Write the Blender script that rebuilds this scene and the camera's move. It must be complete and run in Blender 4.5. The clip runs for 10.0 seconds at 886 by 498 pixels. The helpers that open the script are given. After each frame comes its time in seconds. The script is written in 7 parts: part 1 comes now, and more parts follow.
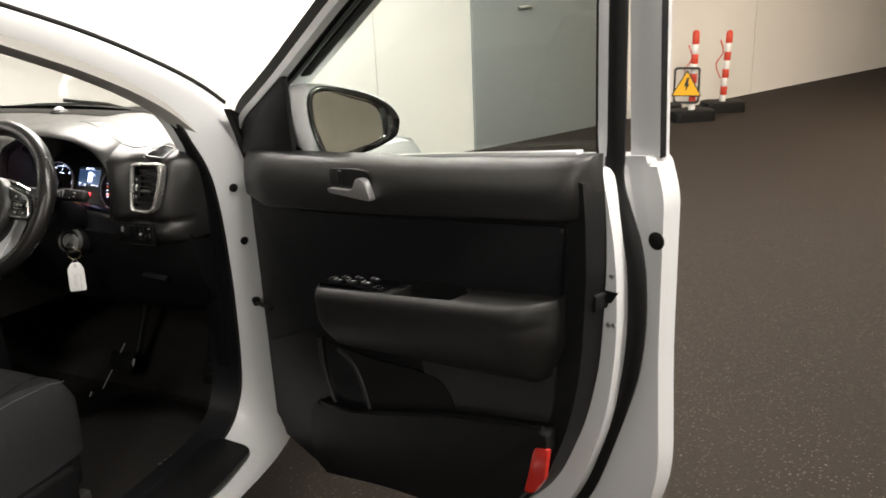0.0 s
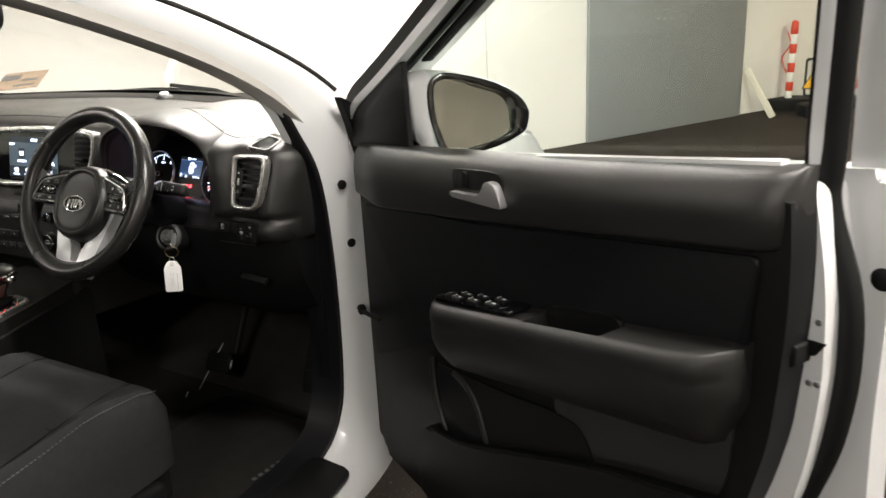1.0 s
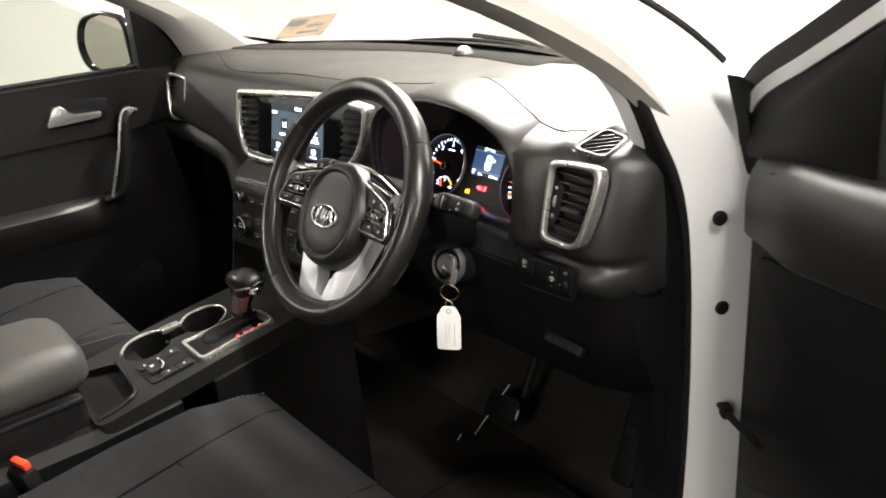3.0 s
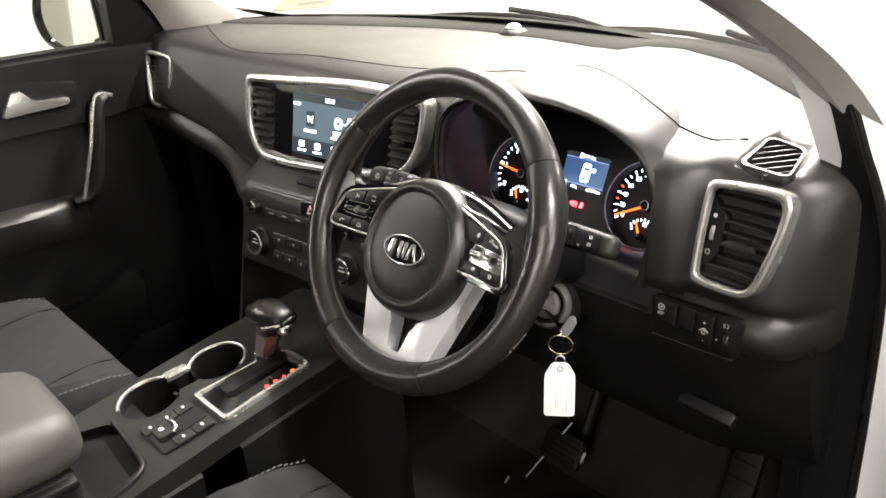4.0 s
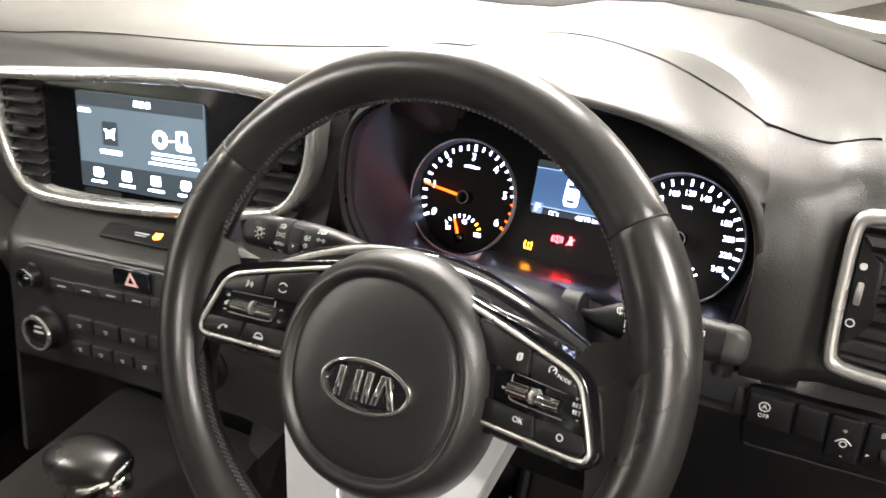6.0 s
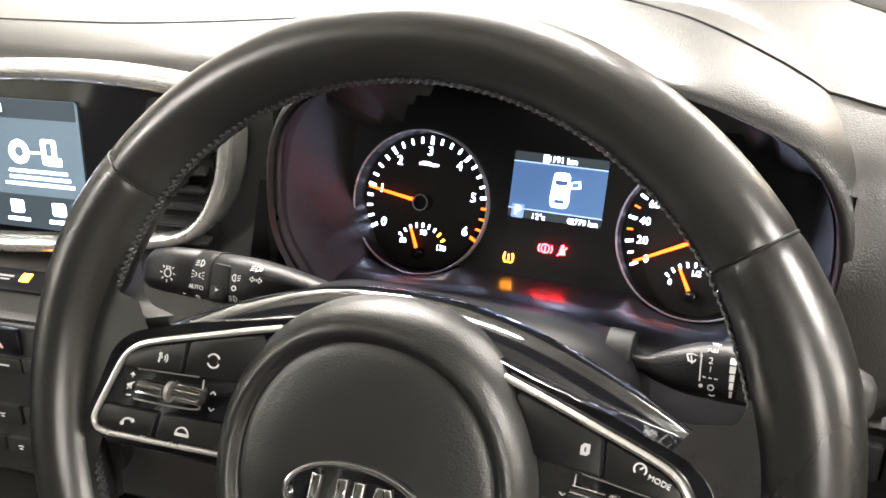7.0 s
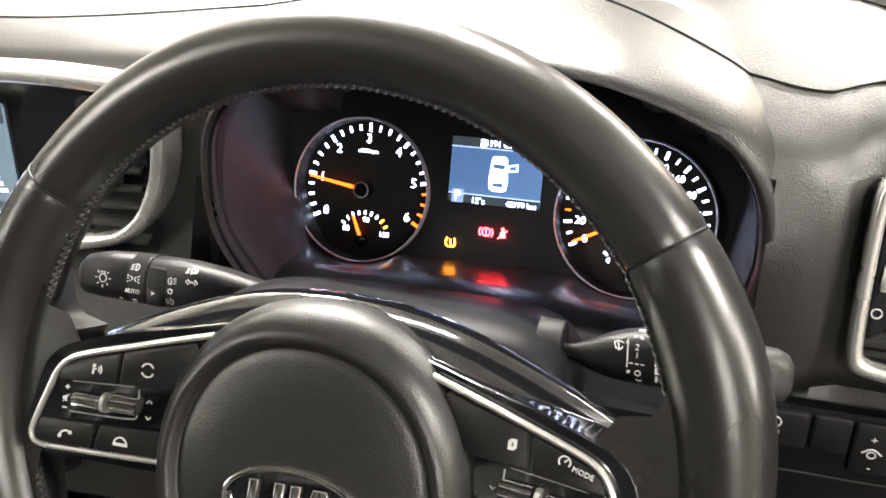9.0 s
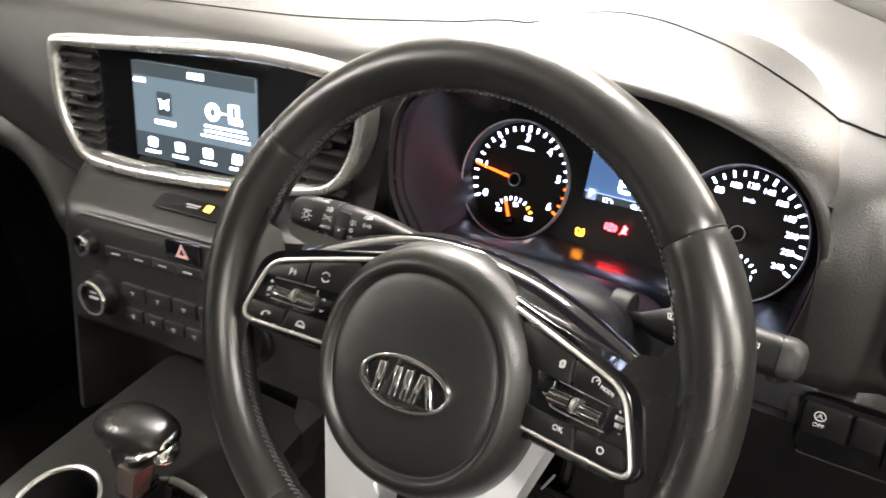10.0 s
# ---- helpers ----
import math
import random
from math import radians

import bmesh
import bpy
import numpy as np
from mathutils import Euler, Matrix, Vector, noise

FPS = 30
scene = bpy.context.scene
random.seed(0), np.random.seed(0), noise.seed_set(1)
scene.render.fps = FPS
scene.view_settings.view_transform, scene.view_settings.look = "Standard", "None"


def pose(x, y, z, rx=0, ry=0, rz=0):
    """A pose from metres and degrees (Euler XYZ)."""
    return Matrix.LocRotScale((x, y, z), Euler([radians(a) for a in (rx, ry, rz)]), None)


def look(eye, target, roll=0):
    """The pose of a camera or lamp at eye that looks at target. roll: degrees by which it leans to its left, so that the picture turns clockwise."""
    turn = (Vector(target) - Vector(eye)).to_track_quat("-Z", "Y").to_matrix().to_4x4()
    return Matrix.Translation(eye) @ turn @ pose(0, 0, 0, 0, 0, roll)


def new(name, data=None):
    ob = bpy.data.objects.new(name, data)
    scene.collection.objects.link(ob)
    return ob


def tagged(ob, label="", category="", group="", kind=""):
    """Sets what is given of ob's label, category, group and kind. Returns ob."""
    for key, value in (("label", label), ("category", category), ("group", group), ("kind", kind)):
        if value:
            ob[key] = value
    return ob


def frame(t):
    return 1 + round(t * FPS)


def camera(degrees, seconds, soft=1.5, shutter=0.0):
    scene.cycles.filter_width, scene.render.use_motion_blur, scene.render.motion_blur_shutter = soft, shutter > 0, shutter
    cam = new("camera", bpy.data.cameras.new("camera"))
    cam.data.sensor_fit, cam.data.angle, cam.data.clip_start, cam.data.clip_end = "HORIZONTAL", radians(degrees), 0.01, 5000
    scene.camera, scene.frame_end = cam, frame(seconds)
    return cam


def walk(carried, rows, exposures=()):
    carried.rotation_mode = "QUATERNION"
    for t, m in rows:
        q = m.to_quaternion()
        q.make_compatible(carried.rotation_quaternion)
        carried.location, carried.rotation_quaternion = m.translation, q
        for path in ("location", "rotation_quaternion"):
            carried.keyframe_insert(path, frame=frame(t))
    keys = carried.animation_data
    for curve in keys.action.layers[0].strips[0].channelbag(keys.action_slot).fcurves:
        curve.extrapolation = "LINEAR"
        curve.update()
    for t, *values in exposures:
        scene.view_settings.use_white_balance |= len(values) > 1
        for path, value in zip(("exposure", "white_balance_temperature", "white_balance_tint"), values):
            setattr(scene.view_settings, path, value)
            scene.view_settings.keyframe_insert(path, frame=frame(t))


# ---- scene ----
cam = camera(56.5, 10.0, 1.6, 0.2)
PATH = [
    (0, (2.001, -1.181, 1.515), (1.236, 0.548, 0.862), -2.6),
    (0.5, (1.982, -1.144, 1.499), (1.077, 0.517, 0.85), -3.2),
    (1, (1.851, -1.006, 1.486), (0.879, 0.61, 0.818), -2.9),
    (1.5, (1.72, -0.901, 1.469), (0.662, 0.653, 0.786), -2.7),
    (2, (1.612, -0.717, 1.462), (0.339, 0.652, 0.752), -5.3),
    (2.5, (1.52, -0.594, 1.449), (0.071, 0.583, 0.73), -5.1),
    (3, (1.365, -0.55, 1.44), (-0.102, 0.578, 0.68), -5.1),
    (3.2, (1.286, -0.559, 1.445), (-0.175, 0.568, 0.672), -4.8),
    (4.3, (0.969, -0.473, 1.414), (-0.364, 0.753, 0.567), -4.1),
    (4.5, (0.943, -0.444, 1.412), (-0.381, 0.787, 0.556), -4.3),
    (5, (0.868, -0.418, 1.413), (-0.444, 0.807, 0.531), -4.9),
    (5.5, (0.747, -0.394, 1.402), (-0.424, 0.951, 0.497), -4.7),
    (6, (0.639, -0.317, 1.354), (-0.29, 1.186, 0.416), -2.7),
    (6.2, (0.608, -0.28, 1.339), (-0.264, 1.251, 0.392), -2.4),
    (7.3, (0.51, -0.2, 1.301), (-0.161, 1.397, 0.301), -3.2),
    (7.5, (0.506, -0.191, 1.298), (-0.158, 1.394, 0.275), -3.5),
    (8, (0.494, -0.173, 1.291), (-0.132, 1.41, 0.242), -3.4),
    (8.5, (0.507, -0.179, 1.298), (-0.093, 1.409, 0.24), -3.5),
    (9, (0.538, -0.201, 1.321), (-0.071, 1.384, 0.264), -3.8),
    (9.5, (0.58, -0.237, 1.343), (-0.181, 1.286, 0.293), -5.0),
    (10, (0.633, -0.293, 1.368), (-0.387, 1.09, 0.345), -3.1),
]
EXPOSURES = [(0, -0.15), (0.6, -0.1), (1.5, 0.15), (3.0, 0.45), (4.4, 1.1), (5.5, 1.25), (7.3, 1.55), (8.8, 1.5), (10, 1.4)]
walk(cam, [(t, look(eye, target, roll)) for t, eye, target, roll in PATH], EXPOSURES)

# ---- world and lamps ----
world = bpy.data.worlds.new("world")
scene.world = world
world.use_nodes = True
world.node_tree.nodes["Background"].inputs[0].default_value = (1.0, 0.95, 0.88, 1)
world.node_tree.nodes["Background"].inputs[1].default_value = 0.02


def area_lamp(name, x, y, z, sx, sy, watts, colour, rz=0):
    data = bpy.data.lights.new(name, "AREA")
    data.shape, data.size, data.size_y, data.energy, data.color = "RECTANGLE", sx, sy, watts, colour
    ob = new(name, data)
    ob.matrix_world = pose(x, y, z, 0, 0, rz)
    return ob


WARM, COOL = (1.0, 0.82, 0.62), (1.0, 0.945, 0.87)
# the lamp at (1.9, 3.7) is added to brighten the dash top's right end
LAMPS = [(-0.2, 1.30, 0, 174, COOL), (-1.0, 3.2, 30, 130, COOL), (2.3, -0.1, 0, 80, COOL), (1.9, 3.7, 30, 120, COOL), (-2.0, -1.6, 60, 70, COOL), (2.2, -3.2, 90, 95, COOL), (-6.0, -4.0, 60, 150, COOL), (6.6, 0.2, 60, 290, COOL), (3.6, 6.5, 60, 175, WARM)]
for lx, ly, rz, watts, tone in LAMPS:
    area_lamp("tube_lamp", lx, ly, 2.64, 1.5, 0.12, watts, tone, rz)


# ---- materials ----
def material(name, colour, rough=0.5, metal=0.0, spread=0.12, scale=8.0, bump=0.0, grain=900.0, cells=False, clear=0.0, spec=0.5, emit=None, power=0.0):
    """A surface with broad variation of tone and fine relief."""
    m = bpy.data.materials.new(name)
    m.use_nodes = True
    n, l = m.node_tree.nodes, m.node_tree.links
    b = n["Principled BSDF"]
    b.inputs["Metallic"].default_value = metal
    b.inputs["Specular IOR Level"].default_value = spec
    b.inputs["Coat Weight"].default_value = clear
    b.inputs["Coat Roughness"].default_value = 0.06
    co = n.new("ShaderNodeTexCoord")
    big = n.new("ShaderNodeTexNoise")
    big.inputs["Scale"].default_value, big.inputs["Detail"].default_value = scale, 6
    l.new(co.outputs["Object"], big.inputs["Vector"])
    ramp = n.new("ShaderNodeMix")
    ramp.data_type = "RGBA"
    lo = [max(0, c * (1 - spread)) for c in colour]
    hi = [min(1, c * (1 + spread)) for c in colour]
    ramp.inputs["A"].default_value, ramp.inputs["B"].default_value = (*lo, 1), (*hi, 1)
    l.new(big.outputs["Fac"], ramp.inputs["Factor"])
    l.new(ramp.outputs["Result"], b.inputs["Base Color"])
    rr = n.new("ShaderNodeMapRange")
    sway = min(0.07, 0.35 * rough)
    rr.inputs["To Min"].default_value, rr.inputs["To Max"].default_value = max(0.02, rough - sway), min(1, rough + sway)
    l.new(big.outputs["Fac"], rr.inputs["Value"])
    l.new(rr.outputs["Result"], b.inputs["Roughness"])
    if bump:
        fine = n.new("ShaderNodeTexVoronoi" if cells else "ShaderNodeTexNoise")
        fine.inputs["Scale"].default_value = grain
        l.new(co.outputs["Object"], fine.inputs["Vector"])
        bp = n.new("ShaderNodeBump")
        bp.inputs["Strength"].default_value, bp.inputs["Distance"].default_value = bump, 0.0006
        l.new(fine.outputs[0], bp.inputs["Height"])
        l.new(bp.outputs["Normal"], b.inputs["Normal"])
    if emit:
        b.inputs["Emission Color"].default_value = (*emit, 1)
        b.inputs["Emission Strength"].default_value = power
    return m


def glass(name, tint=(1, 1, 1), gloss=0.5):
    m = bpy.data.materials.new(name)
    m.use_nodes = True
    n, l = m.node_tree.nodes, m.node_tree.links
    n.remove(n["Principled BSDF"])
    tr, gl, mx, fr = n.new("ShaderNodeBsdfTransparent"), n.new("ShaderNodeBsdfGlossy"), n.new("ShaderNodeMixShader"), n.new("ShaderNodeLayerWeight")
    tr.inputs[0].default_value = (*tint, 1)
    gl.inputs["Roughness"].default_value = 0.0
    up, sc = n.new("ShaderNodeMath"), n.new("ShaderNodeMath")
    up.operation, up.inputs[1].default_value = "POWER", 4.0
    sc.operation, sc.inputs[1].default_value, sc.inputs[2].default_value = "MULTIPLY_ADD", gloss, 0.03
    l.new(fr.outputs["Facing"], up.inputs[0]), l.new(up.outputs[0], sc.inputs[0]), l.new(sc.outputs[0], mx.inputs[0])
    l.new(tr.outputs[0], mx.inputs[1]), l.new(gl.outputs[0], mx.inputs[2])
    l.new(mx.outputs[0], n["Material Output"].inputs[0])
    return m


WHITE = material("white_paint", (0.64, 0.65, 0.66), 0.30, clear=0.5, spread=0.015, scale=3.0)
SOFT = material("soft_dash", (0.0145, 0.0140, 0.0134), 0.38, bump=0.30, grain=900, cells=True, spec=0.50)
HARD = material("hard_plastic", (0.0065, 0.0065, 0.0070), 0.42, bump=0.22, grain=1500, cells=True, spec=0.20)
BUTTON = material("switch_black", (0.0065, 0.0063, 0.0062), 0.42, bump=0.03, grain=2500, spec=0.28)
DEEP = material("dark_plastic", (0.005, 0.005, 0.006), 0.5, bump=0.2, grain=700, spec=0.22)
GLOSS = material("piano_black", (0.004, 0.004, 0.005), 0.06, clear=0.6, spread=0.05)
SATIN = material("satin_silver", (0.58, 0.57, 0.55), 0.27, metal=0.85, spread=0.05)
SILVERP = material("silver_paint", (0.68, 0.69, 0.71), 0.34, metal=0.45, spread=0.04)
HANDLE = material("handle_silver", (0.52, 0.52, 0.53), 0.34, metal=0.75, spread=0.05)
CHROME = material("chrome", (0.82, 0.82, 0.82), 0.10, metal=1.0, spread=0.02)
SMOKED = material("dark_chrome", (0.30, 0.30, 0.30), 0.16, metal=1.0, spread=0.05)
STEEL = material("steel", (0.45, 0.45, 0.45), 0.4, metal=1.0)
LEATHER = material("black_leather", (0.011, 0.0105, 0.010), 0.29, bump=0.09, grain=1900, cells=True, spec=0.52)
COVER = material("grained_cover", (0.009, 0.0088, 0.0085), 0.37, bump=0.17, grain=1000, cells=True, spec=0.5)
CLOTH = material("charcoal_cloth", (0.022, 0.022, 0.0235), 0.95, bump=1.0, grain=1300, spec=0.08, spread=0.25, scale=60)
CLOTHB = material("black_cloth", (0.008, 0.008, 0.009), 0.9, bump=0.8, grain=1500, spec=0.08)
CARPET = material("black_carpet", (0.020, 0.0185, 0.0175), 0.95, bump=1.0, grain=900, spec=0.06, spread=0.35, scale=25)
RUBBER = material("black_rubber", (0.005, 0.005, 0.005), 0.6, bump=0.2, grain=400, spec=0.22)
THREAD = material("grey_thread", (0.07, 0.07, 0.07), 0.8)
BEIGE = material("grey_pillar_trim", (0.34, 0.33, 0.31), 0.85, bump=0.3, grain=1600)
PAPER = material("printed_paper", (0.22, 0.16, 0.11), 0.6, spread=0.5, scale=25)
FELT = material("matt_trim", (0.030, 0.029, 0.027), 0.95, bump=0.5, grain=1200, spec=0.05)
TAG = material("white_tag", (0.78, 0.78, 0.78), 0.35, spread=0.02)
FAINT = material("faint_print", (0.42, 0.42, 0.42), 0.6)
INK = material("dark_print", (0.08, 0.08, 0.08), 0.6)
PRINT = material("white_print", (0.46, 0.46, 0.46), 0.6)
PALEB = material("pale_blue_line", (0.4, 0.5, 0.7), 0.5, emit=(0.30, 0.42, 0.75), power=0.8)
REDP = material("red_plastic", (0.75, 0.07, 0.03), 0.35)
REFLECT = material("red_reflector", (0.48, 0.022, 0.014), 0.25, clear=0.5)
ORANGE = material("orange_needle", (0.9, 0.15, 0.02), 0.5, emit=(1.0, 0.10, 0.008), power=2.4)
GLOW = material("white_glow", (0.8, 0.85, 0.9), 0.5, emit=(0.62, 0.70, 1.0), power=4.6)
BLUEG = material("blue_display", (0.1, 0.2, 0.35), 0.4, emit=(0.055, 0.115, 0.28), power=0.42)
LAMPRED = material("red_selector_glow", (0.8, 0.05, 0.03), 0.5, emit=(1.0, 0.012, 0.016), power=2.6)
LAMPORANGE = material("orange_selector_glow", (0.8, 0.2, 0.03), 0.5, emit=(1.0, 0.07, 0.006), power=2.6)
SLAT = material("vent_slat_black", (0.016, 0.016, 0.016), 0.34, bump=0.1, grain=1500, cells=True, spec=0.5)
REDG = material("red_glow", (0.8, 0.05, 0.03), 0.5, emit=(1.0, 0.020, 0.028), power=26.0)
AMBERG = material("amber_glow", (0.9, 0.4, 0.03), 0.5, emit=(1.0, 0.33, 0.02), power=8.0)
SCREENB = material("screen_back", (0.06, 0.08, 0.10), 0.25, emit=(0.12, 0.17, 0.21), power=0.42)
SCREEND = material("screen_dark", (0.02, 0.03, 0.04), 0.25, emit=(0.045, 0.055, 0.062), power=0.4)
GLASS = glass("clear_glass", (0.97, 0.98, 0.97))
TINT = glass("tinted_glass", (0.86, 0.90, 0.88))
MIRROR = material("mirror_glass", (0.86, 0.85, 0.80), 0.02, metal=1.0, spread=0.0)


# ---- mesh helpers ----
def lift(bm, m):
    bmesh.ops.transform(bm, matrix=m, verts=bm.verts)
    return bm


PLACE = {}


def thing(name, x, y, z, label, category, group="", kind=""):
    ob = new(name)
    ob.matrix_basis = pose(x, y, z)
    ob.empty_display_size = 0.05
    PLACE[ob] = ob.matrix_basis.copy()
    return tagged(ob, label, category, group, kind)


def part(name, bm, mat, parent=None, label="", m=None, sharp=38, flat=False):
    """Links a bmesh, given in the world or in the frame m, as one mesh object."""
    if m is not None:
        lift(bm, m)
    bmesh.ops.recalc_face_normals(bm, faces=bm.faces)
    me = bpy.data.meshes.new(name)
    bm.to_mesh(me)
    bm.free()
    me.materials.append(mat)
    if not flat:
        me.shade_smooth()
        me.set_sharp_from_angle(angle=radians(sharp))
    ob = new(name, me)
    if parent is not None:
        ob.parent = parent
        ob.matrix_parent_inverse = PLACE[parent].inverted()
    PLACE[ob] = Matrix.Identity(4)
    return tagged(ob, label)


def solo(name, bm, mat, label, category, m=None, group="", kind="", sharp=38):
    return tagged(part(name, bm, mat, None, label, m, sharp), label, category, group, kind)


def rr(w, h, r, cx=0.0, cy=0.0, n=4):
    """A rounded rectangle, counter-clockwise."""
    out = []
    for sx, sy, a in ((1, -1, -90), (1, 1, 0), (-1, 1, 90), (-1, -1, 180)):
        for i in range(n + 1):
            t = radians(a + 90 * i / n)
            out.append((cx + sx * (w / 2 - r) + r * math.cos(t), cy + sy * (h / 2 - r) + r * math.sin(t)))
    return out


def rounded(pts, r, n=4):
    """Round the corners of a polygon; r is one radius or one per corner."""
    out, k = [], len(pts)
    for i in range(k):
        p, a, b = Vector(pts[i]), Vector(pts[i - 1]), Vector(pts[(i + 1) % k])
        q = r[i] if isinstance(r, (list, tuple)) else r
        if q <= 0:
            out.append(tuple(p))
            continue
        da, db = (a - p), (b - p)
        d = min(q, da.length * 0.48, db.length * 0.48)
        s, e = p + da.normalized() * d, p + db.normalized() * d
        for j in range(n + 1):
            t = j / n
            out.append(tuple(s * (1 - t) ** 2 + p * 2 * t * (1 - t) + e * t * t))
    return out


def softened(pts, turns=3):
    """A closed outline with its corners cut again and again."""
    for _ in range(turns):
        pts = [tuple(a[i] * f + b[i] * (1 - f) for i in (0, 1)) for a, b in zip(pts, pts[1:] + pts[:1]) for f in (0.80, 0.20)]
    return pts


def cat(pts, n=6, closed=False):
    """A smooth curve through points of any dimension."""
    v = [Vector(p) for p in pts]
    k, out = len(v), []
    for i in range(k if closed else k - 1):
        if closed:
            a, b, c, d = v[i - 1], v[i], v[(i + 1) % k], v[(i + 2) % k]
        else:
            a, b, c, d = v[max(i - 1, 0)], v[i], v[i + 1], v[min(i + 2, k - 1)]
        for j in range(n):
            t = j / n
            out.append(0.5 * (2 * b + (c - a) * t + (2 * a - 5 * b + 4 * c - d) * t * t + (3 * b - a - 3 * c + d) * t ** 3))
    if not closed:
        out.append(v[-1])
    return out


def circle(r, n=32, cx=0.0, cy=0.0, ry=None):
    return [(cx + r * math.cos(2 * math.pi * i / n), cy + (ry or r) * math.sin(2 * math.pi * i / n)) for i in range(n)]


def slab(outline, z0, z1, bevel=0.0, seg=2, dome=0.0):
    """A plate from an outline, between two heights, with rounded rims."""
    bm = bmesh.new()
    lo = [bm.verts.new((p[0], p[1], z0)) for p in outline]
    hi = [bm.verts.new((p[0], p[1], z1)) for p in outline]
    k = len(outline)
    bm.faces.new(lo[::-1])
    bm.faces.new(hi)
    for i in range(k):
        bm.faces.new((lo[i], lo[(i + 1) % k], hi[(i + 1) % k], hi[i]))
    if bevel:
        rims = [e for e in bm.edges if abs(e.verts[0].co.z - e.verts[1].co.z) < 1e-6 and e.verts[0].co.z == e.verts[0].co.z and abs(e.verts[0].co.z - z1) < 1e-6]
        bmesh.ops.bevel(bm, geom=rims, offset=bevel, segments=seg, profile=0.5, affect="EDGES", clamp_overlap=True)
    return bm


def frame_ring(outer, inner, z0, z1, bevel=0.0):
    """A flat ring between two outlines of one length."""
    bm = bmesh.new()
    k = len(outer)
    v = [[bm.verts.new((p[0], p[1], z)) for p in o] for o, z in ((outer, z0), (outer, z1), (inner, z1), (inner, z0))]
    for a in range(4):
        b = (a + 1) % 4
        for i in range(k):
            j = (i + 1) % k
            bm.faces.new((v[a][i], v[a][j], v[b][j], v[b][i]))
    if bevel:
        rims = [e for e in bm.edges if all(abs(q.co.z - z1) < 1e-6 for q in e.verts) and len({q in v[1] for q in e.verts}) == 1]
        bmesh.ops.bevel(bm, geom=rims, offset=bevel, segments=2, profile=0.5, affect="EDGES", clamp_overlap=True)
    return bm


def rolled_ring(outer, inner, z0, z1, r):
    """A ring between two outlines of one length, with softly rounded rims."""
    rows = [(0.0, z0), (0.0, z1 - r), (0.05, z1 - 0.55 * r), (0.14, z1 - 0.2 * r), (0.30, z1 - 0.02 * r), (0.5, z1), (0.70, z1 - 0.02 * r), (0.86, z1 - 0.2 * r), (0.95, z1 - 0.55 * r), (1.0, z1 - r), (1.0, z0)]
    return loft([[(a[0] + (b[0] - a[0]) * f, a[1] + (b[1] - a[1]) * f, z) for a, b in zip(outer, inner)] for f, z in rows], True, False)


def pillow(outline, z0, z1, r, steps=6):
    """A plate whose top edge is rolled over with radius r; the outline runs counter-clockwise."""
    n = len(outline)
    inward = []
    for i in range(n):
        a, b = Vector(outline[i - 1]), Vector(outline[(i + 1) % n])
        t = (b - a).normalized()
        inward.append(Vector((-t.y, t.x)))
    rings = [[(p[0], p[1], z0) for p in outline]]
    for k in range(steps + 1):
        a = math.pi / 2 * k / steps
        rings.append([(p[0] + q.x * r * (1 - math.cos(a)), p[1] + q.y * r * (1 - math.cos(a)), z1 - r + r * math.sin(a)) for p, q in zip(outline, inward)])
    return loft(rings, True, True)


def block(sx, sy, sz, bevel=0.003, seg=2):
    bm = bmesh.new()
    bmesh.ops.create_cube(bm, size=1)
    bmesh.ops.scale(bm, vec=(sx, sy, sz), verts=bm.verts)
    if bevel:
        bmesh.ops.bevel(bm, geom=bm.edges[:], offset=bevel, segments=seg, profile=0.5, affect="EDGES", clamp_overlap=True)
    return bm


def loft(rings, closed=True, caps=True):
    """A skin over rings of one length."""
    bm = bmesh.new()
    v = [[bm.verts.new(p) for p in r] for r in rings]
    k = len(rings[0])
    for a, b in zip(v, v[1:]):
        for i in range(k if closed else k - 1):
            j = (i + 1) % k
            bm.faces.new((a[i], a[j], b[j], b[i]))
    if caps and closed:
        bm.faces.new(v[0][::-1])
        bm.faces.new(v[-1])
    return bm


def sheet(rings, thick):
    """An open skin with thickness, its second face along the skin's normals."""
    bm = loft(rings, closed=False)
    bmesh.ops.recalc_face_normals(bm, faces=bm.faces)
    bmesh.ops.solidify(bm, geom=bm.faces[:], thickness=thick)
    return bm


def tube(path, r, n=10, closed=False, flat=1.0, up=(0, 0, 1), caps=True):
    """A round or flattened bar along a path; r is a number or a function of 0 to 1."""
    pts = [Vector(p) for p in path]
    k, rings = len(pts), []
    for i, p in enumerate(pts):
        a = pts[i - 1] if (closed or i) else pts[0]
        b = pts[(i + 1) % k] if (closed or i < k - 1) else pts[-1]
        d = (b - a).normalized()
        side = d.cross(Vector(up))
        side = side.normalized() if side.length > 1e-4 else d.orthogonal().normalized()
        top = side.cross(d)
        q = r(i / (k - 1)) if callable(r) else r
        rings.append([p + side * q * math.cos(2 * math.pi * j / n) + top * q * flat * math.sin(2 * math.pi * j / n) for j in range(n)])
    if closed:
        rings.append(rings[0])
        bm = loft(rings, True, False)
        bmesh.ops.remove_doubles(bm, verts=bm.verts, dist=1e-6)
        return bm
    return loft(rings, True, caps)


def lathe(profile, n=32, caps=True):
    """A turned body about z from (radius, height) pairs."""
    rings = [[(max(r, 1e-5) * math.cos(2 * math.pi * i / n), max(r, 1e-5) * math.sin(2 * math.pi * i / n), z) for i in range(n)] for r, z in profile]
    return loft(rings, True, caps)


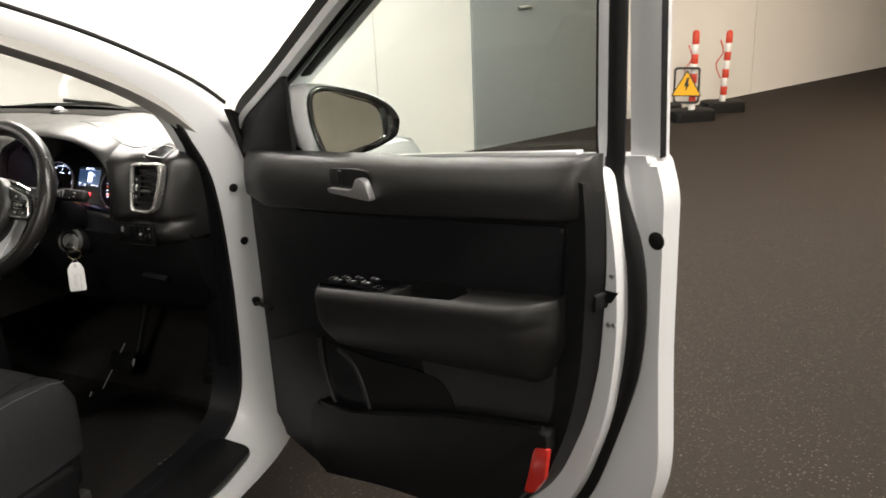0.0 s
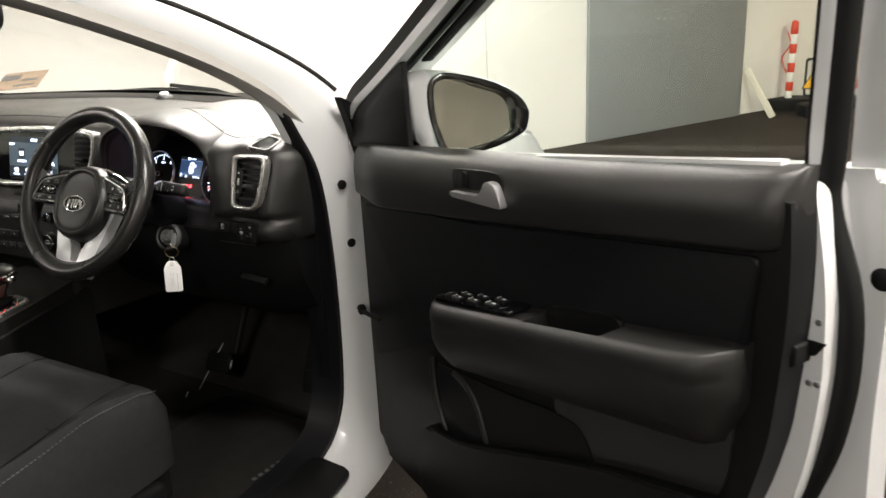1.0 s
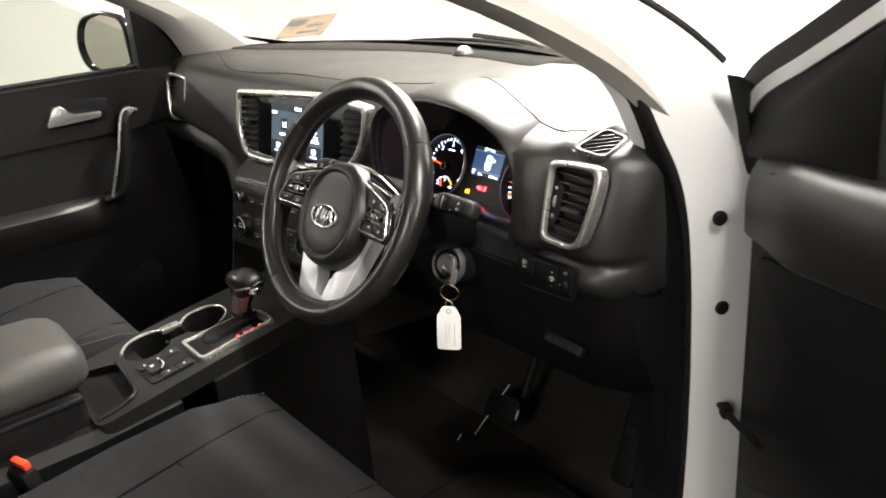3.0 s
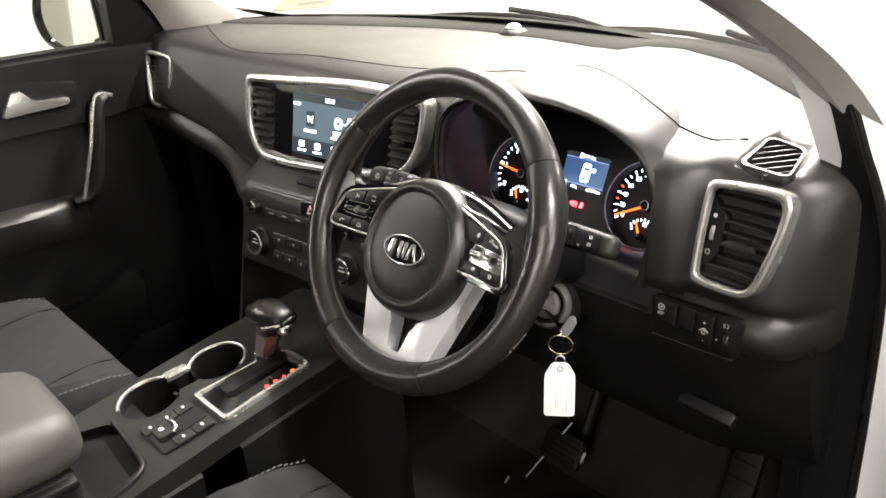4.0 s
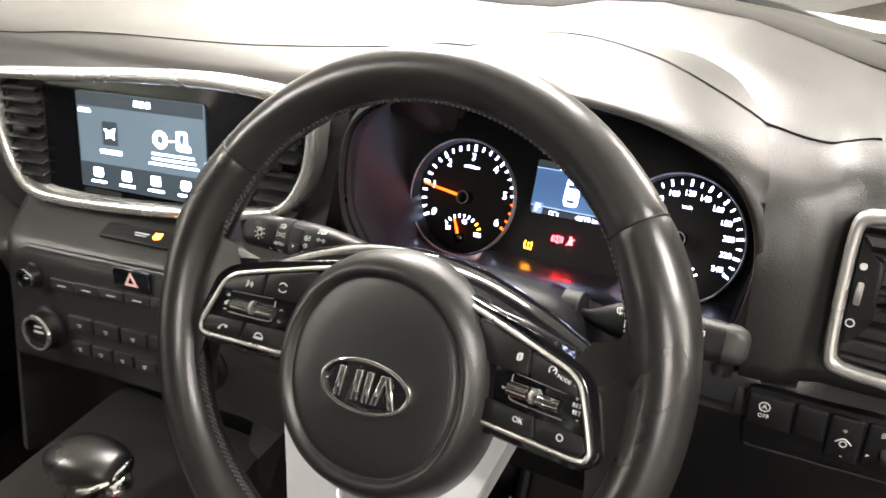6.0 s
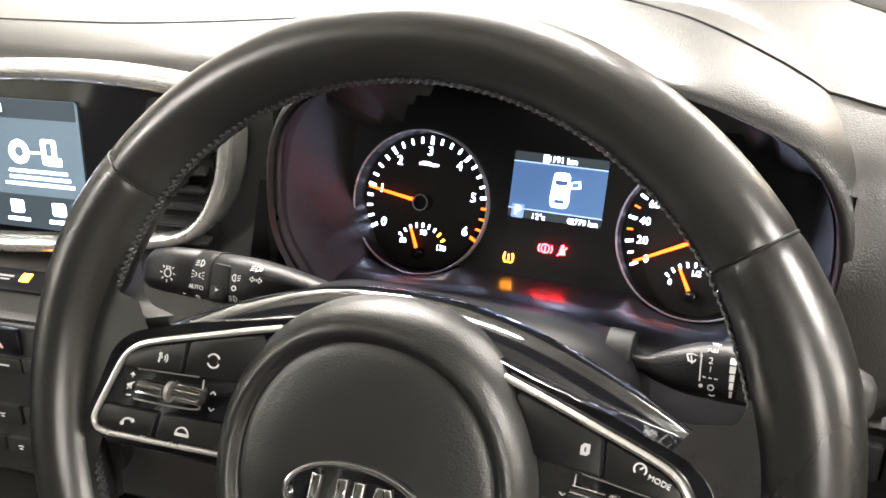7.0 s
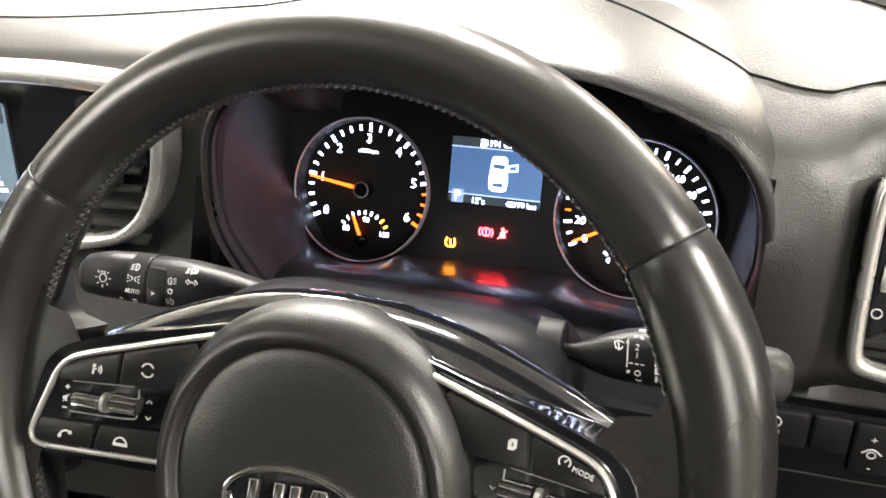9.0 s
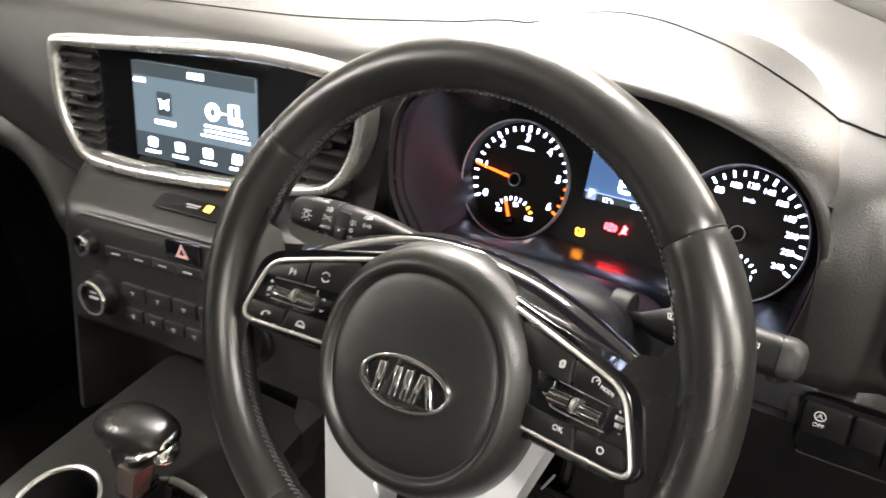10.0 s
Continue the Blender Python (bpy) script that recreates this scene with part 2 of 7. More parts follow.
def ball(rx, ry, rz, u=16, v=10):
    bm = bmesh.new()
    bmesh.ops.create_uvsphere(bm, u_segments=u, v_segments=v, radius=1)
    bmesh.ops.scale(bm, vec=(rx, ry, rz), verts=bm.verts)
    return bm


def join(*bms):
    out = bmesh.new()
    for b in bms:
        me = bpy.data.meshes.new("tmp")
        b.to_mesh(me)
        b.free()
        out.from_mesh(me)
        bpy.data.meshes.remove(me)
    return out


def lettering(name, words, size, mat, parent, m, depth=0.0002, label="", align="CENTER"):
    """Raised lettering in the built-in font, as a mesh."""
    cu = bpy.data.curves.new(name, "FONT")
    cu.body, cu.size, cu.extrude, cu.align_x, cu.align_y = words, size, depth, align, "CENTER"
    cu.resolution_u = 3
    tmp = new(name, cu)
    me = bpy.data.meshes.new_from_object(tmp)
    bpy.data.objects.remove(tmp)
    bm = bmesh.new()
    bm.from_mesh(me)
    bpy.data.meshes.remove(me)
    return part(name, bm, mat, parent, label, m, flat=True)


def bars(sizes, z=0.0004):
    """Small flat bars (cx, cy, w, h) in one mesh."""
    return join(*[lift(block(w, h, z, 0), pose(cx, cy, z / 2)) for cx, cy, w, h in sizes])


def strip(path, w0, w1, z0, z1, bevel=0.0):
    """A flat band beside a plane path, from w0 to w1 to its left."""
    p = [Vector(q[:2]) for q in path]
    a, b = [], []
    for i, q in enumerate(p):
        d = (p[min(i + 1, len(p) - 1)] - p[max(i - 1, 0)]).normalized()
        n = Vector((-d.y, d.x))
        a.append(tuple(q + n * w0))
        b.append(tuple(q + n * w1))
    return slab((a + b[::-1]) if w0 < w1 else (b + a[::-1]), z0, z1, bevel)


def axes(x, z, at):
    """A frame with its x and z axes along two directions."""
    x, z = Vector(x).normalized(), Vector(z)
    z = (z - x * z.dot(x)).normalized()
    y = z.cross(x)
    return Matrix(((x.x, y.x, z.x, at[0]), (x.y, y.y, z.y, at[1]), (x.z, y.z, z.z, at[2]), (0, 0, 0, 1)))


def holed(outline, holes, z0, z1):
    """A plate with openings right through it."""
    bm = bmesh.new()
    loops = []
    for o in [outline] + list(holes):
        v = [bm.verts.new((p[0], p[1], z1)) for p in o]
        loops.append(v)
        for i in range(len(v)):
            bm.edges.new((v[i], v[(i + 1) % len(v)]))
    bmesh.ops.triangle_fill(bm, edges=bm.edges[:], use_beauty=True, use_dissolve=False)
    for v in loops:
        lo = [bm.verts.new((q.co.x, q.co.y, z0)) for q in v]
        for i in range(len(v)):
            j = (i + 1) % len(v)
            bm.faces.new((v[i], v[j], lo[j], lo[i]))
    return bm

# ---- garage ----
CONCRETE = material("painted_wall", (0.74, 0.72, 0.68), 0.75, spread=0.07, scale=1.3, bump=0.25, grain=60)
GREYDOOR = material("grey_door_paint", (0.24, 0.25, 0.25), 0.5, spread=0.06, scale=2.0, bump=0.1, grain=80)
CEIL = material("ceiling_paint", (0.70, 0.68, 0.64), 0.85, spread=0.08, scale=1.0)
TUBEGLOW = material("tube_glow", (0.9, 0.9, 0.9), 0.5, emit=(1.0, 0.95, 0.86), power=6.0)
WOOD = material("raw_timber", (0.62, 0.45, 0.27), 0.7, spread=0.3, scale=14, bump=0.4, grain=120)
PALE = material("pale_board", (0.66, 0.60, 0.50), 0.7, spread=0.1)
POSTW = material("post_white", (0.80, 0.78, 0.74), 0.5, spread=0.06)
POSTR = material("post_red", (0.60, 0.06, 0.03), 0.5, spread=0.1)
YELLOW = material("sign_yellow", (0.85, 0.45, 0.02), 0.45, spread=0.06)
SIGNB = material("sign_black", (0.03, 0.03, 0.03), 0.5)

# asphalt with grit
ASPHALT = material("asphalt", (0.0185, 0.0128, 0.0090), 0.85, spread=0.85, scale=150, bump=1.0, grain=260, spec=0.3)
n_, l_ = ASPHALT.node_tree.nodes, ASPHALT.node_tree.links
spots = n_.new("ShaderNodeTexVoronoi")
spots.inputs["Scale"].default_value = 14
edge = n_.new("ShaderNodeMath")
edge.operation, edge.inputs[1].default_value = "LESS_THAN", 0.055
mixs = n_.new("ShaderNodeMix")
mixs.data_type = "RGBA"
mixs.inputs["B"].default_value = (0.10, 0.082, 0.066, 1)
l_.new(n_["Texture Coordinate"].outputs["Object"], spots.inputs["Vector"])
l_.new(spots.outputs["Distance"], edge.inputs[0])
l_.new(edge.outputs[0], mixs.inputs["Factor"])
l_.new(n_["Mix"].outputs["Result"], mixs.inputs["A"])
grit = n_.new("ShaderNodeTexVoronoi")
grit.inputs["Scale"].default_value = 62
few = n_.new("ShaderNodeMath")
few.operation, few.inputs[1].default_value = "LESS_THAN", 0.20
patch = n_.new("ShaderNodeTexNoise")
patch.inputs["Scale"].default_value, patch.inputs["Detail"].default_value = 2.2, 8
both = n_.new("ShaderNodeMath")
both.operation = "MULTIPLY"
mixg = n_.new("ShaderNodeMix")
mixg.data_type = "RGBA"
mixg.inputs["B"].default_value = (0.13, 0.10, 0.078, 1)
l_.new(n_["Texture Coordinate"].outputs["Object"], grit.inputs["Vector"])
l_.new(n_["Texture Coordinate"].outputs["Object"], patch.inputs["Vector"])
l_.new(grit.outputs["Distance"], few.inputs[0])
l_.new(few.outputs[0], both.inputs[0])
l_.new(patch.outputs["Fac"], both.inputs[1])
l_.new(both.outputs[0], mixg.inputs["Factor"])
l_.new(mixs.outputs["Result"], mixg.inputs["A"])
l_.new(mixg.outputs["Result"], n_["Principled BSDF"].inputs["Base Color"])
n_["Bump"].inputs["Distance"].default_value = 0.004

# the room's frame: x along the long wall, y from it towards the car
ROOM = Matrix(((0.514, 0.857, 0, -0.53), (0.857, -0.514, 0, 5.30), (0, 0, 1, 0), (0, 0, 0, 1)))
HEAD = 2.75
S0, S1, W1 = -13.0, 13.0, 9.5


def room_box(name, s0, s1, w0, w1, z0, z1, mat, label, category, bevel=0.0):
    bm = lift(block(s1 - s0, w1 - w0, z1 - z0, bevel), pose((s0 + s1) / 2, (w0 + w1) / 2, (z0 + z1) / 2))
    return solo(name, bm, mat, label, category, ROOM, kind="structure")


room_box("ground", S0 - 1, S1 + 1, -1, W1 + 1, -0.2, 0, ASPHALT, "dark asphalt garage floor with pale grit", "floor")
room_box("ceiling", S0 - 1, S1 + 1, -1, W1 + 1, HEAD, HEAD + 0.2, CEIL, "pale painted concrete garage ceiling", "ceiling")
room_box("wall_long", S0 - 1, S1 + 1, -0.25, 0, 0, HEAD, CONCRETE, "long off-white painted garage wall", "wall")
room_box("wall_opposite", S0 - 1, S1 + 1, W1, W1 + 0.25, 0, HEAD, CONCRETE, "off-white painted garage wall opposite", "wall")
room_box("wall_end_1", S0 - 0.25, S0, 0, W1, 0, HEAD, CONCRETE, "off-white painted end wall", "wall")
room_box("wall_end_2", S1, S1 + 0.25, 0, W1, 0, HEAD, CONCRETE, "off-white painted end wall", "wall")
room_box("wall_beam", S0, S1, W1 - 0.45, W1, 1.95, HEAD, CONCRETE, "dropped concrete beam along the garage wall", "beam")
gd = thing("steel_door", -0.05, 6.0, 0, "flat grey painted steel door set in white wall", "door", kind="structure")
part("door_leaf", lift(block(1.73, 0.04, 2.3, 0.004), pose(0.865, 0.012, 1.15)), GREYDOOR, gd, m=ROOM)
part("handle", lift(block(0.14, 0.03, 0.03, 0.008), pose(0.55, 0.05, 1.14)), STEEL, gd, m=ROOM)
for s in (-0.93, 3.9, 7.2):
    room_box("wall_joint", s, s + 0.008, 0, 0.003, 0, HEAD, material("joint_filler", (0.5, 0.49, 0.46), 0.9), "thin grey joint in the wall", "joint")

# ceiling tubes where the lamps are, also at the added one
for lx, ly, rz, watts, tone in LAMPS:
    cl = thing("ceiling_light", lx, ly, HEAD, "white batten ceiling light with a glowing tube", "lamp", "ceiling lights")
    part("housing", lift(block(1.6, 0.12, 0.05, 0.008), pose(lx, ly, HEAD - 0.026, 0, 0, rz)), POSTW, cl)
    part("tube", tube([Vector((lx, ly, HEAD - 0.075)) + 0.75 * s * Vector((math.cos(radians(rz)), math.sin(radians(rz)), 0)) for s in (-1, 1)], 0.014), TUBEGLOW, cl)


def barrier_post(x, y, lean, turn, h):
    th = thing("barrier_post", x, y, 0, "red and white striped plastic post on a black rubber foot", "post", "barrier posts")
    m = pose(x, y, 0)
    part("foot", lift(slab(rounded([(-0.20, -0.13), (0.20, -0.13), (0.20, 0.13), (-0.20, 0.13)], 0.06), 0, 0.10, 0.025), pose(0, 0, 0, 0, 0, turn)), RUBBER, th, m=m.copy())
    tilt = m @ pose(0, 0, 0.08, 0, lean, 0)
    for i in range(8):
        part("band", lift(lathe([(0.030, 0), (0.032, 0.004), (0.032, h - 0.004), (0.030, h)], 16), pose(0, 0, i * h)), POSTR if i % 2 else POSTW, th, m=tilt.copy())
    part("cap", lift(lathe([(0.032, 0), (0.030, 0.02), (0.012, 0.035)], 16), pose(0, 0, 8 * h)), POSTR, th, m=tilt.copy())
    chain = cat([(0, 0, 0.70), (0.03, 0.02, 0.58), (-0.03, 0.02, 0.46), (0.02, 0.03, 0.32)], 6)
    part("tape", tube([Vector(p) + Vector((-0.05, -0.03, 0)) for p in chain], 0.006, 6), POSTR, th, "hanging red plastic tape", m=m.copy())
    return th


barrier_post(1.05, 6.98, 0.5, 30, 0.090)
barrier_post(1.28, 7.52, 2.5, 25, 0.084)
barrier_post(0.72, 7.22, 0.5, 20, 0.085)
sg = thing("warning_sign", 1.0, 6.9, 0.25, "yellow triangular high-voltage warning sign in a black frame", "sign")
sm = pose(1.0, 6.93, 0.335, 90, 0, 8)
part("frame", frame_ring(rr(0.24, 0.34, 0.03), rr(0.20, 0.30, 0.02), 0, 0.02, 0.004), SIGNB, sg, m=sm.copy())
part("triangle_border", slab(rounded([(-0.14, -0.10), (0.14, -0.10), (0, 0.15)], 0.02), 0.021, 0.026), SIGNB, sg, m=sm.copy())
part("triangle", slab(rounded([(-0.125, -0.09), (0.125, -0.09), (0, 0.13)], 0.015), 0.0265, 0.03), YELLOW, sg, "orange-yellow warning triangle", m=sm.copy())
part("bolt_mark", slab([(0.0, 0.075), (0.022, 0.075), (0.008, 0.02), (0.025, 0.02), (-0.012, -0.06), (-0.004, -0.005), (-0.022, -0.005)], 0.0303, 0.032), SIGNB, sg, m=sm.copy())
solo("leaning_plank", lift(block(0.06, 0.02, 0.48, 0.004), pose(0.55, 6.74, 0.21, -6, -32, 0)), PALE, "pale wooden plank leaning against the wall", "plank")
# timber trestle across the room, seen in the door mirror
tr = thing("timber_trestle", 6.6, 0.9, 0, "stack of raw timber trestles beside the wall", "trestle")
for i in range(6):
    part("leg", lift(block(0.09, 0.09, 0.95, 0.006), pose(6.5 + 0.05 * (i % 2), -0.9 + 0.62 * i, 0.475, 0, 6 * (-1) ** i, 0)), WOOD, tr)
part("top_rail", lift(block(0.16, 3.6, 0.10, 0.006), pose(6.5, 0.65, 1.0)), WOOD, tr)
part("lower_rail", lift(block(0.05, 3.6, 0.12, 0.006), pose(6.42, 0.65, 0.42)), WOOD, tr)

# ---- car body ----
car = thing("car", 0, 0, 0, "white crossover car body with its driver door wide open", "car")
APERTURE = [
    ((0.575, -0.75, 1.60), (0.60, -0.60, 1.62)), ((0.61, -0.42, 1.53), (0.62, -0.27, 1.55)), ((0.645, -0.18, 1.453), (0.641, -0.05, 1.475)), ((0.677, 0.045, 1.361), (0.672, 0.17, 1.385)),
    ((0.716, 0.231, 1.25), (0.722, 0.38, 1.262)), ((0.742, 0.288, 1.15), (0.785, 0.455, 1.14)), ((0.767, 0.311, 1.043), (0.80, 0.45, 1.0)),
    ((0.773, 0.321, 0.85), (0.81, 0.44, 0.82)), ((0.776, 0.312, 0.633), (0.82, 0.43, 0.56)), ((0.780, 0.285, 0.52), (0.85, 0.415, 0.42)),
    ((0.79, 0.205, 0.456), (0.885, 0.30, 0.385)), ((0.79, 0.05, 0.43), (0.895, 0.06, 0.37)), ((0.79, -0.5, 0.43), (0.895, -0.5, 0.37)), ((0.79, -1.15, 0.43), (0.895, -1.15, 0.37))]
inner = cat([a for a, b in APERTURE], 6)
outer = cat([b for a, b in APERTURE], 6)
rings = []
for a, b in zip(inner, outer):
    out = Vector((0.94, 0.1, 0.33)).normalized()
    row = [a - Vector((0.05, 0, 0)), a]
    for i in range(1, 7):
        t = i / 7
        row.append(a.lerp(b, t) + out * 0.022 * math.sin(math.pi * t) ** 0.7)
    row += [b, b + Vector((-0.03, 0.03, -0.005)), a.lerp(b, 0.5) - out * 0.03]
    rings.append(row)
part("door_aperture", loft(rings, True, True), WHITE, car, "white painted door pillar and sill")
part("aperture_trim", loft([[p + Vector((0.002, -0.003, -0.002)), p + Vector((-d, -0.004, -0.004)), p + Vector((-d, 0.012, 0.010)), p + Vector((0.002, 0.006, 0.006))] for p, d in [(p, float(np.interp(p.z, [0.95, 1.06, 1.15, 1.3], [0.085, 0.055, 0.022, 0.012]))) for p in inner[14:]]], True, True), DEEP, car, "black inner edge trim of the door opening")
part("door_seal", tube([p + Vector((-0.003, 0, 0)) for p in inner], 0.0055, 8), RUBBER, car, "black rubber door seal")
part("pillar_moulding", tube([p + Vector((-0.004, 0.004, 0.002)) for p in outer[:27]], 0.0075, 8), RUBBER, car, "black moulding beside the windscreen")
for z, y in ((1.041, 0.337), (0.906, 0.352)):
    part("grommet", lift(lathe([(0.0100, -0.002), (0.0100, 0.002), (0.008, 0.004), (0.0, 0.0045)], 20), axes((0.42, 0.90, 0), (0.90, -0.42, 0.03), (0.799, y + 0.004, z))), RUBBER, car, "black rubber grommet")
# door check strap
part("check_strap", join(tube([(0.795, 0.363, 0.750), (0.85, 0.321, 0.761), (0.915, 0.275, 0.776)], 0.006, 8, flat=0.7), lift(block(0.020, 0.016, 0.020, 0.004), pose(0.822, 0.343, 0.756, 0, 0, -35))), RUBBER, car, "black door check strap")
# scuff plate on the sill
part("scuff_plate", lift(slab(rounded([(-0.06, -1.1), (0.05, -1.1), (0.05, 0.10), (0.035, 0.22), (-0.06, 0.20)], 0.02), 0, 0.012, 0.005), pose(0.83, -0.02, 0.437, 0, 16, 0)), HARD, car, "black plastic sill scuff plate")
# fender, bonnet and cowl
rings = []
for i in range(10):
    y = 0.46 + i * 0.115
    s = math.sin(math.pi * min(1, max(0, (y - 0.9) / 0.9)))
    dz = 0.04 * (y - 0.46) + 0.22 * max(0, y - 0.95) ** 1.6
    nx = 0.36 * max(0, y - 1.0) ** 1.4
    rings.append([(0.66, y, 1.04 - dz), (0.78 - nx, y, 1.05 - dz), (0.86 - nx, y, 1.03 - dz), (0.90 - nx, y, 0.97 - dz), (0.92 - nx, y, 0.80 - 0.3 * dz), (0.92 - nx, y, 0.62 + 0.12 * s), (0.915 - nx, y, 0.40 + 0.28 * s)])
part("fender", sheet(rings, 0.012), WHITE, car, "white front fender")
rings = []
for i in range(13):
    x = -0.78 + i * 0.13
    c = 1 - (x / 0.8) ** 2
    rings.append([(x, 0.86, 1.035 + 0.045 * c), (x, 1.1, 1.02 + 0.05 * c), (0.94 * x, 1.45, 0.93 + 0.06 * c), (0.84 * x, 1.65 + 0.1 * c, 0.86 + 0.05 * c), (0.80 * x, 1.72 + 0.15 * c, 0.78), (0.80 * x, 1.74 + 0.15 * c, 0.5)])
part("bonnet", sheet(rings, 0.012), WHITE, car, "white bonnet")
part("cowl", lift(block(1.5, 0.16, 0.03, 0.01), pose(0, 0.83, 1.055)), HARD, car, "black plastic windscreen cowl")
part("pillar_corner", lift(slab(rounded([(0.345, 1.228), (0.405, 1.195), (0.412, 1.085), (0.395, 1.085), (0.375, 1.16)], 0.008)[::-1], -0.005, 0.012, 0.003), pose(0.80, 0, 0, 90, 0, 90)), HARD, car, "black plastic corner cover")
# roof, header, rear shell
rings = []
for x in np.linspace(-0.60, 0.60, 13):
    c = 1 - (x / 0.6) ** 2
    rings.append([(x, -0.42 + 0.18 * c - 0.1, 1.555 + 0.03 * c), (x, -0.9, 1.61 + 0.03 * c), (x, -1.6, 1.63 + 0.03 * c), (x, -2.3, 1.58 + 0.03 * c), (x, -2.75, 1.45 + 0.02 * c)])
part("roof", sheet(rings, 0.012), WHITE, car, "white roof")
rings = [[Vector(p) - Vector((0, 0.0, 0.03)) for p in r] for r in rings]
part("headliner", sheet(rings, 0.012), BEIGE, car, "pale grey headliner")
for sx in (-1, 1):
    ys = [(-1.15, -1.10), (-2.0, -1.95), (-2.8, -2.6)]
    for yb, yt in ys:
        part("side_pillar", loft([[(sx * 0.80, yb - 0.06, 1.05), (sx * 0.84, yb - 0.06, 1.05), (sx * 0.84, yb + 0.06, 1.05), (sx * 0.80, yb + 0.06, 1.05)], [(sx * 0.58, yt - 0.05, 1.62), (sx * 0.61, yt - 0.05, 1.62), (sx * 0.61, yt + 0.05, 1.62), (sx * 0.58, yt + 0.05, 1.62)]]), WHITE, car)
    part("rear_side", lift(block(0.08, 1.75, 0.72, 0.02), pose(sx * 0.87, -2.02, 0.72)), WHITE, car, "white rear body side")
    part("side_window", loft([[(sx * 0.835, -1.1, 1.07), (sx * 0.84, -1.1, 1.07), (sx * 0.84, -2.75, 1.07), (sx * 0.835, -2.75, 1.07)], [(sx * 0.61, -1.1, 1.6), (sx * 0.615, -1.1, 1.6), (sx * 0.615, -2.55, 1.57), (sx * 0.61, -2.55, 1.57)]]), TINT, car, flat=True)
part("tailgate", lift(block(1.6, 0.06, 1.1, 0.03), pose(0, -2.87, 0.9, -6)), WHITE, car)
part("rear_seat", lift(block(1.3, 0.2, 0.75, 0.05), pose(0, -1.75, 0.85, -12)), CLOTHB, car, "black cloth rear bench")
part("floor_pan", lift(block(1.56, 3.6, 0.05, 0.01), pose(0, -0.9, 0.315)), CARPET, car, "black carpeted floor pan")
part("firewall", lift(block(1.56, 0.05, 0.8, 0.01), pose(0, 0.86, 0.68)), CARPET, car, "black carpeted firewall")
part("toe_board", lift(block(1.5, 0.5, 0.03, 0.01), pose(0, 0.68, 0.47, 38)), CARPET, car)
part("left_sill", lift(block(0.07, 2.1, 0.16, 0.02), pose(-0.775, -0.15, 0.40)), DEEP, car, "black sill trim")
part("left_side", lift(block(0.05, 0.9, 0.62, 0.02), pose(-0.80, 0.5, 0.72)), WHITE, car)
part("kick_panel", lift(slab(rounded([(0.30, 0.40), (0.86, 0.40), (0.86, 1.06), (0.40, 1.10), (0.31, 1.05)], 0.04), 0, 0.03, 0.01), pose(0.742, 0, 0, 90, 0, -90) @ Matrix.Diagonal((-1, 1, 1, 1))), DEEP, car, "black plastic kick panel")
part("left_kick_panel", lift(block(0.03, 0.60, 0.66, 0.01), pose(-0.755, 0.58, 0.72)), DEEP, car, "black plastic kick panel")
part("right_side", lift(block(0.06, 0.5, 0.62, 0.02), pose(0.83, 0.69, 0.68)), WHITE, car)

# windscreen
ws = thing("windscreen", 0, 0.5, 1.2, "large clear curved windscreen", "windscreen")
rings = []
for x in np.linspace(-1, 1, 15):
    c = 1 - x * x
    top, bot = Vector((x * 0.585, -0.36 + 0.16 * c - 0.06, 1.545 + 0.025 * c)), Vector((x * 0.705, 0.46 + 0.33 * c ** 0.8, 1.165 - 0.075 * c ** 0.5))
    rings.append([bot.lerp(top, t) + Vector((0, 0.02, 0.03)) * math.sin(math.pi * t) for t in np.linspace(0, 1, 7)])
w = part("pane", sheet(rings, 0.004), GLASS, ws, flat=False)
w.visible_shadow = False
frit = [[r[0] + Vector((0, -0.004, 0.0)), r[0].lerp(r[1], 0.15 + 0.6 * (1 - (i / 7 - 1) ** 2)) + Vector((0, -0.004, 0.0))] for i, r in enumerate(rings)]
part("black_border", sheet(frit, 0.001), RUBBER, ws, "black printed glass border")
for x0, x1, dy in ((-0.52, 0.02, 0.0), (-0.02, 0.56, 0.0)):
    wp = thing("windscreen_wiper", (x0 + x1) / 2, 0.84, 1.09, "black windscreen wiper resting on the glass", "wiper", "wipers")
    pts = [(x0 + (x1 - x0) * t, 0.50 + 0.345 * max(0, 1 - ((x0 + (x1 - x0) * t) / 0.74) ** 2) ** 0.8 - 0.012, 1.118 + 0.018 * math.sin(3.14 * t)) for t in np.linspace(0, 1, 8)]
    part("blade", tube(pts, 0.006, 6), RUBBER, wp)
    part("arm", tube([Vector(pts[4]) + Vector((0, 0.006, 0.012)), Vector(pts[6]) + Vector((0, 0.015, 0.008)), Vector(pts[7]) + Vector((0.03, 0.03, -0.01))], 0.006, 6), RUBBER, wp)
